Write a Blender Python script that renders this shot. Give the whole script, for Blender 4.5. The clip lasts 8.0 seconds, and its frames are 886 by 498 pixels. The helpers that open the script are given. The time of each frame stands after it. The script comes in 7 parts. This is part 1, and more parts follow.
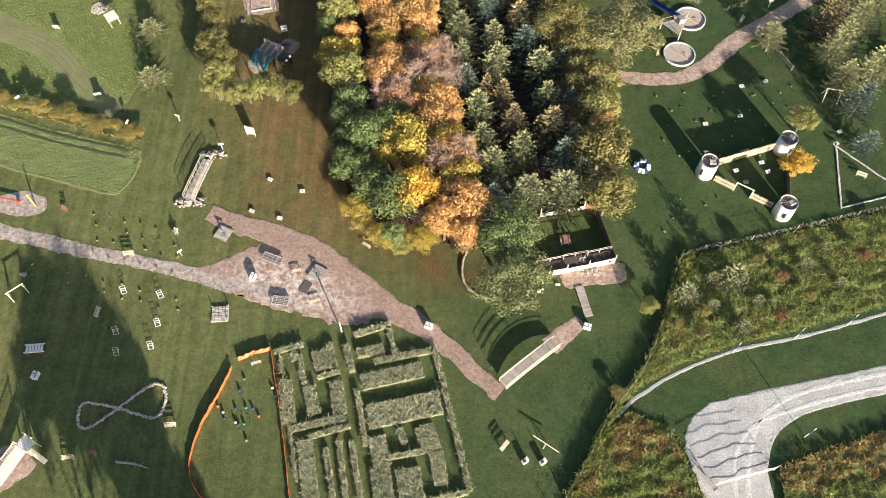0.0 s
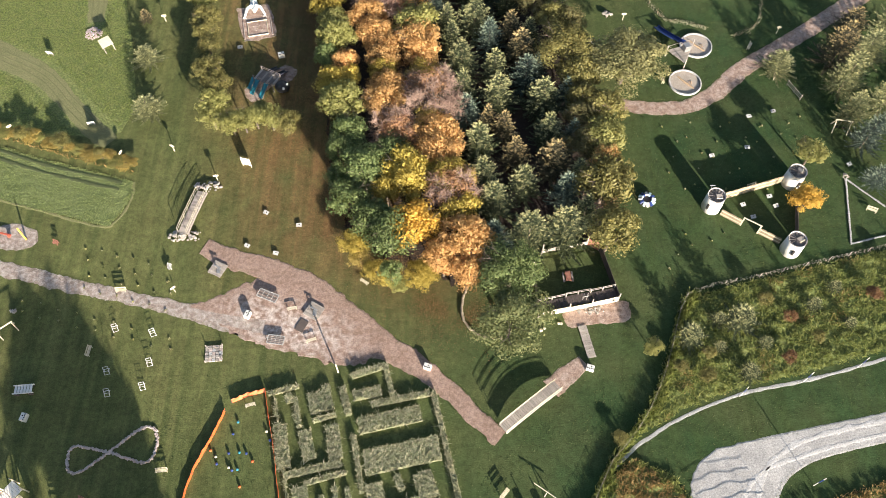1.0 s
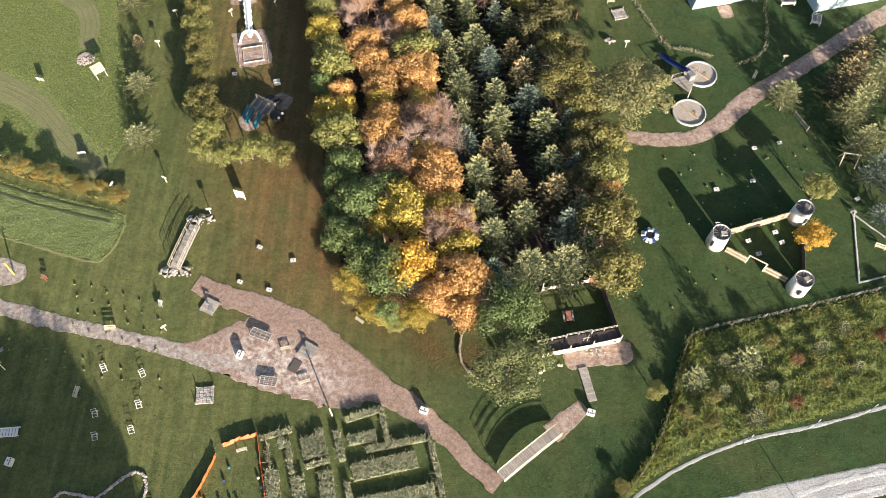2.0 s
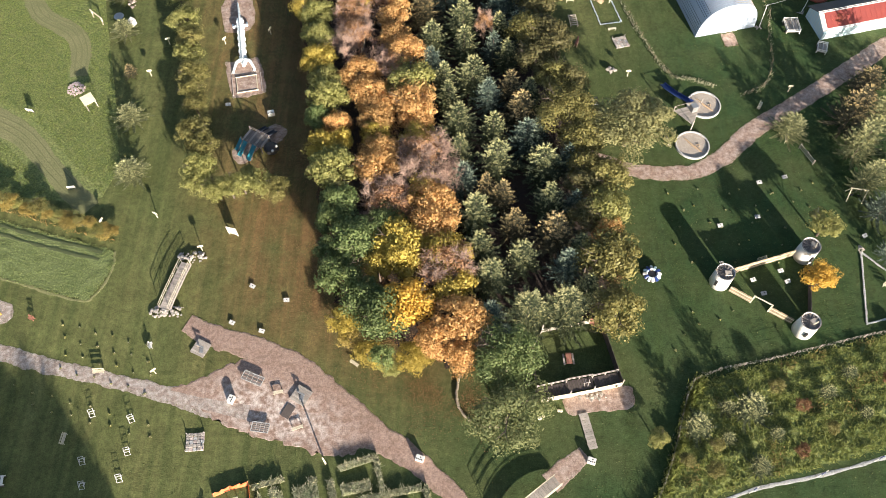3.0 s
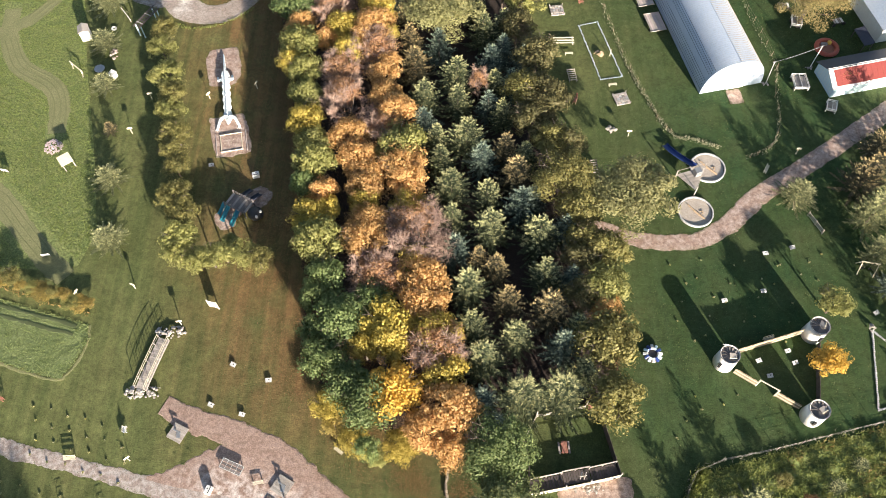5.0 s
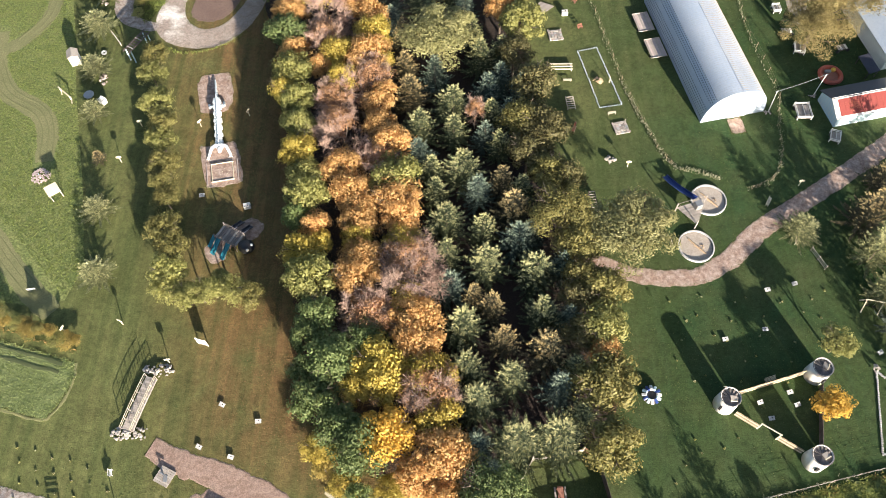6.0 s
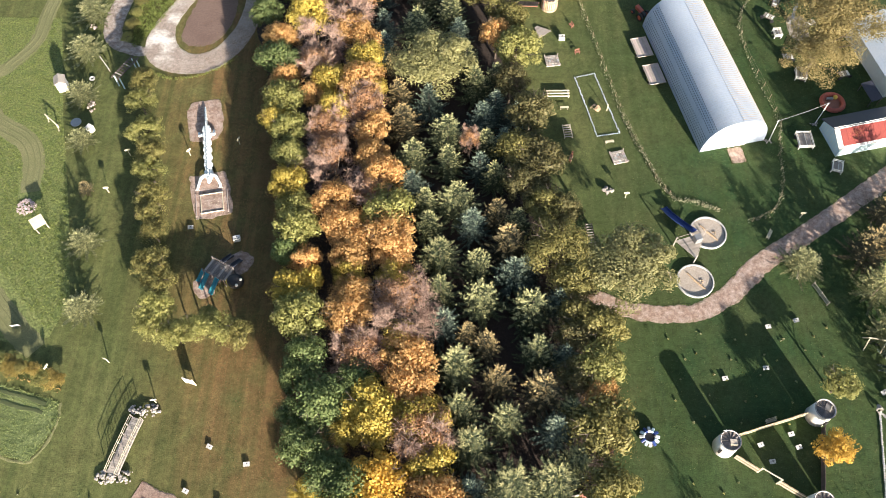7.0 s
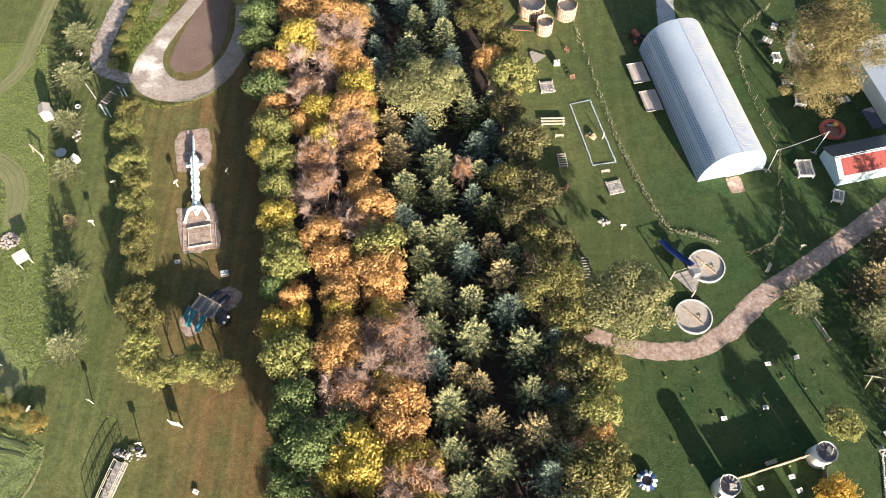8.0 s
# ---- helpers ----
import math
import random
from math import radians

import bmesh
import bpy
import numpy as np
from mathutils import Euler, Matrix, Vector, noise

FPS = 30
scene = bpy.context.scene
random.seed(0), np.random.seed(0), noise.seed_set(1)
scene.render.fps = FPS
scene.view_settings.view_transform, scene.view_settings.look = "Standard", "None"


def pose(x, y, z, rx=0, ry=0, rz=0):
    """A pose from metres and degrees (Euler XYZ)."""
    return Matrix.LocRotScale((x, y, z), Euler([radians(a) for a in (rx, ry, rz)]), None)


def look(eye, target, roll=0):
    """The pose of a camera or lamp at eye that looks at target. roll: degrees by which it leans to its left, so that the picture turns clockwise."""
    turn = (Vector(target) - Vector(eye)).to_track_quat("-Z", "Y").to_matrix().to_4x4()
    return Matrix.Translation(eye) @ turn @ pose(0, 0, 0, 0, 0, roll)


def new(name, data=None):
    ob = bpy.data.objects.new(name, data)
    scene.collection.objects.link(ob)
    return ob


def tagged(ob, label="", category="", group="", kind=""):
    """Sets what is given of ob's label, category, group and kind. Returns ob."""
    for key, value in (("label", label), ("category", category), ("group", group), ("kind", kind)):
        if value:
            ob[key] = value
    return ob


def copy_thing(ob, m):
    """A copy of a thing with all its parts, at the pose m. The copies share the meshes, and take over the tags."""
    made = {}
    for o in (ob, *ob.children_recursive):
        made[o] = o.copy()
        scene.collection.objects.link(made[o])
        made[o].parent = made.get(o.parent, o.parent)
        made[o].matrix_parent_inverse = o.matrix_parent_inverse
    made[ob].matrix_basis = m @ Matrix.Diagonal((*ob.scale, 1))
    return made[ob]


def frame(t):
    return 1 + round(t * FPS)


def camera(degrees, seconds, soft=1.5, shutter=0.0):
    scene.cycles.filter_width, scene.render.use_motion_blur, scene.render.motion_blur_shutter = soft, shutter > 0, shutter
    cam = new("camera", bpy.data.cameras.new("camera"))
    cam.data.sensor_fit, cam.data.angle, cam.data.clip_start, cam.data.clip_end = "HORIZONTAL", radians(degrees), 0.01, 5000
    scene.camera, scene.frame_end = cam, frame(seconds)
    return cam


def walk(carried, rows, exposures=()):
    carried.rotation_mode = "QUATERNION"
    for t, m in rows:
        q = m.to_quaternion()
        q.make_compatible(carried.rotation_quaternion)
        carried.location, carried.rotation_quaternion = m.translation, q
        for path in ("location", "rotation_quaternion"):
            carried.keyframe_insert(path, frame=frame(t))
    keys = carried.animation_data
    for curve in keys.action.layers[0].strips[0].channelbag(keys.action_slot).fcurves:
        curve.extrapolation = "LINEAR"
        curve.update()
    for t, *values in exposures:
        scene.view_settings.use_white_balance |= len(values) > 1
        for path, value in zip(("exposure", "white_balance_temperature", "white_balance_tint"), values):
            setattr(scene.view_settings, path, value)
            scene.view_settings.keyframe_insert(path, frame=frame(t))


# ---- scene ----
cam = camera(58.0, 8.0, soft=0.7)
PATH = [
    (0, (-0.016, -0.042, 90.174), (-0.019, 0.921, 88.42), -0.2),
    (0.5, (0.166, 2.529, 90.206), (0.159, 3.492, 88.453), -0.3),
    (1, (0.387, 5.18, 90.238), (0.377, 6.143, 88.485), -0.4),
    (2.3, (0.962, 12.223, 90.434), (0.947, 13.183, 88.68), -0.4),
    (2.5, (1.056, 13.307, 90.458), (1.04, 14.269, 88.705), -0.5),
    (3, (1.321, 16.04, 90.547), (1.304, 17.002, 88.793), -0.5),
    (3.5, (1.627, 18.746, 90.638), (1.608, 19.707, 88.884), -0.5),
    (3.8, (1.813, 20.339, 90.678), (1.8, 21.3, 88.923), -0.7),
    (4, (1.94, 21.39, 90.698), (1.921, 22.351, 88.945), -0.5),
    (4.5, (2.257, 24.0, 90.771), (2.236, 24.961, 89.017), -0.5),
    (6, (3.164, 31.754, 91.125), (3.142, 32.711, 89.369), -0.3),
    (6.5, (3.488, 34.257, 91.221), (3.467, 35.213, 89.464), -0.3),
    (7, (3.826, 36.742, 91.289), (3.805, 37.698, 89.533), -0.2),
    (7.5, (4.176, 39.214, 91.364), (4.156, 40.17, 89.607), -0.2),
    (8, (4.548, 41.72, 91.432), (4.53, 42.676, 89.675), -0.2),
]
EXPOSURES = ((0.0, 1.70), (2.5, 1.66), (4.5, 1.77), (6.5, 1.84), (8.0, 1.87))  # the picture brightens a little on the way
walk(cam, [(t, look(eye, target, roll)) for t, eye, target, roll in PATH], EXPOSURES)

# ---- light ----
SUN_AZ, SUN_EL = radians(25.0), radians(14.0)  # the sun stands south, a little to the east
to_sun = Vector((math.sin(SUN_AZ) * math.cos(SUN_EL), -math.cos(SUN_AZ) * math.cos(SUN_EL), math.sin(SUN_EL)))
world = bpy.data.worlds.new("world")
scene.world = world
world.use_nodes = True
sky = world.node_tree.nodes.new("ShaderNodeTexSky")
sky.sky_type, sky.sun_disc = "NISHITA", False
sky.sun_elevation, sky.sun_rotation = SUN_EL, math.pi - SUN_AZ
sky.air_density, sky.dust_density = 1.0, 1.5
world.node_tree.links.new(sky.outputs[0], world.node_tree.nodes["Background"].inputs[0])
world.node_tree.nodes["Background"].inputs[1].default_value = 0.062
sun = new("sun", bpy.data.lights.new("sun", "SUN"))
sun.data.energy, sun.data.angle, sun.data.color = 5.0, radians(0.6), (1.0, 0.88, 0.74)
sun.matrix_world = Matrix.Translation((0, 0, 60)) @ to_sun.to_track_quat("Z", "Y").to_matrix().to_4x4()

# ---- materials ----


def nodes_of(name):
    m = bpy.data.materials.new(name)
    m.use_nodes = True
    return m, m.node_tree.nodes, m.node_tree.links, m.node_tree.nodes["Principled BSDF"]


def mixer(n, l, fac, a, b, mode="MIX"):
    x = n.new("ShaderNodeMix")
    x.data_type, x.blend_type = "RGBA", mode
    for sock, v in ((x.inputs[0], fac), (x.inputs[6], a), (x.inputs[7], b)):
        if isinstance(v, bpy.types.NodeSocket):
            l.new(v, sock)
        elif isinstance(v, (int, float)):
            sock.default_value = v
        else:
            sock.default_value = (*v, 1)
    return x.outputs[2]


def noise_of(n, l, co, scale, detail=4.0, lo=0.35, hi=0.65):
    t = n.new("ShaderNodeTexNoise")
    t.inputs["Scale"].default_value, t.inputs["Detail"].default_value = scale, detail
    l.new(co, t.inputs["Vector"])
    r = n.new("ShaderNodeMapRange")
    r.inputs[1].default_value, r.inputs[2].default_value = lo, hi
    l.new(t.outputs[0], r.inputs[0])
    return r.outputs[0]


def surface(name, a, b, c, big, fine, rough=0.85, bump=0.3, depth=0.03, metal=0.0, spread=0.0, world_co=True, speckle=0.0):
    """Two colours in large patches, a third in the fine grain, with relief from the grain."""
    m, n, l, p = nodes_of(name)
    co = n.new("ShaderNodeNewGeometry").outputs["Position"] if world_co else n.new("ShaderNodeTexCoord").outputs["Object"]
    f1, f2 = noise_of(n, l, co, big), noise_of(n, l, co, fine, 6.0, 0.3, 0.7)
    col = mixer(n, l, f1, a, b)
    half = n.new("ShaderNodeMath")
    half.operation = "MULTIPLY"
    half.inputs[1].default_value = 0.6
    l.new(f2, half.inputs[0])
    col = mixer(n, l, half.outputs[0], col, c)
    if speckle:
        col = graded(n, l, col, noise_of(n, l, co, fine * 1.7, 3.0, 0.3, 0.7), 1 - speckle, 1 + speckle)
    if spread:
        hsv, info = n.new("ShaderNodeHueSaturation"), n.new("ShaderNodeObjectInfo")
        r = n.new("ShaderNodeMapRange")
        r.inputs[3].default_value, r.inputs[4].default_value = 1 - spread, 1 + spread
        l.new(info.outputs["Random"], r.inputs[0])
        l.new(r.outputs[0], hsv.inputs["Value"])
        l.new(col, hsv.inputs["Color"])
        col = hsv.outputs[0]
    l.new(col, p.inputs["Base Color"])
    p.inputs["Roughness"].default_value, p.inputs["Metallic"].default_value = rough, metal
    bp = n.new("ShaderNodeBump")
    bp.inputs["Strength"].default_value, bp.inputs["Distance"].default_value = bump, depth
    l.new(f2, bp.inputs["Height"])
    l.new(bp.outputs[0], p.inputs["Normal"])
    return m


def leafy(name, a, b, glow=0.32, spread=0.16):
    """Leaves: every leaf between two colours, every plant a little lighter or darker, some light let through."""
    m, n, l, p = nodes_of(name)
    geo, info = n.new("ShaderNodeNewGeometry"), n.new("ShaderNodeObjectInfo")
    col = mixer(n, l, geo.outputs["Random Per Island"], a, b)
    hsv, r = n.new("ShaderNodeHueSaturation"), n.new("ShaderNodeMapRange")
    r.inputs[3].default_value, r.inputs[4].default_value = 1 - spread, 1 + spread
    l.new(info.outputs["Random"], r.inputs[0])
    l.new(r.outputs[0], hsv.inputs["Value"])
    l.new(col, hsv.inputs["Color"])
    l.new(hsv.outputs[0], p.inputs["Base Color"])
    p.inputs["Roughness"].default_value = 0.55
    p.inputs["Specular IOR Level"].default_value = 0.25
    tr, mx = n.new("ShaderNodeBsdfTranslucent"), n.new("ShaderNodeMixShader")
    l.new(hsv.outputs[0], tr.inputs[0])
    mx.inputs[0].default_value = glow
    l.new(p.outputs[0], mx.inputs[1])
    l.new(tr.outputs[0], mx.inputs[2])
    l.new(mx.outputs[0], n["Material Output"].inputs[0])
    return m


def lawn_surface():
    """Mown grass: greener to the east, olive and drier to the west, with mower streaks, worn patches and fine grain."""
    m, n, l, p = nodes_of("lawn")
    co = n.new("ShaderNodeNewGeometry").outputs["Position"]
    xyz = n.new("ShaderNodeSeparateXYZ")
    l.new(co, xyz.inputs[0])
    drift = noise_of(n, l, co, 0.035, 3.0, 0.2, 0.8)
    ramp = n.new("ShaderNodeMapRange")
    ramp.inputs[1].default_value, ramp.inputs[2].default_value = -9.0, 54.0
    north = n.new("ShaderNodeMath")  # drier towards the north as well
    north.operation = "MULTIPLY_ADD"
    north.inputs[1].default_value = -0.35
    l.new(xyz.outputs[1], north.inputs[0])
    shift = n.new("ShaderNodeMath")
    shift.operation = "ADD"
    shift.inputs[1].default_value = 42.0
    l.new(xyz.outputs[0], shift.inputs[0])
    l.new(shift.outputs[0], north.inputs[2])
    l.new(north.outputs[0], ramp.inputs[0])
    add = n.new("ShaderNodeMath")
    add.operation, add.use_clamp = "MULTIPLY_ADD", True
    add.inputs[1].default_value = 0.7
    l.new(drift, add.inputs[0])
    sub = n.new("ShaderNodeMath")
    sub.operation = "SUBTRACT"
    sub.inputs[1].default_value = 0.35
    l.new(ramp.outputs[0], sub.inputs[0])
    l.new(sub.outputs[0], add.inputs[2])
    col = mixer(n, l, add.outputs[0], (0.136, 0.147, 0.055), (0.032, 0.064, 0.023))
    patches = noise_of(n, l, co, 0.16, 5.0, 0.40, 0.75)
    col = mixer(n, l, scaled(n, l, patches, 0.26), col, (0.140, 0.112, 0.050))
    # leaf-strewn, browned grass along the wood's western and southern edge
    along = n.new("ShaderNodeMath")
    along.operation = "MULTIPLY_ADD"
    along.inputs[1].default_value = 0.19
    l.new(xyz.outputs[1], along.inputs[0])
    l.new(xyz.outputs[0], along.inputs[2])
    brown = noise_of(n, l, co, 0.22, 5.0, 0.15, 0.55)
    for source, lo, hi in ((along.outputs[0], -25.0, -8.5), (along.outputs[0], 16.0, 7.0), (xyz.outputs[1], 40.0, 60.0)):
        r = n.new("ShaderNodeMapRange")
        r.interpolation_type = "SMOOTHSTEP"
        r.inputs[1].default_value, r.inputs[2].default_value = lo, hi
        l.new(source, r.inputs[0])
        k = n.new("ShaderNodeMath")
        k.operation = "MULTIPLY"
        l.new(brown, k.inputs[0])
        l.new(r.outputs[0], k.inputs[1])
        brown = k.outputs[0]
    col = mixer(n, l, scaled(n, l, brown, 0.70), col, (0.205, 0.104, 0.050))
    # mower streaks: fanning one way on the western lawn, another on the eastern
    for angle, lo, hi, strength in ((0.42, 8.0, -2.0, 0.36), (-1.15, -4.0, -30.0, 0.34), (0.30, 12.0, 26.0, 0.45)):
        turn = n.new("ShaderNodeMapping")
        turn.inputs["Rotation"].default_value = (0, 0, angle)
        turn.inputs["Scale"].default_value = (0.95, 0.045, 1.0)
        l.new(co, turn.inputs[0])
        streaks = noise_of(n, l, turn.outputs[0], 1.0, 2.0, 0.40, 0.62)
        where = n.new("ShaderNodeMapRange")
        where.interpolation_type = "SMOOTHSTEP"
        where.inputs[1].default_value, where.inputs[2].default_value = lo, hi
        l.new(xyz.outputs[0], where.inputs[0])
        both = n.new("ShaderNodeMath")
        both.operation = "MULTIPLY"
        l.new(streaks, both.inputs[0])
        l.new(where.outputs[0], both.inputs[1])
        col = mixer(n, l, scaled(n, l, both.outputs[0], strength), col, (0.042, 0.066, 0.020))
    grain = noise_of(n, l, co, 6.0, 5.0, 0.3, 0.7)
    col = graded(n, l, col, noise_of(n, l, co, 0.55, 3.0, 0.3, 0.7), 0.84, 1.16)
    col = graded(n, l, col, noise_of(n, l, co, 1.9, 4.0, 0.3, 0.7), 0.80, 1.20)
    col = graded(n, l, col, grain, 0.76, 1.24)
    l.new(col, p.inputs["Base Color"])
    p.inputs["Roughness"].default_value = 0.95
    p.inputs["Specular IOR Level"].default_value = 0.2
    bp = n.new("ShaderNodeBump")
    bp.inputs["Strength"].default_value, bp.inputs["Distance"].default_value = 0.5, 0.035
    l.new(grain, bp.inputs["Height"])
    l.new(bp.outputs[0], p.inputs["Normal"])
    return m


def graded(n, l, col, value, lo, hi):
    """The colour made lighter or darker by the grain."""
    r, h = n.new("ShaderNodeMapRange"), n.new("ShaderNodeHueSaturation")
    r.inputs[3].default_value, r.inputs[4].default_value = lo, hi
    l.new(value, r.inputs[0])
    l.new(r.outputs[0], h.inputs["Value"])
    l.new(col, h.inputs["Color"])
    return h.outputs[0]


def scaled(n, l, value, k):
    x = n.new("ShaderNodeMath")
    x.operation = "MULTIPLY"
    x.inputs[1].default_value = k
    l.new(value, x.inputs[0])
    return x.outputs[0]


LAWN = lawn_surface()
MOWN = surface("mown_meadow", (0.215, 0.210, 0.100), (0.165, 0.172, 0.076), (0.125, 0.132, 0.056), 0.4, 4.0, 0.95, 0.4, 0.04, speckle=0.22)


def chip_surface(name, base, dark, pale, heart=None, reach=(1.0, 1.0), amount=0.35, grit=1.1):
    """Trodden wood chips: mottled at two scales, bleached in ragged patches, most of all round the heart of the yard."""
    m, n, l, p = nodes_of(name)
    co = n.new("ShaderNodeNewGeometry").outputs["Position"]
    col = mixer(n, l, noise_of(n, l, co, 0.45, 4.0, 0.3, 0.7), base, dark)
    wear = noise_of(n, l, co, grit, 9.0, 0.40, 0.62)
    if heart:
        shift = n.new("ShaderNodeMapping")
        shift.vector_type = "TEXTURE"
        shift.inputs["Location"].default_value = (*heart, 0)
        shift.inputs["Rotation"].default_value = (0, 0, -0.30)
        shift.inputs["Scale"].default_value = (*reach, 1000.0)
        l.new(co, shift.inputs[0])
        far = n.new("ShaderNodeVectorMath")
        far.operation = "LENGTH"
        l.new(shift.outputs[0], far.inputs[0])
        near = n.new("ShaderNodeMapRange")
        near.interpolation_type = "SMOOTHSTEP"
        near.inputs[1].default_value, near.inputs[2].default_value = 1.1, 0.15
        near.inputs[3].default_value, near.inputs[4].default_value = 0.08, 1.0
        l.new(far.outputs["Value"], near.inputs[0])
        both = n.new("ShaderNodeMath")
        both.operation = "MULTIPLY"
        l.new(wear, both.inputs[0])
        l.new(near.outputs[0], both.inputs[1])
        wear = both.outputs[0]
    col = mixer(n, l, scaled(n, l, wear, amount), col, pale)
    fine = noise_of(n, l, co, 7.0, 6.0, 0.3, 0.7)
    col = graded(n, l, col, noise_of(n, l, co, 2.2, 5.0, 0.3, 0.7), 0.80, 1.20)
    col = graded(n, l, col, fine, 0.72, 1.28)
    l.new(col, p.inputs["Base Color"])
    p.inputs["Roughness"].default_value = 0.95
    bp = n.new("ShaderNodeBump")
    bp.inputs["Strength"].default_value, bp.inputs["Distance"].default_value = 0.35, 0.04
    l.new(fine, bp.inputs["Height"])
    l.new(bp.outputs[0], p.inputs["Normal"])
    return m


LOOP = chip_surface("loop_gravel", (0.360, 0.300, 0.262), (0.290, 0.235, 0.200), (0.760, 0.720, 0.680), (-40.4, 122.6), (5.0, 9.5), 1.0, 0.35)
MULCH = chip_surface("mulch", (0.345, 0.245, 0.200), (0.250, 0.170, 0.135), (0.560, 0.480, 0.435))
YARD = chip_surface("yard_chips", (0.325, 0.225, 0.182), (0.250, 0.168, 0.132), (0.640, 0.575, 0.535), (-19.0, 43.8), (11.5, 4.6), 0.75)
GRAVEL = chip_surface("gravel", (0.310, 0.250, 0.220), (0.230, 0.180, 0.155), (0.540, 0.500, 0.470), amount=0.55, grit=1.6)
# brown litter taken nearly to black: the shade beneath the crowns is in the colour
SHADED_FLOOR = surface("shaded_floor", (0.030, 0.021, 0.017), (0.019, 0.015, 0.013), (0.056, 0.035, 0.026), 0.4, 4.0, 0.95, 0.6, 0.06, speckle=0.3)
FIELD_SOIL = surface("green_undergrowth", (0.135, 0.175, 0.052), (0.195, 0.215, 0.072), (0.095, 0.120, 0.040), 0.7, 2.2, 0.95, 0.6, 0.07, speckle=0.4)
PALE_GRAVEL = surface("pale_gravel", (0.380, 0.375, 0.370), (0.540, 0.530, 0.520), (0.260, 0.255, 0.250), 0.55, 4.0, 0.9, 0.4, 0.03, speckle=0.25)
BRIGHT_GRAVEL = surface("bright_gravel", (0.500, 0.495, 0.490), (0.580, 0.575, 0.570), (0.380, 0.375, 0.370), 0.55, 4.0, 0.9, 0.4, 0.03, speckle=0.25)
SAND = surface("sand", (0.380, 0.330, 0.280), (0.300, 0.260, 0.225), (0.450, 0.400, 0.350), 0.8, 5.0, 0.95, 0.5, 0.03, speckle=0.22)
SOIL = surface("soil", (0.165, 0.108, 0.090), (0.205, 0.140, 0.116), (0.125, 0.084, 0.070), 0.3, 3.0, 0.95, 0.15, 0.03, speckle=0.22)
WHITE_LINE = surface("white_stone", (0.42, 0.42, 0.42), (0.28, 0.29, 0.29), (0.54, 0.54, 0.54), 1.2, 5.0, 0.9, 0.6, 0.05, speckle=0.3)
PINK_STONE = surface("pink_stone", (0.46, 0.37, 0.34), (0.36, 0.29, 0.27), (0.52, 0.46, 0.43), 1.2, 6.0, 0.9, 0.6, 0.05, spread=0.2)
STONE = surface("rubble_stone", (0.34, 0.31, 0.28), (0.24, 0.22, 0.20), (0.44, 0.41, 0.38), 1.0, 6.0, 0.9, 0.6, 0.05, spread=0.25)
WALL_STONE = surface("wall_stone", (0.30, 0.25, 0.18), (0.22, 0.18, 0.13), (0.38, 0.33, 0.26), 1.0, 6.0, 0.9, 0.6, 0.05, spread=0.25)
WOOD = surface("weathered_wood", (0.34, 0.31, 0.28), (0.26, 0.23, 0.21), (0.42, 0.38, 0.34), 1.2, 9.0, 0.8, 0.4, 0.01, spread=0.2)
TAN_WOOD = surface("tan_wood", (0.43, 0.31, 0.20), (0.34, 0.24, 0.15), (0.50, 0.38, 0.26), 1.2, 9.0, 0.75, 0.4, 0.01, spread=0.2)
CREAM_WOOD = surface("cream_wood", (0.58, 0.53, 0.40), (0.48, 0.44, 0.32), (0.66, 0.60, 0.48), 1.0, 8.0, 0.7, 0.3, 0.01, spread=0.12)
TAN_BOARD = surface("tan_board", (0.27, 0.21, 0.145), (0.21, 0.165, 0.11), (0.34, 0.28, 0.20), 1.0, 8.0, 0.75, 0.3, 0.01, spread=0.18)
RED_WOOD = surface("reddish_wood", (0.30, 0.13, 0.09), (0.24, 0.10, 0.07), (0.36, 0.18, 0.13), 1.2, 9.0, 0.75, 0.4, 0.01, spread=0.15)
DARK_WOOD = surface("dark_wood", (0.060, 0.048, 0.045), (0.085, 0.068, 0.062), (0.12, 0.10, 0.09), 1.2, 9.0, 0.8, 0.4, 0.01, spread=0.2)
WHITE = surface("white_paint", (0.78, 0.77, 0.74), (0.70, 0.69, 0.66), (0.60, 0.59, 0.57), 0.9, 7.0, 0.6, 0.2, 0.01)
PALE_BLUE = surface("pale_blue_paint", (0.50, 0.66, 0.74), (0.44, 0.60, 0.68), (0.58, 0.72, 0.78), 0.9, 6.0, 0.6, 0.2, 0.01)
BONE = surface("bone_white", (0.70, 0.76, 0.78), (0.58, 0.67, 0.70), (0.80, 0.82, 0.82), 1.2, 6.0, 0.6, 0.2, 0.02)
RED_ROOF = surface("red_roof", (0.20, 0.036, 0.030), (0.17, 0.032, 0.028), (0.24, 0.055, 0.045), 0.8, 7.0, 0.6, 0.2, 0.01)
NAVY = surface("navy_roof", (0.030, 0.034, 0.055), (0.040, 0.044, 0.065), (0.055, 0.058, 0.08), 0.8, 7.0, 0.5, 0.2, 0.01)
SHINGLE = surface("grey_shingle", (0.155, 0.135, 0.130), (0.120, 0.105, 0.100), (0.21, 0.19, 0.18), 1.2, 8.0, 0.85, 0.5, 0.02, spread=0.25)
BLUE = surface("blue_plastic", (0.020, 0.040, 0.16), (0.025, 0.050, 0.19), (0.03, 0.06, 0.22), 1.0, 6.0, 0.35, 0.1, 0.01)
TEAL = surface("teal_plastic", (0.025, 0.19, 0.26), (0.02, 0.16, 0.22), (0.04, 0.24, 0.31), 1.0, 6.0, 0.35, 0.1, 0.01)
BLACK = surface("black_rubber", (0.014, 0.014, 0.017), (0.022, 0.022, 0.025), (0.03, 0.03, 0.03), 2.0, 8.0, 0.6, 0.2, 0.01)
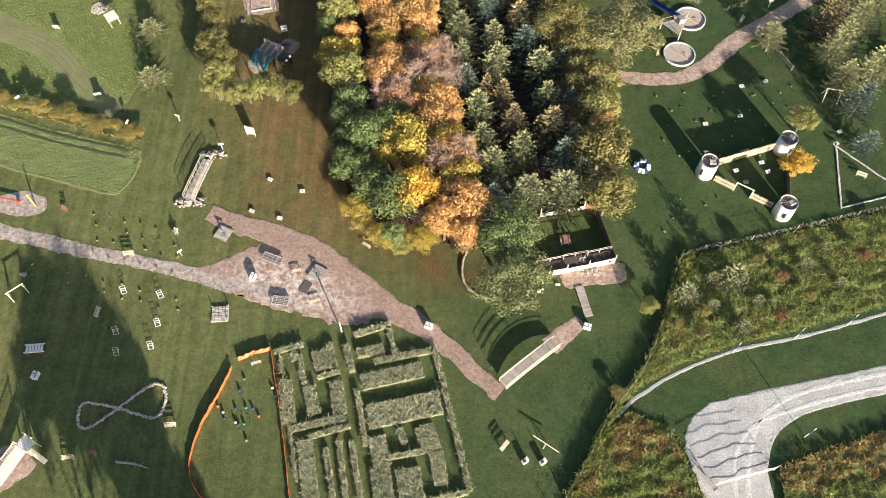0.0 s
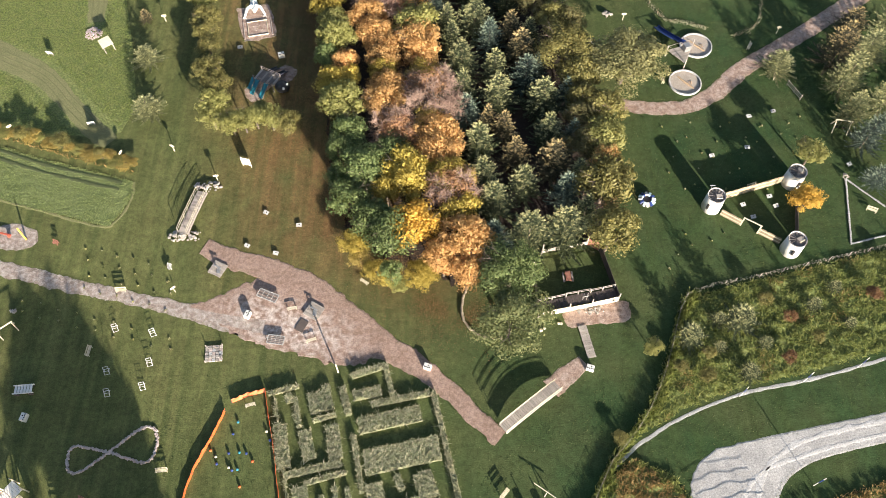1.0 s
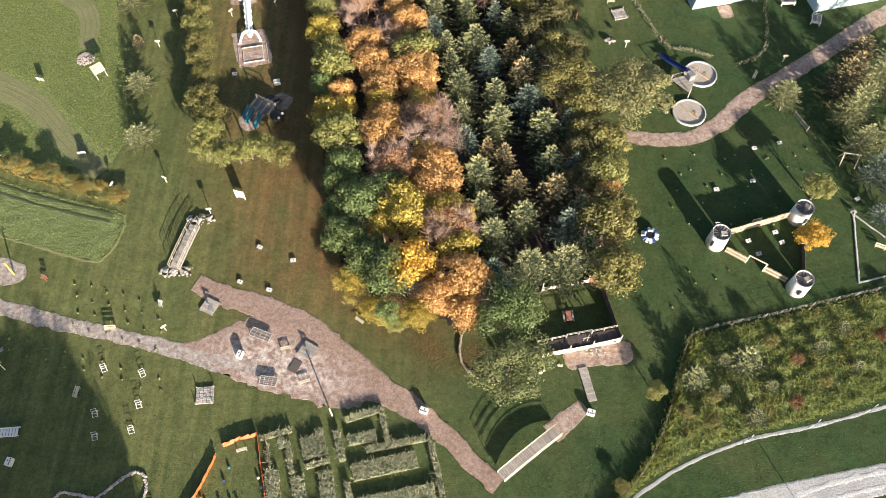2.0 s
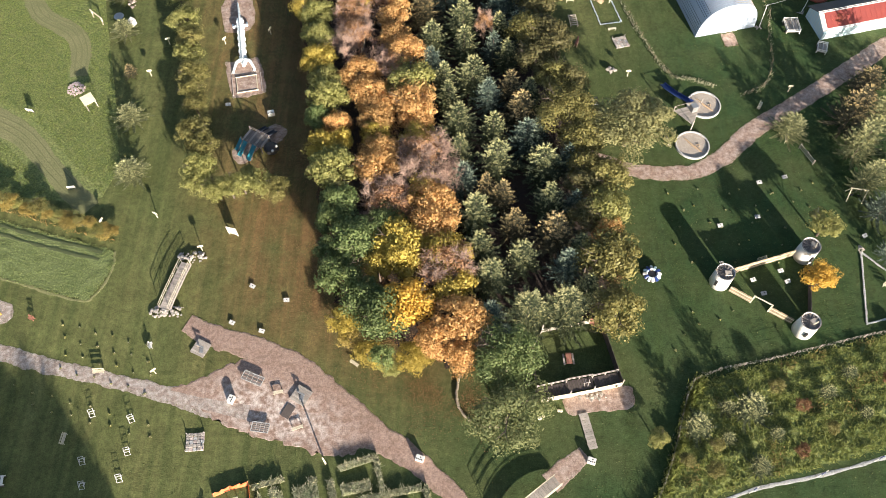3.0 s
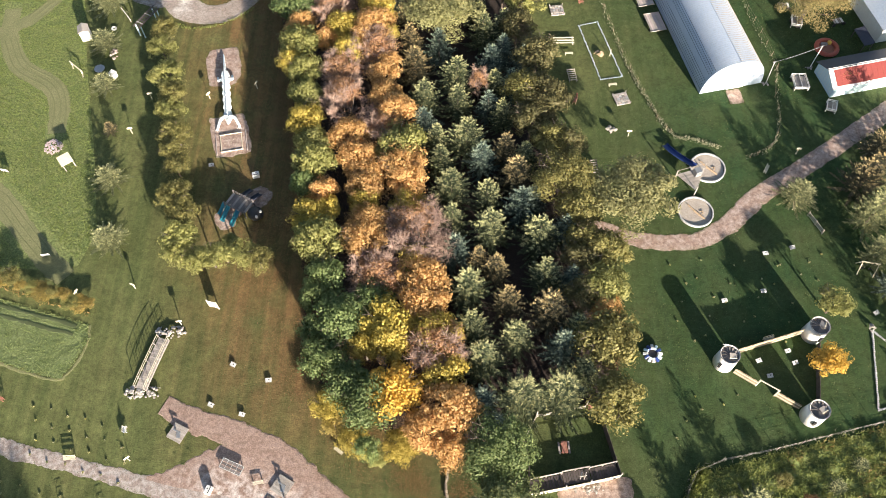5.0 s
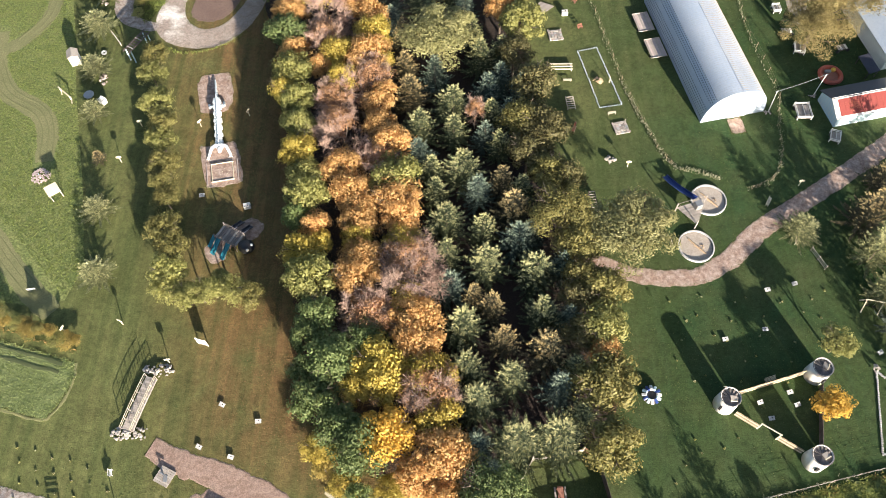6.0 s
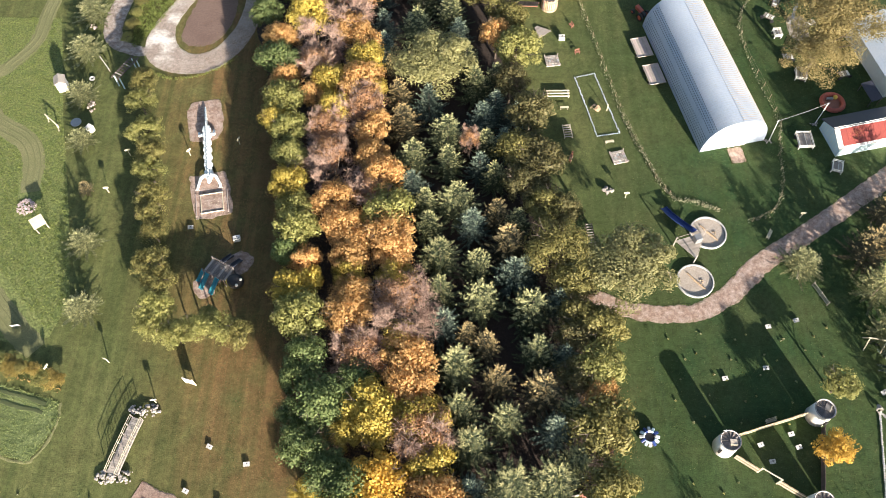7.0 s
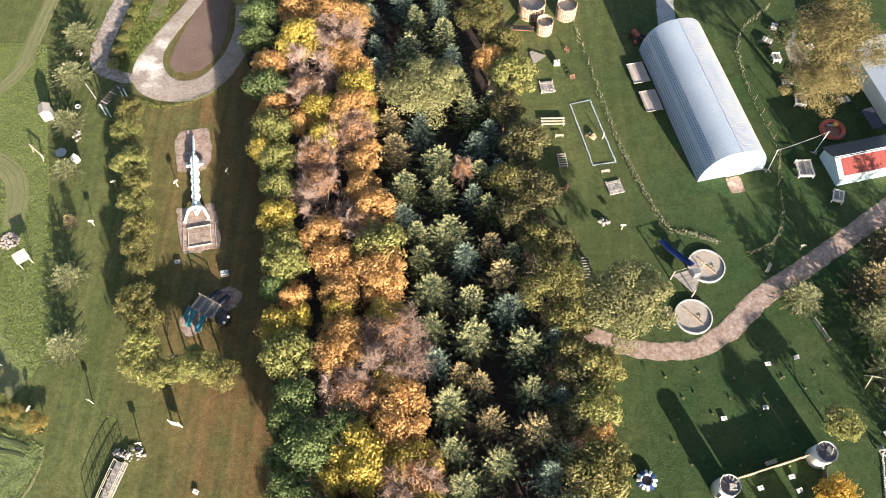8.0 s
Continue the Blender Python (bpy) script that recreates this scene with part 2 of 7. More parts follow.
ORANGE = surface("orange_netting", (0.66, 0.115, 0.025), (0.56, 0.085, 0.02), (0.72, 0.17, 0.05), 0.6, 9.0, 0.6, 0.3, 0.02)
RED = surface("red_paint", (0.40, 0.085, 0.05), (0.34, 0.07, 0.045), (0.46, 0.13, 0.08), 1.5, 7.0, 0.5, 0.1, 0.01)
YELLOW = surface("yellow_paint", (0.70, 0.42, 0.05), (0.62, 0.36, 0.04), (0.75, 0.48, 0.1), 1.5, 7.0, 0.5, 0.1, 0.01)
STEEL = surface("grey_metal", (0.36, 0.37, 0.38), (0.30, 0.31, 0.32), (0.42, 0.43, 0.44), 1.5, 8.0, 0.45, 0.1, 0.005, metal=0.6)
PLASTIC = surface("white_sheeting", (0.41, 0.48, 0.58), (0.34, 0.42, 0.54), (0.47, 0.53, 0.61), 0.25, 3.0, 0.5, 0.15, 0.02, speckle=0.06)
RIB = surface("grey_rib", (0.33, 0.35, 0.38), (0.28, 0.30, 0.33), (0.38, 0.40, 0.42), 0.5, 4.0, 0.5, 0.1, 0.01)
# the grey rib again, with the warm sun of the east slope in its colour
SUNLIT_RIB = surface("sunlit_rib", (0.30, 0.25, 0.17), (0.24, 0.19, 0.13), (0.36, 0.30, 0.22), 0.5, 4.0, 0.6, 0.1, 0.01)
TIE = surface("grey_tie", (0.17, 0.20, 0.25), (0.13, 0.16, 0.21), (0.22, 0.25, 0.30), 0.5, 4.0, 0.6, 0.1, 0.01)
BARK = surface("bark", (0.115, 0.090, 0.070), (0.080, 0.062, 0.050), (0.16, 0.13, 0.105), 1.5, 9.0, 0.9, 0.6, 0.03)
TWIG = leafy("twigs", (0.290, 0.200, 0.165), (0.490, 0.350, 0.285), 0.0)
BLADE = leafy("grass_blades", (0.055, 0.080, 0.022), (0.125, 0.140, 0.050), 0.25, 0.0)
EDGE_BLADE = leafy("rim_grass", (0.085, 0.110, 0.038), (0.170, 0.185, 0.072), 0.35, 0.0)
MEADOW = leafy("meadow_herbs", (0.150, 0.198, 0.050), (0.235, 0.275, 0.084), 0.35, 0.0)
CROP = leafy("crop_leaves", (0.165, 0.215, 0.070), (0.290, 0.335, 0.135), 0.3, 0.0)
CROP_FLOOR = surface("crop_floor", (0.150, 0.190, 0.070), (0.190, 0.225, 0.092), (0.110, 0.145, 0.050), 0.25, 2.6, 0.95, 0.5, 0.05, speckle=0.25)
WEED = leafy("weeds", (0.155, 0.200, 0.056), (0.300, 0.320, 0.105), 0.42, 0.0)
RUST_WEED = leafy("rusty_weeds", (0.185, 0.145, 0.052), (0.400, 0.270, 0.110), 0.25, 0.0)
STRAW = leafy("straw", (0.320, 0.320, 0.190), (0.620, 0.580, 0.420), 0.25, 0.06)
STRAW_TOP = leafy("dry_maize", (0.150, 0.195, 0.095), (0.560, 0.530, 0.390), 0.25, 0.14)
THATCH = surface("matted_maize", (0.190, 0.195, 0.110), (0.105, 0.145, 0.065), (0.310, 0.290, 0.195), 0.6, 5.0, 0.95, 0.9, 0.12, speckle=0.35)
LITTER = leafy("fallen_leaves", (0.150, 0.085, 0.038), (0.275, 0.165, 0.072), 0.1, 0.0)
FOLIAGE = {
    "green": leafy("green_leaves", (0.090, 0.135, 0.048), (0.215, 0.265, 0.105)),
    "lime": leafy("lime_leaves", (0.195, 0.205, 0.062), (0.345, 0.335, 0.125)),
    "yellow": leafy("yellow_leaves", (0.360, 0.290, 0.060), (0.590, 0.470, 0.120)),
    "gold": leafy("golden_leaves", (0.500, 0.310, 0.055), (0.760, 0.505, 0.110)),
    "orange": leafy("orange_leaves", (0.460, 0.270, 0.110), (0.720, 0.475, 0.205), 0.42),
    "pink": leafy("russet_leaves", (0.360, 0.200, 0.110), (0.560, 0.345, 0.190), 0.4),
    "olive": leafy("olive_leaves", (0.125, 0.122, 0.042), (0.275, 0.250, 0.090)),
    "bronze": leafy("bronze_leaves", (0.150, 0.128, 0.052), (0.330, 0.272, 0.122)),
    "sage": leafy("sage_leaves", (0.100, 0.125, 0.052), (0.225, 0.245, 0.108)),
    "pale": leafy("pale_leaves", (0.190, 0.195, 0.082), (0.365, 0.350, 0.168), 0.3),
    "amber": leafy("amber_leaves", (0.235, 0.190, 0.056), (0.450, 0.345, 0.110)),
    "dusk": leafy("dusky_leaves", (0.078, 0.080, 0.034), (0.185, 0.165, 0.075)),
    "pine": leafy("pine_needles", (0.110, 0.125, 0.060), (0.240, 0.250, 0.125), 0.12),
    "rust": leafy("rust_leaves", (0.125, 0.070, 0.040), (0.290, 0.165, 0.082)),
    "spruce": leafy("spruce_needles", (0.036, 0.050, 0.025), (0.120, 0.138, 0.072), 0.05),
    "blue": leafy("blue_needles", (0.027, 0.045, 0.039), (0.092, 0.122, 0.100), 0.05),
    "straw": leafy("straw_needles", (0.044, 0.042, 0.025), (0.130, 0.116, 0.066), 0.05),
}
# bough tips coloured paler than the needles, to show sun on upper boughs
LIT_TIPS = {
    "pine": leafy("pine_lit_tips", (0.270, 0.280, 0.130), (0.510, 0.495, 0.260), 0.2),
    "spruce": leafy("spruce_lit_tips", (0.260, 0.275, 0.130), (0.580, 0.560, 0.290), 0.22),
    "blue": leafy("blue_lit_tips", (0.140, 0.195, 0.152), (0.370, 0.430, 0.310), 0.22),
    "straw": leafy("straw_lit_tips", (0.350, 0.270, 0.130), (0.640, 0.500, 0.250), 0.2),
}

# ---- building tools ----
PATH_EDGES = []  # points along the rims of paths and beds, where the grass creeps in
GROUND_HOLES = []  # (outline or line, half width) where no grass grows


def finish(name, bm, material, parent=None, label="", kind=""):
    me = bpy.data.meshes.new(name)
    bm.to_mesh(me)
    bm.free()
    for m in material if isinstance(material, (list, tuple)) else (material,):
        me.materials.append(m)
    ob = new(name, me)
    ob.parent = parent
    return tagged(ob, label, kind=kind)


def part(name, bm, material, parent, label=""):
    return finish(name, bm, material, parent, label)


def thing(name, x, y, rz=0.0, label="", category="", group="", z=0.0, kind=""):
    ob = new(name)
    ob.empty_display_size = 0.2
    ob.matrix_basis = pose(x, y, z, 0, 0, rz)
    return tagged(ob, label, category, group, kind)


def box(bm, x, y, z, sx, sy, sz, rz=0.0, rx=0.0, ry=0.0, bevel=0.0):
    """A block with its middle at x, y, z."""
    got = bmesh.ops.create_cube(bm, size=1, matrix=pose(x, y, z, rx, ry, rz) @ Matrix.Diagonal((sx, sy, sz, 1)))
    if bevel:
        edges = list({e for v in got["verts"] for e in v.link_edges})
        bmesh.ops.bevel(bm, geom=edges, offset=bevel, segments=1, affect="EDGES")


def rod(bm, a, b, r, r2=None, n=7):
    a, b = Vector(a), Vector(b)
    d = b - a
    m = Matrix.Translation((a + b) / 2) @ d.to_track_quat("Z", "Y").to_matrix().to_4x4()
    bmesh.ops.create_cone(bm, cap_ends=True, segments=n, radius1=r, radius2=r if r2 is None else r2, depth=d.length, matrix=m)


def tube(bm, points, r, n=5, closed=False):
    """One bent bar through the points."""
    pts = [Vector(p) for p in points]
    rings = []
    for i, p in enumerate(pts):
        a = pts[i - 1] if closed or i else pts[0]
        b = pts[(i + 1) % len(pts)] if closed or i + 1 < len(pts) else pts[-1]
        q = (b - a).to_track_quat("Z", "Y")
        rings.append([bm.verts.new(p + q @ Vector((r * math.cos(2 * math.pi * k / n), r * math.sin(2 * math.pi * k / n), 0))) for k in range(n)])
    for i in range(len(rings) if closed else len(rings) - 1):
        u, v = rings[i], rings[(i + 1) % len(rings)]
        for k in range(n):
            bm.faces.new((u[k], u[(k + 1) % n], v[(k + 1) % n], v[k]))
    if not closed:
        bm.faces.new(rings[0][::-1])
        bm.faces.new(rings[-1])


def ball(bm, x, y, z, rx, ry=None, rz=None, n=8):
    m = Matrix.Translation((x, y, z)) @ Matrix.Diagonal((rx, ry or rx, rz or rx, 1))
    bmesh.ops.create_uvsphere(bm, u_segments=n, v_segments=max(4, n // 2 + 1), radius=1, matrix=m)


def curve(points, steps=8, closed=False):
    """A smooth line through the points."""
    p = [np.array(q, float) for q in points]
    n = len(p)
    out = []
    for i in range(n if closed else n - 1):
        a, b = p[i], p[(i + 1) % n]
        pre = p[i - 1] if closed or i else 2 * a - b
        post = p[(i + 2) % n] if closed or i + 2 < n else 2 * b - a
        for k in range(steps):
            t = k / steps
            out.append(0.5 * (2 * a + (b - pre) * t + (2 * pre - 5 * a + 4 * b - post) * t * t + (3 * a - pre - 3 * b + post) * t ** 3))
    if not closed:
        out.append(p[-1])
    return np.array(out)


def wobble(x, y, s, amp, k=0.0):
    return amp * noise.noise(Vector((x * s, y * s, k)))


def patch(name, points, z, material, label, category="", rough=0.25, hole=True, kind="structure"):
    """A flat bed or yard with a smooth, slightly ragged outline and a rim that falls to the ground."""
    z = z * 0.5
    c = curve(points, 10, True)
    c = np.array([(x + wobble(x, y, 1.3, rough), y + wobble(x, y, 1.3, rough, 9)) for x, y in c])
    mid = c.mean(0)
    bm = bmesh.new()
    top = [bm.verts.new((x, y, z)) for x, y in c]
    low = [bm.verts.new((x + (x - mid[0]) * 0.03, y + (y - mid[1]) * 0.03, -0.01)) for x, y in c]
    face = bm.faces.new(top)
    if face.normal.z < 0 or sum(c[i][0] * c[(i + 1) % len(c)][1] - c[(i + 1) % len(c)][0] * c[i][1] for i in range(len(c))) < 0:
        face.normal_flip()
    for i in range(len(c)):
        j = (i + 1) % len(c)
        bm.faces.new((top[i], low[i], low[j], top[j]))
    bmesh.ops.triangulate(bm, faces=[face])
    if hole:
        GROUND_HOLES.append((c[::2], 0.0))
        PATH_EDGES.append((len(GROUND_HOLES) - 1, [tuple(q) for q in c]))
    return tagged(finish(name, bm, material), label, category, kind=kind)


def strip(name, points, width, z, material, label, category="", rough=0.22, hole=True, kind="structure", steps=16):
    """A road or path along a smooth line; width is one number or one for each point."""
    ws = curve([(w,) for w in width], steps)[:, 0] if isinstance(width, (list, tuple)) else None
    z = z * 0.5
    c = curve(points, steps)
    bm = bmesh.new()
    last, rims = None, []
    for i, (x, y) in enumerate(c):
        d = c[min(i + 1, len(c) - 1)] - c[max(i - 1, 0)]
        d = d / (np.linalg.norm(d) + 1e-9)
        w = (ws[i] if ws is not None else width) / 2
        row = []
        for k, f in enumerate((-1.12, -1.0, -0.4, 0.4, 1.0, 1.12)):
            e = w * f + (wobble(x, y, 0.7, rough * 0.7, round(f)) + wobble(x, y, 2.3, rough * 0.4, 4 + round(f)) if abs(f) >= 1 else 0)
            zz = -0.01 if abs(f) > 1 else z + (0.012 if abs(f) < 1 else 0)
            row.append(bm.verts.new((x - d[1] * e, y + d[0] * e, zz)))
        if last:
            for k in range(5):
                bm.faces.new((last[k], row[k], row[k + 1], last[k + 1])).normal_flip()
        if hole:
            rims += [(row[1].co.x, row[1].co.y), (row[4].co.x, row[4].co.y)]
        last = row
    if hole:
        GROUND_HOLES.append((c[::8] if len(c) > 24 else c[::2], (max(width) if ws is not None else width) / 2))
        PATH_EDGES.append((len(GROUND_HOLES) - 1, rims))
    return tagged(finish(name, bm, material), label, category, kind=kind)


def inside(pts, poly):
    x, y = pts[:, 0], pts[:, 1]
    ok = np.zeros(len(pts), bool)
    for i in range(len(poly)):
        (x1, y1), (x2, y2) = poly[i - 1], poly[i]
        if y1 != y2:
            ok ^= ((y1 > y) != (y2 > y)) & (x < (x2 - x1) * (y - y1) / (y2 - y1) + x1)
    return ok


def near_line(pts, line, reach):
    ok = np.zeros(len(pts), bool)
    for a, b in zip(line[:-1], line[1:]):
        d = b - a
        t = np.clip(((pts - a) @ d) / (d @ d + 1e-9), 0, 1)
        ok |= np.hypot(*(pts - a - t[:, None] * d).T) < reach
    return ok


def open_ground(pts, margin=0.0):
    ok = np.ones(len(pts), bool)
    for shape, half in GROUND_HOLES:
        ok &= ~(near_line(pts, shape, half + margin) if half else inside(pts, shape))
    return pts[ok]


def mesh_of(name, verts, faces, material):
    me = bpy.data.meshes.new(name)
    n, k = faces.shape
    me.vertices.add(len(verts))
    me.vertices.foreach_set("co", np.asarray(verts, np.float32).ravel())
    me.loops.add(n * k)
    me.loops.foreach_set("vertex_index", faces.astype(np.int32).ravel())
    me.polygons.add(n)
    me.polygons.foreach_set("loop_start", np.arange(0, n * k, k, dtype=np.int32))
    me.update(calc_edges=True)
    me.validate()
    me.materials.append(material)
    return me


def leaf_mesh(name, centre, u, v, material):
    """Four-cornered leaves: middles, and half their length and width as vectors."""
    n = len(centre)
    verts = np.stack((centre - u, centre + v * 0.9 - u * 0.1, centre + u, centre - v * 0.9 - u * 0.1), 1).reshape(-1, 3)
    return mesh_of(name, verts, np.arange(4 * n).reshape(n, 4), material)


def tufts(name, pts, width, height, blades, material, label, lean=0.6, seed=1, parent=None, low=0.0):
    """Upright blades, a few at each point, as one mesh of uncountable stuff."""
    rng = np.random.default_rng(seed)
    p = np.repeat(pts, blades, 0) + rng.normal(0, width * 0.5, (len(pts) * blades, 2))
    n = len(p)
    a = rng.uniform(0, 2 * np.pi, n)
    h = height * rng.uniform(0.5, 1.2, n)
    w = width * rng.uniform(0.5, 1.1, n)
    side = np.stack((np.cos(a), np.sin(a), np.zeros(n)), 1) * w[:, None] / 2
    tip = np.stack((rng.normal(0, lean, n) * h, rng.normal(0, lean, n) * h, h), 1)
    base = np.concatenate((p, np.repeat(np.broadcast_to(np.asarray(low, float), len(pts)), blades)[:, None]), 1)
    verts = np.stack((base - side, base + side, base + tip + side * 0.25, base + tip - side * 0.25), 1).reshape(-1, 3)
    ob = new(name, mesh_of(name, verts, np.arange(4 * n).reshape(n, 4), material))
    ob.parent = parent
    return tagged(ob, label, kind="stuff")


def scatter(poly, per_m2, seed):
    rng = np.random.default_rng(seed)
    poly = np.array(poly, float)
    lo, hi = poly.min(0), poly.max(0)
    pts = rng.uniform(lo, hi, (int(np.prod(hi - lo) * per_m2), 2))
    return pts[inside(pts, poly)]


# ---- ground, roads, paths ----
bm = bmesh.new()
bmesh.ops.create_grid(bm, x_segments=2, y_segments=2, size=3000, matrix=Matrix.Translation((0, 80, 0)))
tagged(finish("ground", bm, LAWN), "mown autumn lawn of a farm park, olive and green", "lawn", kind="structure")

strip("path", [(-75, 56.5), (-62.7, 53.4), (-50.1, 50.2), (-42.4, 48.4), (-34.9, 46.7), (-27.5, 44.9), (-22, 43.8)], [2.0, 2.0, 1.9, 1.7, 1.8, 2.6, 3.6], 0.03, GRAVEL, "grey gravel path across the lawn", "path", rough=0.4, steps=34)
patch("yard", [(-31.5, 46.2), (-28.6, 47.6), (-25.2, 49.4), (-21.5, 51.0), (-16.0, 49.6), (-12.0, 45.0), (-7.5, 42.2), (-8.6, 39.8), (-12.2, 38.9), (-15.7, 39.8), (-20.0, 40.9), (-24.3, 42.3), (-27.8, 44.2)], 0.05, YARD, "worn gravel and mulch games yard", "yard", rough=0.5)
strip("path", [(-31.0, 55.0), (-27.5, 53.4), (-22.0, 51.6), (-17.0, 49.2), (-12.6, 45.2), (-7.6, 41.6), (-2.8, 38.7), (0.9, 35.5), (3.9, 32.4), (6.6, 30.2)], [2.2, 2.6, 3.0, 3.4, 4.2, 3.4, 2.4, 2.1, 2.0, 2.0], 0.07, YARD, "reddish wood-chip path past the games yard", "path", rough=0.4, steps=34)
strip("path", [(12.6, 36.0), (14.6, 37.7), (16.8, 39.4)], [2.4, 2.2, 1.6], 0.04, MULCH, "short wood-chip path beside the footbridge", "path")
patch("yard", [(15.2, 46.0), (21.9, 47.5), (23.0, 46.0), (22.0, 44.6), (17.5, 44.2), (15.6, 43.9)], 0.04, MULCH, "trodden stone and wood-chip forecourt of the fort", "yard")
strip("path", [(20.0, 80.6), (23.9, 78.9), (28.4, 77.8), (33.0, 77.8), (36.4, 78.8), (39.8, 81.3), (43.4, 84.8), (47.8, 87.8), (53.3, 91.6), (59.1, 95.7), (66, 100.6), (76, 107)], [2.0, 2.1, 2.2, 2.2, 2.3, 2.5, 2.5, 2.4, 2.4, 2.5, 2.6, 2.8], 0.04, MULCH, "curving brown wood-chip path by the sand pits", "path", rough=0.36, steps=30)
strip("road", [(85, 38.0), (66, 35.0), (52.3, 31.9), (46.1, 30.6), (40.5, 29.2), (36.0, 27.2), (33.3, 23.5), (32.6, 18.3), (33.4, 8.0)], [3.6, 3.4, 3.1, 3.1, 3.6, 5.2, 6.2, 5.6, 5.6], 0.05, PALE_GRAVEL, "pale crushed-stone farm road", "road", rough=0.12)
patch("road_end", [(27.4, 24.4), (29.4, 27.9), (33.9, 29.6), (38.5, 30.0), (37.2, 26.0), (36.0, 22.0), (35.8, 15.0), (29.8, 15.0), (27.9, 21.4)], 0.06, PALE_GRAVEL, "pale crushed-stone turning place", "road")
for off, wide in ((-0.75, 0.5), (0.75, 0.55)):
    strip("wheel_line", [(85, 38.0 + off), (66, 35.0 + off), (52.3, 31.9 + off), (46.1, 30.6 + off), (40.5, 29.0 + off), (36.2 + off * 0.6, 26.9 + off * 0.5), (33.6 + off, 23.0), (32.8 + off, 17.6), (33.4 + off, 8.0)], wide, 0.088, BRIGHT_GRAVEL, "bright worn wheel line on the stone road", "track", rough=0.35, hole=False)
patch("shaded_floor", [(-27, 131), (-22, 108), (-18.5, 90), (-15.5, 70), (-12.0, 58), (-5.5, 53.5), (1.5, 50.5), (8, 52), (12, 57), (20, 57), (22.5, 64), (21, 76), (19.5, 86), (16, 100), (13.5, 116), (12, 131), (8, 150), (-31, 150)], 0.03, SHADED_FLOOR, "brown leaf-covered floor of the wood, coloured near black as tree shade", "wood floor", rough=1.2)
strip("ditch_line", [(19.0, 26.7), (22.7, 29.8), (27.7, 32.7), (34.9, 35.5), (42.0, 37.0), (47.9, 38.5), (54.4, 40.4), (70, 45)], [0.36, 0.42, 0.34, 0.4, 0.42, 0.34, 0.4, 0.4], 0.04, WHITE_LINE, "narrow line of white stones along the field", "stone line", rough=0.14)
strip("road", [(-36.1, 150), (-35.6, 137), (-38.2, 130.5), (-40.6, 124.5), (-40.0, 119.5), (-36.2, 117.2), (-32.0, 118.2), (-28.9, 122.5), (-27.6, 128.0), (-28.2, 136), (-29.0, 150)], [2.2, 2.2, 2.4, 3.2, 4.6, 3.8, 3.4, 3.0, 2.6, 2.4, 2.4], 0.05, LOOP, "brown gravel loop road round a bare bed", "road")
patch("bed", [(-36.2, 143), (-35.6, 133.5), (-37.0, 127.8), (-37.6, 122.4), (-35.4, 120.8), (-32.4, 121.6), (-30.6, 125.0), (-30.2, 131.0), (-31.0, 143)], 0.03, SOIL, "bare brown earth bed inside the loop road", "earth bed")
strip("road", [(-46.4, 150), (-47.2, 137), (-48.0, 130.4), (-48.6, 125.0), (-47.4, 121.4), (-44.0, 119.6), (-41.0, 119.8)], [2.6, 2.6, 2.8, 2.8, 2.4, 1.8, 1.4], 0.03, GRAVEL, "narrow worn earth lane", "lane")
patch("bed", [(-42.6, 131.5), (-40.6, 131.8), (-40.2, 136), (-42.2, 136)], 0.03, MULCH, "small square mulch bed", "earth bed")
strip("path", [(-58.0, 140), (-59.2, 127), (-59.5, 121.2), (-62.5, 116), (-68, 112)], 2.2, 0.03, MOWN, "mown path through the meadow", "mown path", rough=0.3)
strip("path", [(-66, 118), (-65.0, 112.0), (-61.8, 106.4), (-56.4, 103.0), (-54.2, 99.4), (-53.4, 94.2)], [2.4, 2.6, 3.0, 3.0, 3.0, 2.4], 0.035, MOWN, "mown path winding through the meadow", "mown path", rough=0.3)
strip("path", [(-75, 92), (-66, 87.4), (-58.9, 83.6), (-53.6, 78.2), (-49.4, 74.0), (-46.5, 71.5)], [5.0, 4.4, 3.4, 2.8, 3.0, 2.4], 0.04, MOWN, "mown path curving through the meadow", "mown path", rough=0.3)
patch("bed", [(-62, 57.2), (-59.4, 57.6), (-56.5, 58.4), (-53.4, 57.2), (-53.0, 55.4), (-55.5, 54.4), (-58.6, 55.0), (-62, 55.2)], 0.04, GRAVEL, "gravel play bed round a yellow post", "play bed")
patch("bed", [(-28.0, 79.0), (-26.2, 79.4), (-25.2, 81.6), (-22.8, 82.4), (-21.8, 84.4), (-23.2, 85.6), (-25.0, 84.8), (-27.4, 83.0), (-28.8, 81.0)], 0.04, MULCH, "wood-chip bed under the climbing frame", "play bed")
patch("bed", [(-34.3, 108.4), (-33.6, 109.8), (-30.6, 110.5), (-29.7, 109.4), (-28.9, 105.8), (-29.6, 103.5), (-32.7, 103.1), (-33.4, 104.4)], 0.04, MULCH, "gravel bed at the tail of the skeleton sculpture", "play bed")
patch("bed", [(-32.0, 96.4), (-31.0, 97.3), (-28.2, 97.9), (-27.2, 97.4), (-25.6, 92.4), (-26.0, 91.3), (-29.4, 90.4), (-30.3, 90.9)], 0.04, MULCH, "wood-chip bed before the skeleton sculpture", "play bed")
patch("bed", [(-50.4, 23.6), (-48.6, 24.0), (-46.6, 22.8), (-46.0, 21.4), (-47.8, 19.8), (-49.6, 18.6), (-51.2, 20)], 0.04, MULCH, "worn ground round the slide", "play bed")
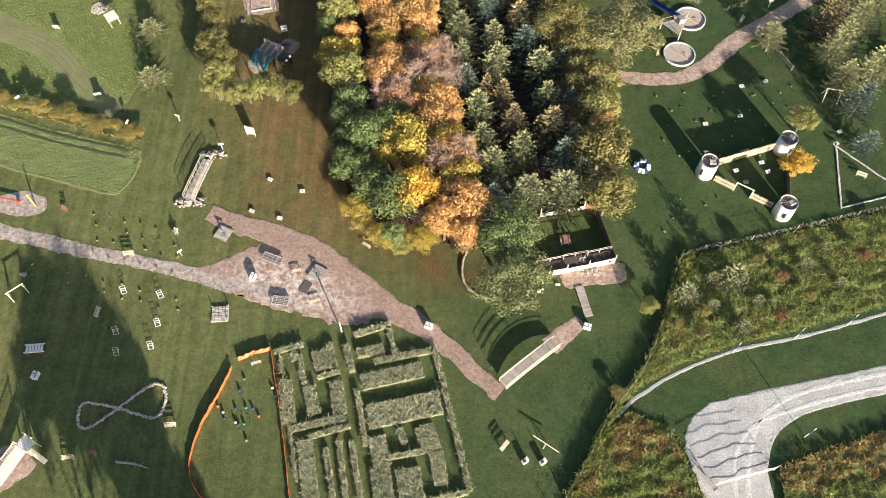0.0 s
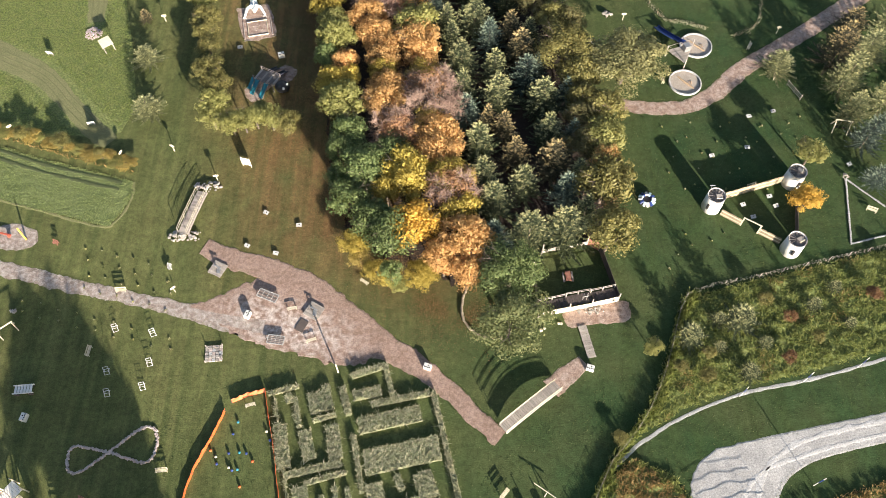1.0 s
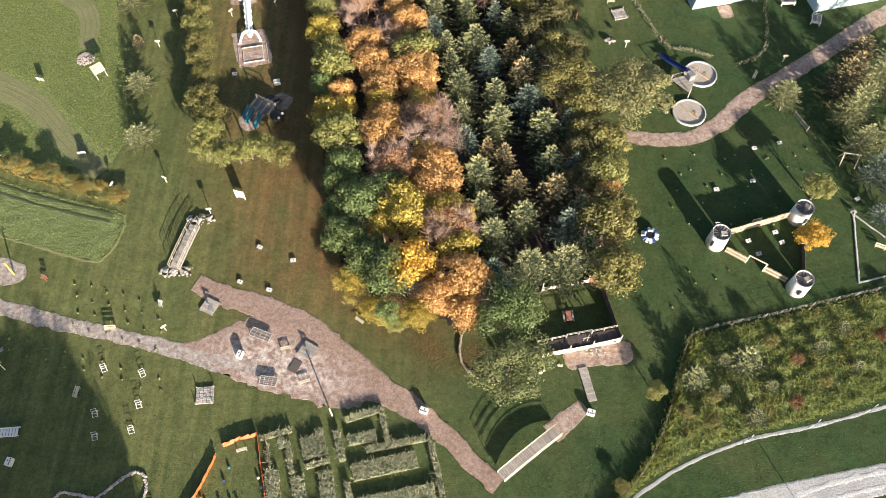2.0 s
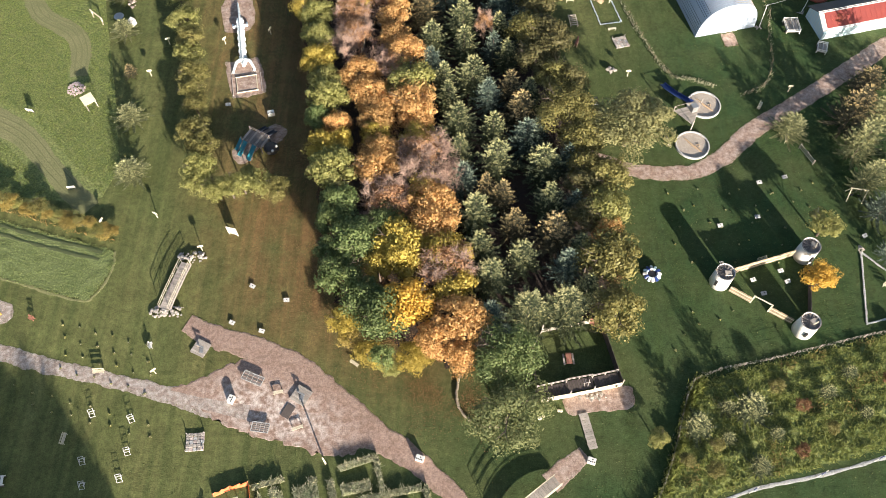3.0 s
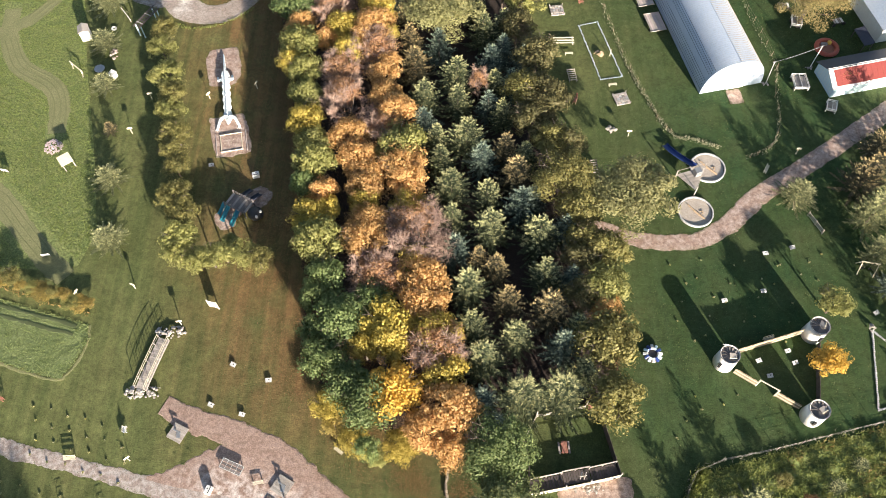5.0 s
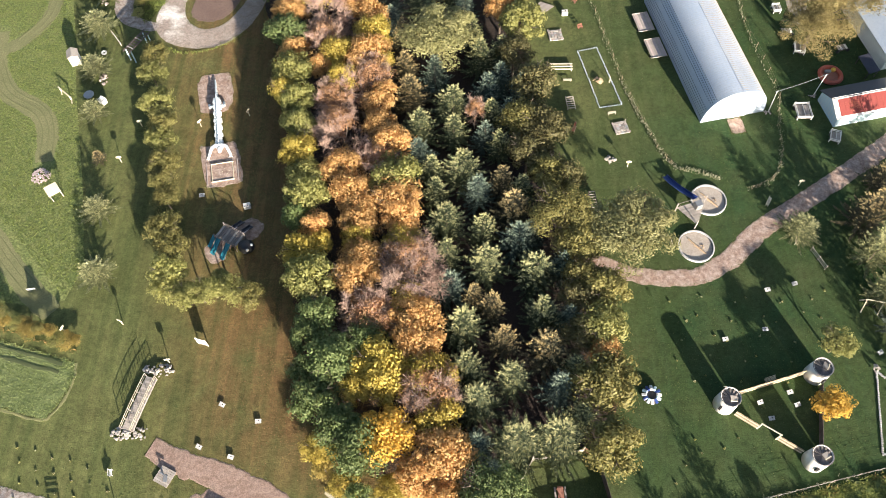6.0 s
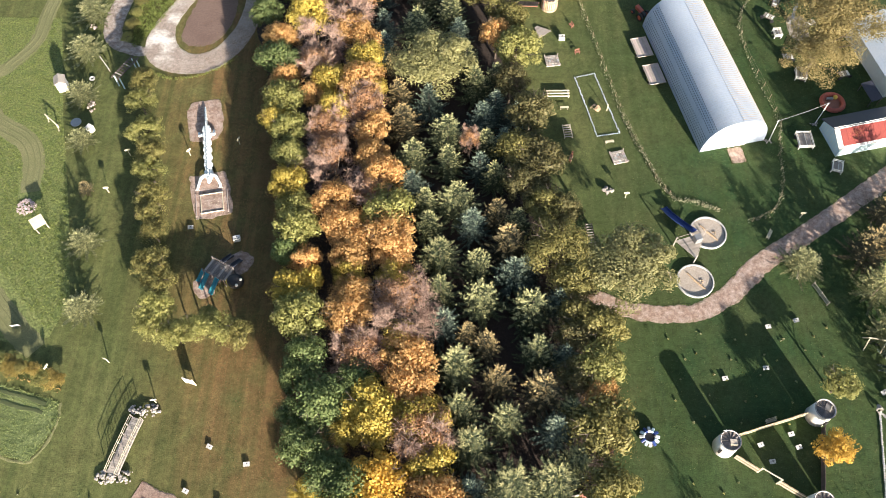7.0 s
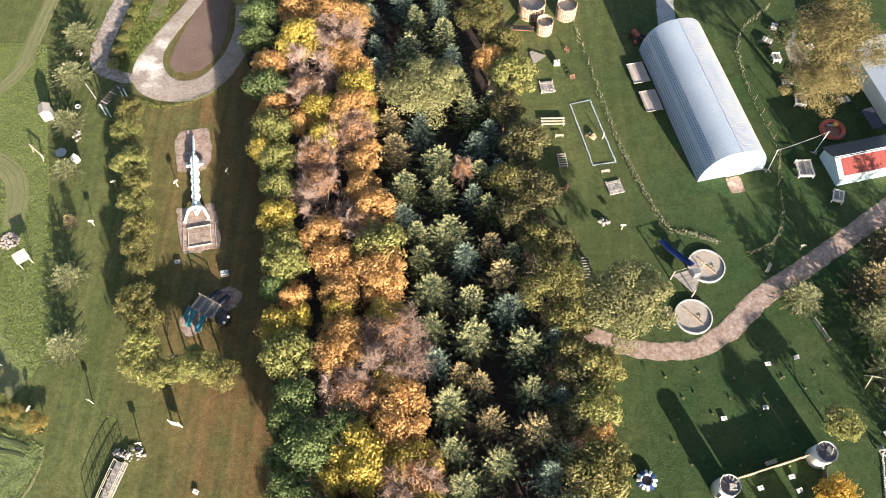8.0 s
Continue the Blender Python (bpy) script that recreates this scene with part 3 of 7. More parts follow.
strip("drive", [(37.2, 130.0), (37.6, 136.0), (37.0, 143), (34, 150)], [2.4, 2.6, 3.2, 3.6], 0.04, PALE_GRAVEL, "pale gravel drive behind the barn", "drive")
patch("yard", [(42.1, 103.0), (42.9, 103.2), (43.7, 103.4), (44.0, 103.3), (44.25, 102.2), (44.4, 101.1), (44.1, 100.9), (43.3, 100.7), (42.6, 100.6), (42.4, 100.8), (42.2, 101.9)], 0.04, MULCH, "worn patch before the barn door", "yard", rough=0.1)
patch("bed", [(55, 128), (57.5, 128), (57.5, 123.5), (55, 124)], 0.03, SAND, "bare sandy ground under the tree", "earth bed")
CROP_TRACK = surface("crop_track", (0.060, 0.078, 0.030), (0.080, 0.098, 0.040), (0.045, 0.060, 0.022), 0.5, 4.0, 0.95, 0.3, 0.03)
MOWN_TRACK = surface("mown_track", (0.155, 0.160, 0.070), (0.180, 0.182, 0.084), (0.115, 0.122, 0.050), 0.5, 4.0, 0.95, 0.3, 0.03)
for k, line in enumerate(([(-65.0, 112.0), (-61.8, 106.4), (-56.4, 103.0), (-54.2, 99.4), (-53.4, 94.6)], [(-66, 87.4), (-58.9, 83.6), (-53.6, 78.2), (-49.4, 74.0)], [(-58.0, 140), (-59.2, 127), (-59.5, 121.2), (-62.5, 116)])):
    c = curve(line, 4)
    d = np.gradient(c, axis=0)
    side = np.stack((-d[:, 1], d[:, 0]), 1) / np.linalg.norm(d, axis=1)[:, None]
    for off in (-0.75, 0.1, 0.9):
        strip("wheel_track", [tuple(q) for q in c + side * off], 0.20, 0.085, MOWN_TRACK, "faint wheel track on the mown path", "track", rough=0.15, hole=False, steps=5)

# ---- trees ----
TREE_MADE = {}
R0, H0 = 2.5, 8.5  # the model tree's crown radius and height


def unit(v):
    return v / (np.linalg.norm(v, axis=-1, keepdims=True) + 1e-9)


def broad_crown(seed, colour, leaves=6200, lobes=60, leaf=0.094, span=(0.42, 0.92)):
    """Leaves gathered on the outside of many overlapping clumps, with gaps between the clumps."""
    rng = np.random.default_rng(seed)
    d = unit(rng.normal(0, 1, (lobes, 3)))
    d[:, 2] = np.abs(d[:, 2]) * 1.1 - 0.45
    reach = rng.uniform(*span, lobes)[:, None]
    mid = d * reach * np.array((R0, R0, 2.5)) + np.array((0, 0, H0 - 3.1))
    size = R0 * rng.uniform(0.17, 0.37, lobes)
    k = rng.integers(0, lobes, leaves)
    out = unit(rng.normal(0, 1, (leaves, 3)))
    c = mid[k] + out * (size[k] * rng.uniform(0.45, 1.22, leaves) ** 0.6)[:, None]
    nrm = unit(out + rng.normal(0, 0.27, (leaves, 3)))
    u = unit(np.cross(nrm, rng.normal(0, 1, (leaves, 3))))
    v = np.cross(nrm, u)
    s = leaf * rng.uniform(0.6, 1.3, leaves)[:, None]
    return leaf_mesh("crown", c, u * s * 1.2, v * s, FOLIAGE[colour])


def limb_mesh(seed, forks=7, height=H0, base=0.17):
    """A tapered trunk with limbs that rise and fork into the crown."""
    rng = random.Random(seed)
    bm = bmesh.new()
    top = Vector((rng.uniform(-0.2, 0.2), rng.uniform(-0.2, 0.2), height * 0.72))
    rod(bm, (0, 0, -0.1), top * 0.5, base, base * 0.7, 7)
    rod(bm, top * 0.5, top, base * 0.7, base * 0.3, 6)
    for i in range(forks):
        a = i * 2.4 + rng.uniform(-0.4, 0.4)
        s = top * rng.uniform(0.4, 0.85)
        e = s + Vector((math.cos(a), math.sin(a), 0.8)) * rng.uniform(1.0, 1.7)
        rod(bm, s, e, base * 0.4, base * 0.2, 5)
        for j in range(2):
            g = e + Vector((math.cos(a + j - 0.5), math.sin(a + j - 0.5), 0.5)) * rng.uniform(0.4, 0.8)
            rod(bm, e, g, base * 0.2, base * 0.07, 4)
    return bm


def bare_crown(seed):
    """Leafless twigs: limbs that fork four times into fine ends."""
    rng = np.random.default_rng(seed)
    verts, faces, fine = [], [], []

    def stick(a, b, r):
        d = unit(b - a)
        s = unit(np.cross(d, (0.3, 0.5, 0.8))) * r
        t = np.cross(d, s)
        i = len(verts)
        verts.extend((a + s, a - s * 0.5 + t, a - s * 0.5 - t, b + s * 0.5, b - s * 0.25 + t * 0.5, b - s * 0.25 - t * 0.5))
        faces.extend(((i, i + 1, i + 4, i + 3), (i + 1, i + 2, i + 5, i + 4), (i + 2, i, i + 3, i + 5)))

    def grow(p, d, length, r, level):
        e = p + d * length
        stick(p, e, r)
        if level == 0:
            return
        if level == 1:  # the finest twigs are thin slivers
            for _ in range(13):
                nd = unit(d + rng.normal(0, 0.62, 3) + np.array((0, 0, 0.10)))
                q = p + d * length * rng.uniform(0.2, 1.0)
                fine.append((q, nd * length * rng.uniform(0.4, 0.65)))
            return
        for _ in range(4):
            nd = unit(d + rng.normal(0, 0.50, 3) + np.array((0, 0, 0.10)))
            grow(p + d * length * rng.uniform(0.45, 1.0), nd, length * rng.uniform(0.55, 0.8), r * 0.55, level - 1)

    for i in range(7):
        a = i * 0.9 + rng.uniform(-0.3, 0.3)
        grow(np.array((0, 0, 2.6 + 0.25 * i)), unit(np.array((math.cos(a), math.sin(a), 1.15))), 1.75, 0.030, 4)
    for q, half in fine:
        s = unit(np.cross(half, rng.normal(0, 1, 3))) * 0.0115
        i = len(verts)
        verts.extend((q + s, q - s, q + 2 * half - s * 0.4, q + 2 * half + s * 0.4))
        faces.append((i, i + 1, i + 2, i + 3))
    return mesh_of("branchwork", np.array(verts), np.array(faces), TWIG)


def conifer_crown(seed, colour, whorls=13, height=7.5, per=10, fat=1.0):
    """Whorls of feathered boughs that droop and turn up; returns the needles, dark as in shade, and the upper tips in a
    paler, sunlit colour.
    """
    rng = np.random.default_rng(seed)
    inner, outer = ([], [], []), ([], [], [])

    def spray(pool, p, q, half, wide):
        pool[0].append(p + q * half)
        pool[1].append(q * half)
        pool[2].append(unit(np.cross(q, rng.normal(0, 0.45, 3) + np.array((0, 0, 1.0)))) * wide * fat)

    for w in range(whorls):
        f = (w + 0.5) / whorls
        reach = R0 * (1 - f) ** 0.72 * 1.10 + 0.20
        count = per if f < 0.75 else per - 3
        for b in range(count):
            a = 2 * math.pi * (b + 0.5 * (w % 2)) / count + rng.normal(0, 0.16)
            length = reach * rng.uniform(0.68, 1.14)
            z = 0.7 + (height - 1.0) * f + rng.normal(0, 0.12)
            d = np.array((math.cos(a), math.sin(a), 0.0))
            side = np.array((-d[1], d[0], 0.0))
            bend = rng.normal(0, 0.12)
            steps = max(3, int(length / 0.21))
            for k in range(steps):
                s = 0.16 + 0.84 * (k + 0.5) / steps
                p = (d + side * bend * s) * length * s + np.array((0, 0, z - 0.34 * length * s + 0.40 * length * s * s))
                rise = 0.05 + 0.45 * s
                # high, outer sprays take the sunlit colour; low and inner ones the shade-dark one
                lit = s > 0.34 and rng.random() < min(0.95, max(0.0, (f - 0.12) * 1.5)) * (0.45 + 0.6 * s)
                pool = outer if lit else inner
                twig = (0.36 * (1 - s) + 0.17) * min(1.0, 0.45 + length / 2.4)
                for e in (-1, 1):
                    q = unit(d * rng.uniform(0.7, 1.1) + side * e * rng.uniform(0.55, 0.95) + np.array((0, 0, rise * rng.uniform(0.3, 1.2))))
                    spray(pool, p, q, twig * rng.uniform(0.5, 0.72), rng.uniform(0.040, 0.062))
                q = unit(d + side * rng.normal(0, 0.2) + np.array((0, 0, rise)))
                spray(pool, p, q, 0.15, 0.055)
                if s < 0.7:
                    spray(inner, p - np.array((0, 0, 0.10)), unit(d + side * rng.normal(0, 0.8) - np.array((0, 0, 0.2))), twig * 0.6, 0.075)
    for k in range(12):
        q = unit(np.array((rng.normal(0, 0.4), rng.normal(0, 0.4), 1.0)))
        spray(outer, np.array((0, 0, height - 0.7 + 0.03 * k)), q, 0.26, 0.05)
    return (leaf_mesh("needles", *map(np.array, inner), FOLIAGE[colour]), leaf_mesh("lit_tips", *map(np.array, outer), LIT_TIPS[colour]))


LABELS = {
    "green": "tree with dense dark green leaves", "lime": "tree turning from green to yellow", "yellow": "tree with bright yellow autumn leaves",
    "gold": "tree in glowing golden autumn leaf", "orange": "tree in orange autumn leaf", "pink": "tree with thinning russet leaves",
    "olive": "tree with olive and yellowish leaves", "bronze": "tree with bronze-olive autumn leaves", "sage": "tree with grey-green leaves", "pale": "broad pale green tree",
    "bare": "leafless tree with grey-brown twigs", "spruce": "spruce with grey-green boughs", "blue": "spruce with dark blue-green boughs",
    "straw": "spruce with straw-coloured bough tips", "amber": "shrub with dull yellow autumn leaves", "rust": "shrub with dark rusty leaves", "dusk": "tree with dusky brown-green leaves", "pine": "pine with pale green needles",
}
CONIFERS = ("spruce", "blue", "straw", "pine")


def tree(x, y, r, kind, where, group="", height=None, name=""):
    """One tree of crown radius r; models are made once for each look and then copied."""
    conifer = kind in CONIFERS
    variant = (int(abs(x) * 10) + int(abs(y) * 7)) % 3
    light = r < 1.7 or "wood" not in where or where.startswith("far")
    key = (kind, variant, where, (r > 3.3) + (r > 4.2), light)
    h = height or (6.2 + 1.05 * r if not conifer else 4.9 + 1.0 * r)
    model_h = 7.5 if conifer else H0
    wide = 1.12 if conifer else 1.2
    m = pose(x, y, 0, 0, 0, (x * 37 + y * 53) % 360) @ Matrix.Diagonal((wide * r / R0, wide * r / R0, h / model_h, 1))
    if key in TREE_MADE:
        return copy_thing(TREE_MADE[key], m @ Matrix.Diagonal([1 / s for s in TREE_MADE[key].scale] + [1]))
    ob = thing(name or ("spruce" if conifer else "tree"), x, y, 0, LABELS[kind] + ", " + where, "conifer" if conifer else "tree", group)
    ob.matrix_basis = m
    if conifer:
        bm = bmesh.new()
        rod(bm, (0, 0, -0.1), (0, 0, 5.6), 0.14, 0.04, 7)
        part("trunk", bm, BARK, ob)
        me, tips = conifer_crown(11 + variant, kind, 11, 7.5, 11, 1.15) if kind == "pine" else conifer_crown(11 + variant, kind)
        lit_tips = tagged(new("shoot_growth", tips), kind="stuff")
        lit_tips.parent = ob
    elif kind == "bare":
        part("trunk", limb_mesh(31 + variant, 5), BARK, ob)
        me = bare_crown(41 + variant)
    else:
        part("trunk", limb_mesh(51 + variant), BARK, ob)
        if kind == "pink":
            me = broad_crown(61 + variant, kind, 4600, leaf=0.080)
        elif kind == "pale":
            me = broad_crown(61 + variant, kind, 15000, 58, 0.060, (0.30, 0.98))
        elif r > 4.2:
            me = broad_crown(61 + variant, kind, 20000, 54, 0.042, (0.25, 1.08))
        elif r > 3.3:
            me = broad_crown(61 + variant, kind, 11000, 62, 0.066, (0.25, 1.02))
        elif light:
            me = broad_crown(61 + variant, kind, 3600, 50, 0.108)
        else:
            me = broad_crown(61 + variant, kind)
    new("crown", me).parent = ob
    if kind == "pink":
        new("branchwork", bare_crown(44 + variant)).parent = ob
    TREE_MADE[key] = ob
    return ob


LEFT_ROW = [
    (-23.6, 127.1, 2.7, "green"), (-23.4, 122.5, 2.3, "green"), (-21.2, 117.5, 2.4, "orange"), (-21.1, 113.5, 2.8, "green"),
    (-19.8, 110.3, 2.0, "orange"), (-19.2, 106.7, 2.7, "lime"), (-20.0, 103.5, 1.9, "yellow"), (-18.0, 101.7, 2.4, "lime"),
    (-17.7, 97.4, 2.2, "lime"), (-17.1, 92.7, 2.4, "yellow"), (-16.1, 89.4, 2.2, "lime"), (-15.7, 86.4, 2.6, "lime"),
    (-16.5, 83.0, 1.7, "green"), (-13.9, 81.9, 1.7, "orange"), (-15.1, 78.1, 2.2, "yellow"), (-13.0, 79.6, 1.5, "yellow"),
    (-13.7, 74.2, 3.0, "lime"), (-12.5, 69.2, 2.4, "green"), (-13.8, 66.8, 1.7, "green"), (-10.2, 63.3, 2.4, "green"),
    (-13.4, 62.9, 1.6, "green"), (-10.5, 64.3, 2.8, "green"), (-11.8, 59.2, 2.4, "green"), (-9.1, 56.5, 2.4, "green"),
    (-6.7, 54.1, 2.9, "green"),
]
MIDDLE_ROW = [
    (-18.7, 127.7, 2.5, "orange"), (-17.4, 122.3, 3.1, "yellow"), (-15.6, 116.8, 2.7, "bare"), (-15.5, 113.3, 2.3, "pink"),
    (-13.4, 110.2, 2.4, "yellow"), (-15.7, 107.9, 1.8, "bare"), (-12.6, 105.2, 2.2, "yellow"), (-13.1, 102.1, 2.4, "pink"),
    (-12.7, 97.9, 2.3, "bare"), (-11.2, 94.1, 2.6, "bare"), (-11.3, 90.4, 2.5, "orange"), (-9.8, 87.1, 2.5, "orange"),
    (-8.7, 84.7, 1.9, "orange"), (-8.6, 82.3, 2.3, "orange"), (-8.4, 80.2, 1.9, "yellow"), (-7.9, 77.5, 2.3, "orange"),
    (-8.0, 74.8, 2.7, "orange"), (-7.0, 72.5, 1.3, "pink"), (-6.6, 69.9, 2.4, "pink"), (-4.4, 68.8, 1.4, "pink"),
    (-6.6, 66.9, 2.1, "green"), (-4.6, 63.5, 2.9, "yellow"), (-7.4, 61.0, 1.8, "yellow"), (-4.1, 62.0, 2.6, "yellow"),
    (-3.8, 55.1, 3.0, "gold"), (-6.4, 49.2, 1.3, "green"),
]
RIGHT_ROW = [
    (-13.0, 127.8, 3.0, "orange"), (-10.0, 126.8, 2.3, "orange"), (-11.8, 122.9, 3.1, "bare"), (-11.1, 119.5, 2.5, "bare"),
    (-9.4, 117.5, 2.4, "orange"), (-8.6, 114.1, 2.6, "yellow"), (-9.2, 109.7, 2.9, "orange"), (-6.9, 108.8, 1.5, "yellow"),
    (-8.5, 105.8, 2.5, "pink"), (-6.5, 103.7, 1.5, "orange"), (-7.1, 101.3, 2.1, "bare"), (-6.5, 97.3, 2.2, "orange"),
    (-5.1, 94.2, 2.6, "orange"), (-6.5, 91.9, 2.0, "bare"), (-4.2, 88.9, 2.9, "lime"), (-3.9, 85.8, 2.9, "orange"),
    (-3.1, 83.0, 2.5, "orange"), (-2.9, 79.7, 2.0, "yellow"), (-2.3, 77.4, 2.7, "pink"), (-1.5, 74.9, 3.1, "bare"),
    (-2.0, 71.8, 2.1, "yellow"), (-1.2, 69.4, 2.9, "orange"), (-0.5, 66.5, 2.8, "orange"), (0.2, 62.5, 2.5, "yellow"),
    (2.8, 62.6, 1.3, "yellow"), (0.7, 60.9, 2.8, "pink"), (1.9, 57.5, 2.4, "yellow"), (2.4, 53.5, 3.0, "orange"),
    (-0.0, 50.9, 2.3, "orange"), (2.7, 48.9, 1.9, "orange"),
]
FRONT_BUSHES = [
    (-11.4, 54.6, 1.7, "yellow"), (-10.6, 52.6, 1.4, "amber"), (-8.4, 50.7, 1.6, "yellow"), (-6.4, 49.6, 1.2, "yellow"), (-5.4, 48.8, 1.2, "lime"), (-2.9, 50.2, 1.9, "yellow"), (-1.3, 52.2, 1.3, "amber"),
]
SPRUCES_NORTH = [
    (-7.6, 127.9, 2.1, "blue"), (-1.0, 127.4, 2.3, "spruce"), (2.6, 129.2, 2.1, "blue"), (3.1, 124.8, 2.6, "spruce"),
    (4.4, 120.5, 2.1, "blue"), (-1.6, 121.5, 2.8, "spruce"), (-6.5, 121.9, 2.1, "blue"), (-6.2, 117.7, 2.0, "blue"),
    (-4.6, 115.7, 1.6, "straw"), (5.6, 115.9, 2.0, "spruce"), (6.8, 111.0, 2.4, "spruce"), (-3.8, 108.9, 2.1, "straw"),
    (0.4, 107.8, 2.3, "blue"), (-2.9, 104.2, 2.6, "straw"), (3.1, 102.3, 2.8, "spruce"), (7.9, 104.9, 2.4, "blue"),
    (8.2, 100.8, 2.0, "spruce"), (3.2, 97.9, 2.2, "spruce"), (-1.5, 98.5, 2.5, "spruce"), (9.3, 95.7, 1.9, "spruce"),
    (7.4, 97.2, 1.8, "blue"), (-1.5, 93.7, 2.4, "blue"), (0.4, 91.6, 1.8, "spruce"), (4.4, 91.5, 2.9, "spruce"),
    (9.6, 89.9, 2.1, "straw"), (1.0, 88.1, 1.9, "spruce"),
]
SPRUCES_SOUTH = [
    (2.4, 83.7, 2.7, "spruce"), (7.1, 82.6, 2.1, "spruce"), (10.9, 85.7, 2.7, "straw"), (11.5, 81.2, 2.5, "blue"),
    (2.6, 78.9, 2.1, "spruce"), (7.5, 77.6, 2.7, "spruce"), (13.6, 76.5, 2.9, "spruce"), (3.0, 74.4, 2.3, "blue"),
    (5.9, 73.4, 1.4, "straw"), (8.1, 72.1, 1.8, "straw"), (14.1, 71.2, 2.3, "spruce"), (4.6, 69.4, 2.6, "spruce"),
    (9.4, 67.6, 2.0, "straw"), (14.6, 66.4, 2.8, "straw"), (5.0, 64.1, 2.3, "spruce"), (10.4, 62.9, 2.3, "spruce"),
    (15.8, 61.9, 2.2, "blue"), (6.3, 59.9, 2.7, "spruce"), (6.5, 88.3, 2.1, "blue"), (-0.3, 76.4, 1.4, "blue"),
    (10.7, 55.4, 3.1, "spruce"), (15.3, 55.9, 3.1, "spruce"), (6.2, 55.1, 1.9, "blue"), (7.8, 52.3, 1.7, "blue"),
]
EDGE_ROW = [
    (9.2, 126.5, 3.4, "olive"), (9.9, 119.0, 2.2, "orange"), (12.6, 116.0, 3.1, "lime"), (11.6, 122.2, 2.4, "olive"),
    (14.2, 104.5, 3.0, "dusk"), (12.2, 99.0, 2.5, "olive"), (15.1, 97.4, 2.9, "dusk"), (13.1, 93.6, 2.4, "dusk"),
    (15.6, 90.0, 2.4, "olive"), (18.0, 89.7, 2.1, "dusk"), (6.1, 100.8, 1.1, "pink"), (11.7, 110.5, 2.3, "dusk"),
    (16.9, 83.9, 3.5, "olive"), (18.8, 79.4, 2.6, "olive"), (19.0, 75.0, 2.2, "olive"), (21.5, 73.7, 2.4, "olive"),
    (20.8, 68.9, 2.7, "lime"), (21.0, 65.9, 1.8, "bare"), (18.2, 67.6, 1.9, "dusk"), (18.6, 72.6, 2.0, "dusk"), (18.4, 62.4, 1.6, "dusk"), (20.6, 61.9, 3.3, "olive"), (20.7, 54.6, 2.8, "olive"),
]
HEDGEROW = [
    (-40.4, 111.3, 2.0, "olive"), (-40.2, 107.7, 2.0, "lime"), (-38.3, 102.4, 2.3, "lime"), (-36.8, 99.0, 2.1, "olive"),
    (-36.7, 96.0, 2.0, "lime"), (-35.4, 92.4, 2.0, "olive"), (-35.2, 89.4, 1.8, "olive"), (-34.3, 86.8, 1.7, "olive"),
    (-33.7, 82.2, 2.2, "olive"), (-32.3, 79.6, 2.0, "olive"), (-31.9, 76.3, 2.1, "lime"), (-32.0, 73.9, 1.8, "lime"),
    (-29.2, 72.9, 1.7, "lime"), (-27.6, 73.3, 1.7, "lime"), (-26.1, 74.0, 1.6, "lime"), (-23.9, 73.7, 2.0, "lime"),
    (-21.7, 73.2, 1.8, "olive"), (-25.3, 75.4, 1.3, "lime"),
]
LEFT_CON = [
    (-51.4, 126.1, 2.5, "sage"), (-50.8, 118.5, 2.5, "sage"), (-49.6, 110.3, 2.1, "sage"), (-47.9, 102.2, 1.8, "sage"),
    (-45.4, 94.3, 1.0, "pink"), (-43.7, 85.9, 2.1, "blue"), (-41.8, 76.6, 2.2, "straw"),
]
for row, where in ((LEFT_ROW, "at the woodland edge"), (MIDDLE_ROW, "in the planted wood"), (RIGHT_ROW, "in the planted wood"), (EDGE_ROW, "east of the wood")):
    for x, y, r, kind in row:
        tree(x, y, r, ("pink", "orange")[int(x) % 2] if kind == "bare" and int(y) % 2 else kind, where, "trees of the wood")
SPRUCES_EAST = [(17.3, 70.5, 1.9, "blue"), (17.6, 64.2, 1.9, "spruce"), (18.0, 58.6, 2.0, "spruce"), (16.9, 77.5, 2.0, "blue"), (12.2, 88.6, 2.0, "spruce"), (12.4, 105.4, 2.0, "blue"), (10.6, 101.0, 1.9, "blue"), (9.8, 112.0, 2.2, "spruce"), (9.6, 107.4, 1.9, "blue"), (13.0, 82.0, 1.8, "blue")]
for row in (SPRUCES_NORTH, SPRUCES_SOUTH, SPRUCES_EAST):
    for x, y, r, kind in row:
        tree(x, y, r, kind, "in a planted row", "spruces of the wood")
for x, y, r, kind in FRONT_BUSHES:
    tree(x, y, r, kind, "before the wood", "bushes before the wood", 1.2 + r * 1.2, "bush")
for k in range(5):  # the wood goes on northwards
    for x0, kind in ((-25.5, "lime"), (-20.0, "orange"), (-14.5, "bare"), (-9.0, "spruce"), (-3.0, "blue"), (2.5, "spruce"), (8.5, "olive")):
        tree(x0 - 0.9 * k + (k * 7 % 3) * 0.4, 131.5 + 4.3 * k, 2.3 + 0.2 * (k % 3), kind, "far in the wood", "trees of the wood")
for x, y, r, h, kind, where in (
    (1.0, 113.4, 4.6, 10.5, "pale", "rising above the spruces"), (25.4, 82.4, 4.8, 9.5, "pale", "beside the sand pits"),
    (57.6, 122.5, 6.0, 12.0, "bronze", "over the farmyard"), (54.9, 115.8, 4.4, 10.0, "bronze", "over the farmyard"),
    (8.1, 49.3, 3.5, 9.0, "green", "beside the wooden fort"), (7.8, 43.0, 3.8, 8.0, "sage", "beside the curved stone wall"),
):
    tree(x, y, r, kind, where, height=h)
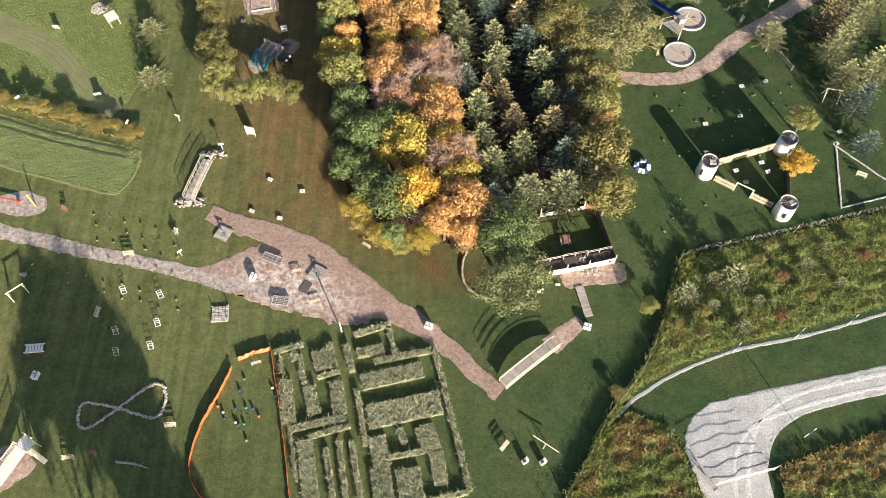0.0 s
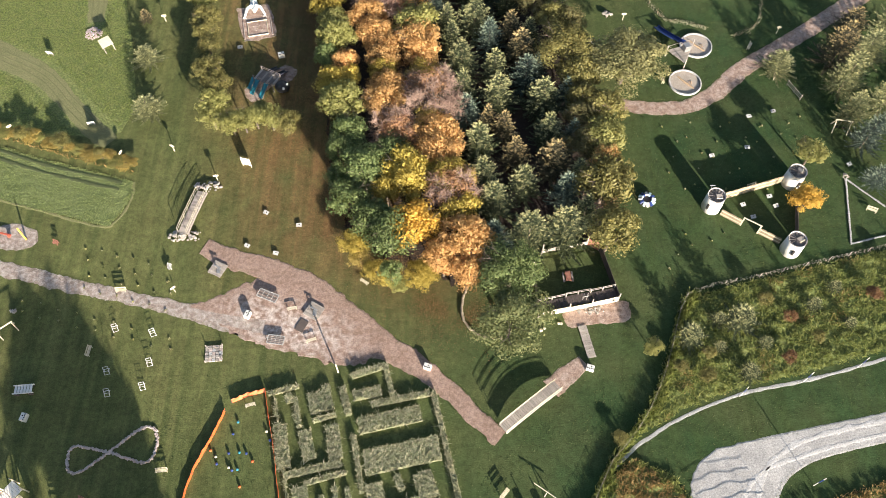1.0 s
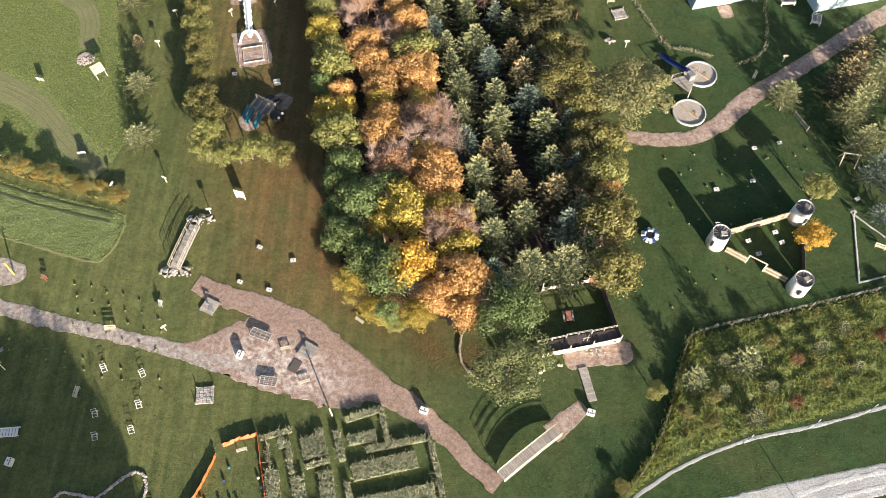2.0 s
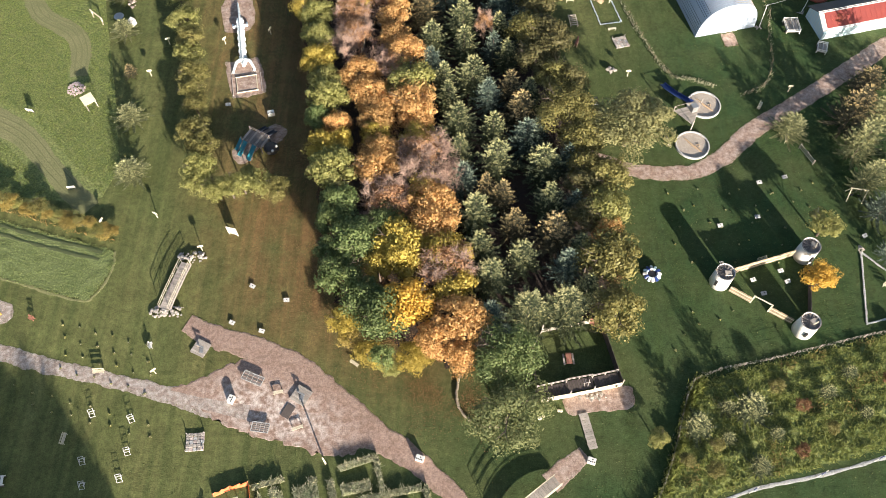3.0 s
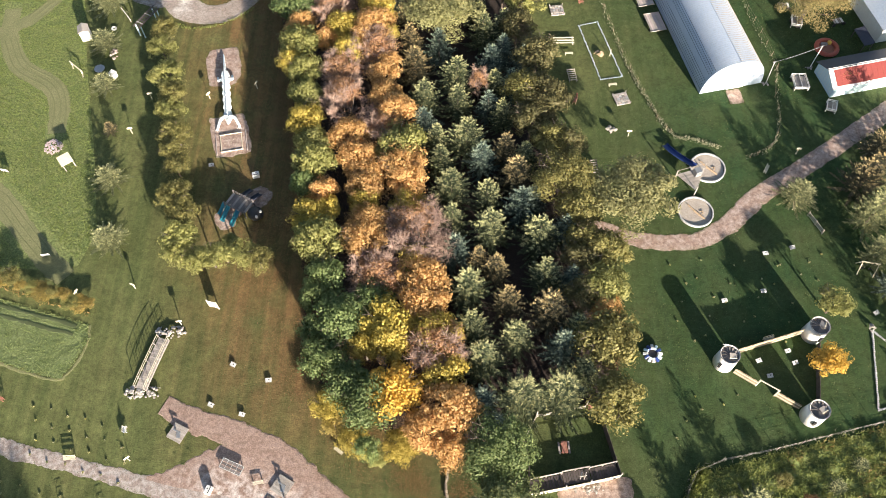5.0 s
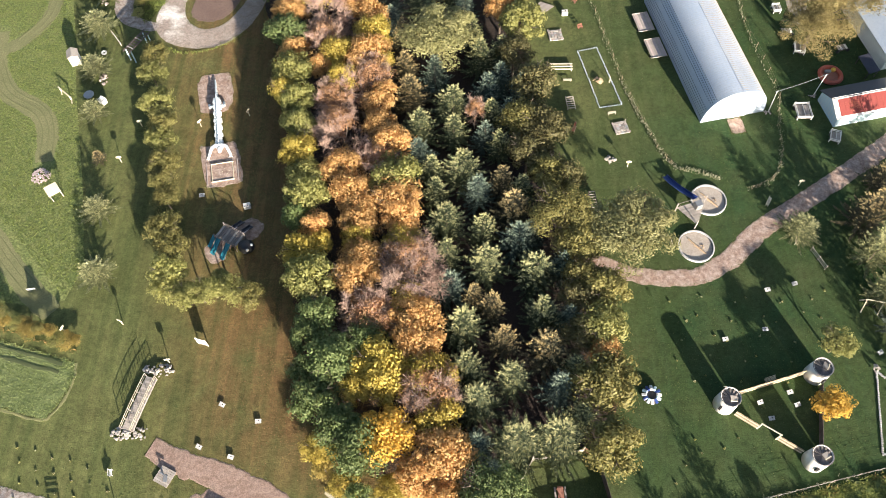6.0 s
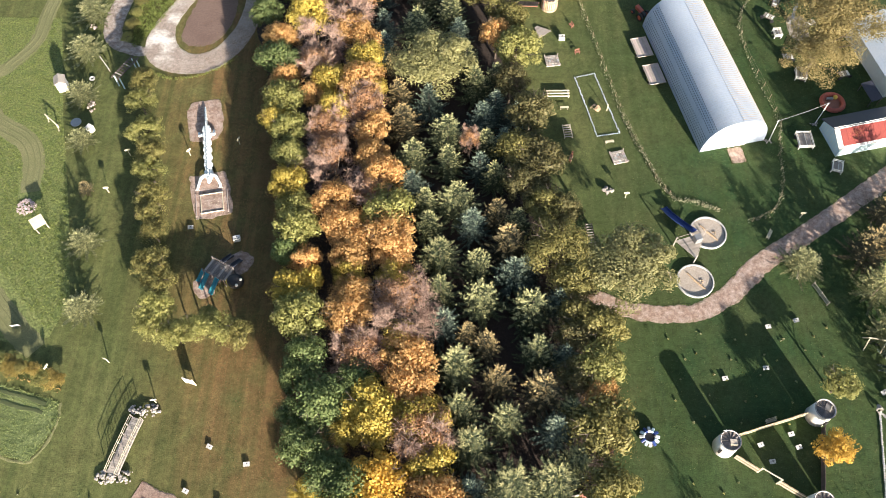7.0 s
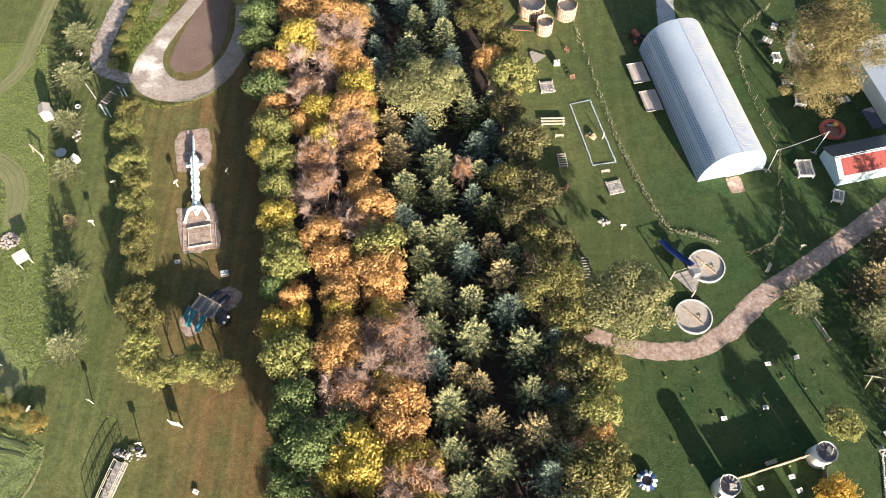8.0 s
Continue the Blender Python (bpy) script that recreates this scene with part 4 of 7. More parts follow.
for x, y, r, h, kind in ((48.3, 84.4, 2.4, 4.5, "pine"), (56.4, 85.5, 2.8, 9.5, "straw"), (56.6, 80.6, 2.6, 9.0, "pine"), (61.5, 86.6, 2.6, 6.5, "pine"), (56.3, 75.2, 2.1, 7.0, "pine"), (57.4, 70.9, 2.2, 7.5, "blue"), (66.0, 91.0, 2.8, 10.0, "pine"), (66.5, 80.0, 2.8, 10.0, "blue"), (61.0, 76.5, 2.6, 9.5, "pine"), (60.5, 92.0, 2.4, 5.5, "straw")):
    tree(x, y, r, kind, "by the eastern lawn", "pines by the eastern lawn", h, "pine")
tree(57.6, 64.8, 1.8, "blue", "by the eastern lawn", height=4.5)
tree(49.0, 68.0, 2.0, "lime", "young, on the eastern lawn", height=5.0)
tree(46.5, 60.3, 1.95, "gold", "between the white towers", height=6.0)
tree(25.0, 40.8, 1.1, "lime", "small, on the lawn", height=2.2, name="bush")
for x, y, r, kind in HEDGEROW:
    tree(x, y, r * 0.97, kind, "in a hedgerow", "hedgerow trees", 3.2 + r)
for x, y, r, kind in LEFT_CON:
    tree(x, y, r * 1.0, "straw" if kind == "pink" else "pine", "standing alone on the grass", "single spruces", 1.5 + 1.05 * r)
for k in range(21):  # dull yellow shrubs along the field's edge
    f = k / 20
    tree(-65.0 + 22.6 * f, 73.9 - 6.7 * f + (k % 3) * 0.25, 0.72 + 0.16 * (k * 5 % 4), ("amber", "olive", "amber", "lime", "amber")[k % 5], "along the field's edge", "field-edge shrubs", (1.5, 2.0, 1.3, 2.7, 1.4)[k * 3 % 5], "shrub")
for k in range(6):
    tree(-45.6 + 0.25 * k, 121.5 + 2.6 * k, 0.9 + 0.2 * (k % 2), ("lime", "olive")[k % 2], "along the earth lane", "lane shrubs", 1.5, "shrub")
for x, y, r, h, kind in ((36.0, 44.3, 2.0, 4.6, "spruce"), (29.7, 42.2, 1.7, 4.0, "spruce"), (42.1, 45.0, 0.8, 2.0, "rust"), (45.4, 46.5, 1.0, 2.6, "spruce"), (36.1, 37.8, 1.3, 2.8, "spruce"), (41.0, 39.8, 0.8, 1.8, "rust"), (27.9, 38.5, 0.8, 2.0, "olive"), (33.0, 41.0, 0.9, 2.2, "spruce"), (38.6, 41.6, 0.9, 2.4, "spruce"), (53.0, 48.0, 0.9, 2.2, "rust"), (48.6, 49.0, 0.9, 2.4, "spruce"), (39.4, 47.2, 0.9, 2.4, "olive"), (33.4, 44.6, 1.0, 2.6, "spruce"), (57.2, 51.2, 0.9, 2.4, "olive"), (45.0, 42.4, 0.8, 2.0, "olive"), (49.4, 44.2, 0.8, 2.0, "spruce"), (31.6, 40.2, 0.8, 2.0, "olive"), (31.0, 37.5, 1.0, 2.0, "olive"), (20.0, 30.2, 0.8, 1.4, "olive")):
    tree(x, y, r, kind, "in the rough field", "young trees of the field", h, "sapling")
for x, y, r, h in ((-17.8, -5.0, 2.8, 9.5), (-19.8, -6.5, 3.0, 13.0), (-21.4, -4.5, 3.0, 16.0), (-24.4, -5.0, 3.2, 19.0), (-27.2, -6.0, 3.0, 18.5), (-22.8, -10.0, 3.2, 17.0), (-26.4, -11.0, 3.2, 19.0), (-19.4, -11.0, 3.0, 11.0)):
    tree(x, y, r, "green", "south of the lawn", "tall trees south of the lawn", h)

# ---- pieces shared by many things ----
PIECE = {}


def piece(name, parent, m, size, material, label="", edge=0.0):
    """One board, bar or block on shared mesh data, placed by the pose m in its parent."""
    key = (name, tuple(round(s, 3) for s in size), material.name)
    if key not in PIECE:
        bm = bmesh.new()
        box(bm, 0, 0, 0, *size, bevel=edge)
        PIECE[key] = bpy.data.meshes.new(name)
        bm.to_mesh(PIECE[key])
        bm.free()
        PIECE[key].materials.append(material)
    ob = new(name, PIECE[key])
    ob.parent = parent
    ob.matrix_basis = m
    return tagged(ob, label)


def boards(parent, a, b, height, material, width=0.28, thick=0.05, uneven=0.06, name="plank", z=0.0, lean=0.0):
    """Upright boards side by side from a to b, their tops a little uneven."""
    rng = random.Random(int(a[0] * 91 + b[1] * 37))
    a, b = Vector((*a, 0)), Vector((*b, 0))
    d = b - a
    n = max(1, round(d.length / width))
    turn = math.degrees(math.atan2(d.y, d.x))
    for i in range(n):
        p = a + d * ((i + 0.5) / n)
        h = height * (1 + rng.uniform(-uneven, uneven))
        m = pose(p.x, p.y, z + h / 2, lean, 0, turn) @ Matrix.Diagonal((1, 1, h / height, 1))
        piece(name, parent, m, (width * 0.93, thick, height), material)


STONES = []
for k in range(5):
    bm = bmesh.new()
    bmesh.ops.create_icosphere(bm, subdivisions=1, radius=0.5)
    rng = random.Random(k)
    for v in bm.verts:
        v.co *= rng.uniform(0.75, 1.15)
        v.co.z *= 0.8
    me = bpy.data.meshes.new("stone")
    bm.to_mesh(me)
    bm.free()
    STONES.append(me)
STONE_COPIES = {}


def stone(parent, x, y, z, s, material, rng):
    k = rng.randrange(5)
    key = (k, material.name)
    if key not in STONE_COPIES:
        STONE_COPIES[key] = STONES[k].copy()
        STONE_COPIES[key].materials.append(material)
    ob = new("stone", STONE_COPIES[key])
    ob.parent = parent
    ob.matrix_basis = pose(x, y, z, 0, 0, rng.uniform(0, 360)) @ Matrix.Diagonal((s * rng.uniform(0.8, 1.3), s * rng.uniform(0.8, 1.2), s * rng.uniform(0.6, 1.0), 1))
    return ob


def stone_line(name, points, step, size, material, label, category, closed=False, height=0.0, rows=1):
    """Loose stones laid end to end along a smooth line."""
    rng = random.Random(len(points) * 13 + int(points[0][0]))
    ob = thing(name, *points[0], 0, label, category)
    c = curve(points, 10, closed)
    if closed:
        c = np.vstack((c, c[:1]))
    run = 0.0
    for a, b in zip(c[:-1], c[1:]):
        seg = float(np.hypot(*(b - a)))
        while run < seg:
            p = a + (b - a) * run / seg
            for r in range(rows):
                stone(ob, p[0] - points[0][0] + rng.uniform(-0.08, 0.08), p[1] - points[0][1] + rng.uniform(-0.08, 0.08), size * 0.3 + r * height, size, material, rng)
            run += step
        run -= seg
    return ob


def rubble(name, x, y, rx, ry, count, size, material, label, category="rocks", rise=0.3):
    rng = random.Random(int(x * 7 + y))
    ob = thing(name, x, y, 0, label, category)
    for _ in range(count):
        a, f = rng.uniform(0, 6.28), math.sqrt(rng.random())
        stone(ob, math.cos(a) * rx * f, math.sin(a) * ry * f, size * 0.3 + rise * (1 - f), size * rng.uniform(0.5, 1.3), material, rng)
    return ob


def post_fence(name, points, spacing, height, material, label, rails=(0.45, 0.9), rail_r=0.025, post_r=0.05, closed=False):
    """Round posts with rails or wires between them."""
    ob = thing(name, *points[0], 0, label, "fence", kind="structure")
    c = curve(points, 6, closed)
    x0, y0 = points[0]
    spots, run = [c[0]], 0.0
    for a, b in zip(c[:-1], c[1:]):
        run += float(np.hypot(*(b - a)))
        if run >= spacing:
            spots.append(b)
            run = 0.0
    if np.hypot(*(spots[-1] - c[-1])) > 0.5:
        spots.append(c[-1])
    for p in spots:
        key = ("post", height, post_r, material.name)
        if key not in PIECE:
            bm = bmesh.new()
            rod(bm, (0, 0, -0.1), (0, 0, height), post_r, post_r * 0.85, 6)
            PIECE[key] = bpy.data.meshes.new("post")
            bm.to_mesh(PIECE[key])
            bm.free()
            PIECE[key].materials.append(material)
        q = new("post", PIECE[key])
        q.parent = ob
        q.matrix_basis = pose(p[0] - x0, p[1] - y0, 0)
    for z in rails:
        bm = bmesh.new()
        tube(bm, [(a[0] - x0, a[1] - y0, z) for a in spots], rail_r, 4)
        part("rail", bm, material, ob)
    return ob


# ---- footbridges ----
def footbridge(x0, y0, x1, y1, width, rise, rail, label, wood, foot=0.15, rails=(1.0, 0.55)):
    d = Vector((x1 - x0, y1 - y0))
    length = d.length
    ob = thing("footbridge", (x0 + x1) / 2, (y0 + y1) / 2, math.degrees(math.atan2(d.y, d.x)), label, "bridge")
    arc = lambda s: rise * (1 - (2 * s / length) ** 2) + foot
    n = round(length / 0.28)
    for i in range(n):
        s = -length / 2 + (i + 0.5) * length / n
        slope = math.degrees(math.atan2(arc(s + 0.05) - arc(s - 0.05), 0.1))
        piece("deck_plank", ob, pose(s, 0, arc(s), 0, -slope, 0), (0.255, width, 0.05), wood, edge=0.008)
    for side in (-1, 1):
        y = side * (width / 2 - 0.04)
        bm = bmesh.new()
        tube(bm, [(a, y, arc(a) - 0.12) for a in (length * (k / 10 - 0.5) for k in range(11))], 0.09, 4)
        part("beam", bm, wood, ob)
        for i in range(7):
            s = -length / 2 + length * i / 6
            piece("rail_post", ob, pose(s, y, arc(s) + rail / 2), (0.07, 0.07, rail), wood, edge=0.01)
        for z in (rail * q for q in rails):
            bm = bmesh.new()
            tube(bm, [(a, y, arc(a) + z) for a in (length * (k / 8 - 0.5) for k in range(9))], 0.032, 5)
            part("handrail", bm, CREAM_WOOD, ob)
    return ob


footbridge(-33.9, 56.8, -32.3, 63.2, 1.35, 0.12, 1.0, "grey wooden footbridge with cream handrails", WOOD, 0.4)
rubble("bridge_ramp", -34.3, 56.5, 1.5, 0.8, 60, 0.42, STONE, "heap of pale stones at the bridge's foot", rise=0.35)
rubble("bridge_ramp", -32.4, 56.6, 0.8, 0.8, 24, 0.36, STONE, "pale stones and slabs beside the bridge")
rubble("bridge_ramp", -31.7, 64.2, 1.9, 0.8, 60, 0.42, STONE, "fan of pale stones at the bridge's far end", rise=0.35)
footbridge(6.8, 31.0, 13.4, 36.2, 1.3, 0.35, 1.0, "grey wooden footbridge with railings across the hollow", WOOD, 0.75, (1.0, 0.72, 0.44))

# ---- wooden fort beside the wood ----
fort = thing("fort", 16.5, 50, 0, "roofless wooden play fort with pale front boards", "play fort")


def fl(x, y):
    return (x - 16.5, y - 50)


boards(fort, fl(11.6, 45.2), fl(15.4, 46.0), 1.35, CREAM_WOOD, 0.30, uneven=0.03)
boards(fort, fl(15.4, 46.0), fl(18.2, 46.6), 1.2, CREAM_WOOD, 0.30, uneven=0.03)
boards(fort, fl(18.2, 46.6), fl(21.6, 47.4), 1.35, CREAM_WOOD, 0.30, uneven=0.03)
boards(fort, fl(21.6, 47.4), fl(19.9, 54.6), 1.7, DARK_WOOD, 0.30, name="dark_plank")
boards(fort, fl(19.9, 54.6), fl(18.4, 55.4), 1.7, RED_WOOD, 0.30, name="red_plank")
boards(fort, fl(18.4, 55.4), fl(12.6, 54.2), 0.9, WOOD, 0.30, name="grey_plank")
boards(fort, fl(12.6, 54.2), fl(11.3, 51.8), 0.9, WOOD, 0.30, name="grey_plank")
boards(fort, fl(11.3, 51.8), fl(11.6, 45.2), 1.6, DARK_WOOD, 0.30, name="dark_plank")
for ax, ay, bx, by in ((11.7, 46.0, 15.2, 46.8), (15.2, 46.9, 18.2, 47.5), (18.3, 47.4, 21.3, 48.1)):
    d = Vector((bx - ax, by - ay))
    turn = math.degrees(math.atan2(d.y, d.x))
    for i in range(int(d.length / 0.3)):
        p = Vector((ax, ay)) + d * (i + 0.5) / int(d.length / 0.3)
        piece("walkway_board", fort, pose(p.x - 16.5, p.y - 50, 1.05, 0, 0, turn), (0.27, 1.35, 0.05), DARK_WOOD)
    for z in (1.6, 1.95):
        bm = bmesh.new()
        o = Vector((-d.y, d.x)).normalized() * 0.7
        rod(bm, (ax + o.x - 16.5, ay + o.y - 50, z), (bx + o.x - 16.5, by + o.y - 50, z), 0.045, n=5)
        part("handrail", bm, WOOD, fort)
    for f in (0.0, 0.5, 1.0):
        piece("rail_post", fort, pose(ax + d.x * f + o.x - 16.5, ay + d.y * f + o.y - 50, 0.98, 0, 0, turn), (0.1, 0.1, 1.96), WOOD)
for x, y in ((11.6, 45.2), (15.4, 46.0), (18.2, 46.6), (21.6, 47.4), (19.9, 54.6), (18.4, 55.4), (12.6, 54.2), (11.3, 51.8)):
    piece("corner_post", fort, pose(x - 16.5, y - 50, 1.1), (0.14, 0.14, 2.2), WOOD, edge=0.01)
for x, y in ((12.4, 45.25), (20.9, 47.1)):
    bm = bmesh.new()
    rod(bm, (x - 16.5, y - 50 + 0.05, 0.9), (x - 16.5 + 0.02, y - 50 - 0.05, 0.9), 0.15, n=12)
    part("porthole", bm, BLACK, fort, "round dark porthole")
bm = bmesh.new()
for k in range(2):
    rod(bm, (16.9 - 16.5 + k * 0.45, 46.7 - 50, 2.0), (17.2 - 16.5 + k * 0.45, 47.5 - 50, 2.0), 0.05, n=5)
rod(bm, (0.4, -3.0, 2.0), (1.2, -2.9, 2.2), 0.05, n=5)
part("gate_beam", bm, WOOD, fort)


def picnic_table(x, y, rz, wood=RED_WOOD, seat=WOOD, group="picnic tables", label="picnic table with reddish top and grey benches"):
    ob = thing("picnic_table", x, y, rz, label, "picnic table", group)
    for i in range(5):
        piece("table_board", ob, pose(0, -0.34 + 0.17 * i, 0.74), (1.8, 0.155, 0.045), wood)
    for s in (-1, 1):
        piece("bench_seat", ob, pose(0, s * 0.72, 0.44), (1.8, 0.26, 0.045), seat)
        for e in (-1, 1):
            piece("leg", ob, pose(e * 0.65, s * 0.40, 0.36, s * 24), (0.09, 0.05, 0.80), wood)
    for e in (-1, 1):
        piece("crossbar", ob, pose(e * 0.65, 0, 0.42), (0.09, 1.6, 0.05), wood)
    return ob


picnic_table(15.6, 50.6, 95).scale = (0.78, 0.78, 0.9)

boardwalk = thing("boardwalk", 17.35, 42.0, 102, "grey plank boardwalk on the grass", "boardwalk")
for i in range(15):
    piece("deck_plank", boardwalk, pose(-2.0 + 0.285 * i, 0.02 * (i % 3), 0.12, 0, 0, (i % 4) - 1.5), (0.26, 1.05, 0.05), WOOD, edge=0.008)
for s in (-1, 1):
    piece("joist", boardwalk, pose(0, s * 0.42, 0.05), (4.2, 0.1, 0.1), WOOD)

stone_line("garden_wall", [(4.6, 50.6), (3.2, 49.6), (2.4, 47.6), (2.3, 45.4), (3.2, 43.6), (5.0, 42.5), (7.0, 42.4)], 0.24, 0.34, WALL_STONE, "low curved dry-stone wall round a tree", "stone wall", rows=2, height=0.16)
rubble("paving", 18.2, 46.0, 1.8, 0.5, 22, 0.4, STONE, "loose flat stones before the fort's gate", "stones", 0.0)
rubble("rock", 12.0, 43.6, 0.35, 0.2, 3, 0.45, CREAM_WOOD, "pale boulder on the lawn", "rock", 0.0)
rubble("rock", 14.3, 44.3, 0.3, 0.3, 3, 0.4, CREAM_WOOD, "pale boulder on the lawn", "rock", 0.0)


def game_box(x, y, rz, s=1.0, label="white wooden game box with round black holes"):
    ob = thing("game_box", x, y, rz, label, "game box", "game boxes")
    bm = bmesh.new()
    box(bm, 0, 0, 0.45 * s, 1.15 * s, 0.8 * s, 0.9 * s, bevel=0.02)
    part("body", bm, WHITE, ob)
    for i, (px, py) in enumerate(((-0.38, -0.22), (-0.12, -0.24), (0.14, -0.22), (0.40, -0.20), (0.1, 0.1))):
        bm = bmesh.new()
        rod(bm, (px * s, py * s, 0.89 * s), (px * s, py * s, 0.908 * s), 0.10 * s, n=12)
        part("hole", bm, BLACK, ob, "round black hole")
    return ob


for x, y, rz in ((17.4, 38.5, -18), (-1.9, 38.6, -20), (-24.1, 45.3, 70), (-24.2, 87.3, 15), (20.0, 123.0, 5), (-48.3, 32.3, 80)):
    game_box(x, y, rz, 0.8)


def throw_board(x, y, rz):
    """A small sloping target board with one hole."""
    ob = thing("target_board", x, y, rz, "small white target board with a dark hole", "game board", "target boards")
    ob.scale = (0.85, 0.85, 0.85)
    bm = bmesh.new()
    box(bm, 0, 0, 0.24, 0.85, 0.6, 0.05, rx=14, bevel=0.01)
    part("panel", bm, WHITE_LINE, ob)
    for e in (-1, 1):
        piece("leg", ob, pose(e * 0.36, 0.24, 0.13), (0.06, 0.05, 0.27), WOOD)
    bm = bmesh.new()
    rod(bm, (0.05, 0.05, 0.262), (0.05, 0.045, 0.285), 0.09, n=10)
    part("hole", bm, BLACK, ob, "dark hole")


for x, y, rz in ((-25.4, 55.1, -25), (-21.6, 54.0, -15), (-19.0, 58.2, 5), (-23.5, 60.1, -25), (43.0, 76.2, 10), (46.6, 77.1, 15), (41.8, 70.8, 5), (36.7, 69.4, 10),
                 (39.6, 61.5, 20), (43.3, 62.8, 15), (43.9, 61.3, 20), (40.6, 59.6, 10), (-30.6, 89.0, 5), (55.2, 68.0, 30)):
    throw_board(x, y, rz)


def bench(x, y, rz, material=CREAM_WOOD, length=1.6, back=True, label="slatted cream bench on the lawn", group="garden benches"):
    ob = thing("bench", x, y, rz, label, "bench", group)
    ob.scale = (0.85, 0.85, 0.85)
    for i in range(3):
        piece("seat_slat", ob, pose(0, -0.15 + 0.15 * i, 0.45), (length, 0.12, 0.04), material)
    if back:
        for i in range(2):
            piece("back_slat", ob, pose(0, 0.26, 0.62 + 0.2 * i, 8), (length, 0.03, 0.13), material)
    for e in (-1, 1):
        piece("leg", ob, pose(e * length * 0.42, -0.15, 0.215), (0.07, 0.07, 0.43), material)
        piece("leg", ob, pose(e * length * 0.42, 0.2, 0.42 if back else 0.215), (0.07, 0.07, 0.84 if back else 0.43), material)
    return ob


for x, y, rz in ((-22.4, 33.9, 15), (-18.7, 46.2, 12), (19.7, 109.7, 3), (25.7, 103.8, 12), (-10.0, 49.9, -35)):
    bench(x, y, rz, CREAM_WOOD, 1.4, False, "low cream plank bench", "plank benches")
for x, y, rz in ((-31.4, 26.3, 5), (-42.3, 22.6, 4), (-42.6, 40.5, 85), (6.8, 23.9, 50), (48.0, 83.4, 80), (31.6, 82.8, 95), (41.2, 64.3, 18), (56.3, 60.6, -25), (45.4, 89.2, 60), (-40.4, 48.6, 5)):
    bench(x, y, rz)
for x, y, rz in ((-39.7, 23.2, -20), (-50.2, 55.4, -20), (-34.8, 52.0, 100), (21.6, 125.6, -60), (22.2, 120.2, 20)):
    bench(x, y, rz, RED_WOOD if rz != 100 else WHITE, 0.9, True, "short reddish wooden garden seat" if rz != 100 else "short white garden seat", "garden seats")


def deck_chair(x, y, rz):
    ob = thing("deck_chair", x, y, rz, "white wooden-framed sling chair on the lawn", "chair", "lawn chairs")
    ob.scale = (0.70, 0.70, 0.75)
    for s in (-1, 1):
        bm = bmesh.new()
        rod(bm, (s * 0.42, -0.6, 0.03), (s * 0.42, 0.5, 0.95), 0.04, n=5)
        part("long_rail", bm, WHITE, ob)
        bm = bmesh.new()
        rod(bm, (s * 0.38, 0.55, 0.03), (s * 0.38, -0.35, 0.45), 0.04, n=5)
        part("leg", bm, WHITE, ob)
    for y2, z in ((-0.55, 0.07), (-0.1, 0.45), (0.2, 0.7), (0.5, 0.95), (0.52, 0.06)):
        piece("crossbar", ob, pose(0, y2, z), (0.9, 0.05, 0.05), WHITE)


for x, y, rz in ((-40.1, 43.5, 20), (-35.4, 42.9, 25), (-35.1, 39.1, 15), (-40.0, 38.0, 15), (-39.4, 35.3, 10), (-35.4, 36.1, 15)):
    deck_chair(x, y, rz)

# ---- lawn things to the west ----
stone_line("stone_figure", [(-42.0, 28.9), (-42.3, 27.4), (-41.6, 26.1), (-40.2, 26.4), (-37.8, 28.4), (-35.4, 30.6), (-34.0, 31.3), (-32.9, 30.8), (-32.5, 29.2), (-32.9, 27.6), (-34.2, 27.3), (-37.6, 28.3), (-40.4, 28.9)], 0.19, 0.40, PINK_STONE, "figure-of-eight of pale pink stones laid on the lawn", "stone pattern", closed=True)
log = thing("log", -35.0, 21.9, -8, "fallen grey log with branch stubs", "log")
bm = bmesh.new()
rod(bm, (-1.9, 0, 0.16), (0.2, 0.1, 0.15), 0.16, 0.13, 8)
rod(bm, (0.2, 0.1, 0.15), (1.9, -0.15, 0.1), 0.13, 0.06, 8)
part("trunk", bm, WOOD, log)
for x, y in ((-0.9, 0.5), (0.3, -0.35), (1.0, 0.4)):
    bm = bmesh.new()
    rod(bm, (x, 0, 0.15), (x + 0.3, y, 0.35), 0.05, 0.03, 5)
    part("branch", bm, WOOD, log)


def a_frame(x, y, rz, span, high, material, label, name="swing_frame", seats=0):
    ob = thing(name, x, y, rz, label, "swing")
    for e in (-1, 1):
        for s in (-1, 1):
            bm = bmesh.new()
            rod(bm, (e * span / 2, s * high * 0.42, 0), (e * span / 2, 0, high), 0.07, n=6)
            part("leg", bm, material, ob)
    bm = bmesh.new()
    rod(bm, (-span / 2 - 0.15, 0, high), (span / 2 + 0.15, 0, high), 0.08, n=6)
    part("beam", bm, material, ob)
    for k in range(seats):
        px = -span / 4 + k * span / 2
        piece("seat", ob, pose(px, 0, 0.5), (0.5, 0.22, 0.05), BLACK)
        for s in (-1, 1):
            bm = bmesh.new()
            rod(bm, (px + s * 0.22, 0, 0.5), (px + s * 0.22, 0, high), 0.012, n=4)
            part("chain", bm, STEEL, ob)
    return ob


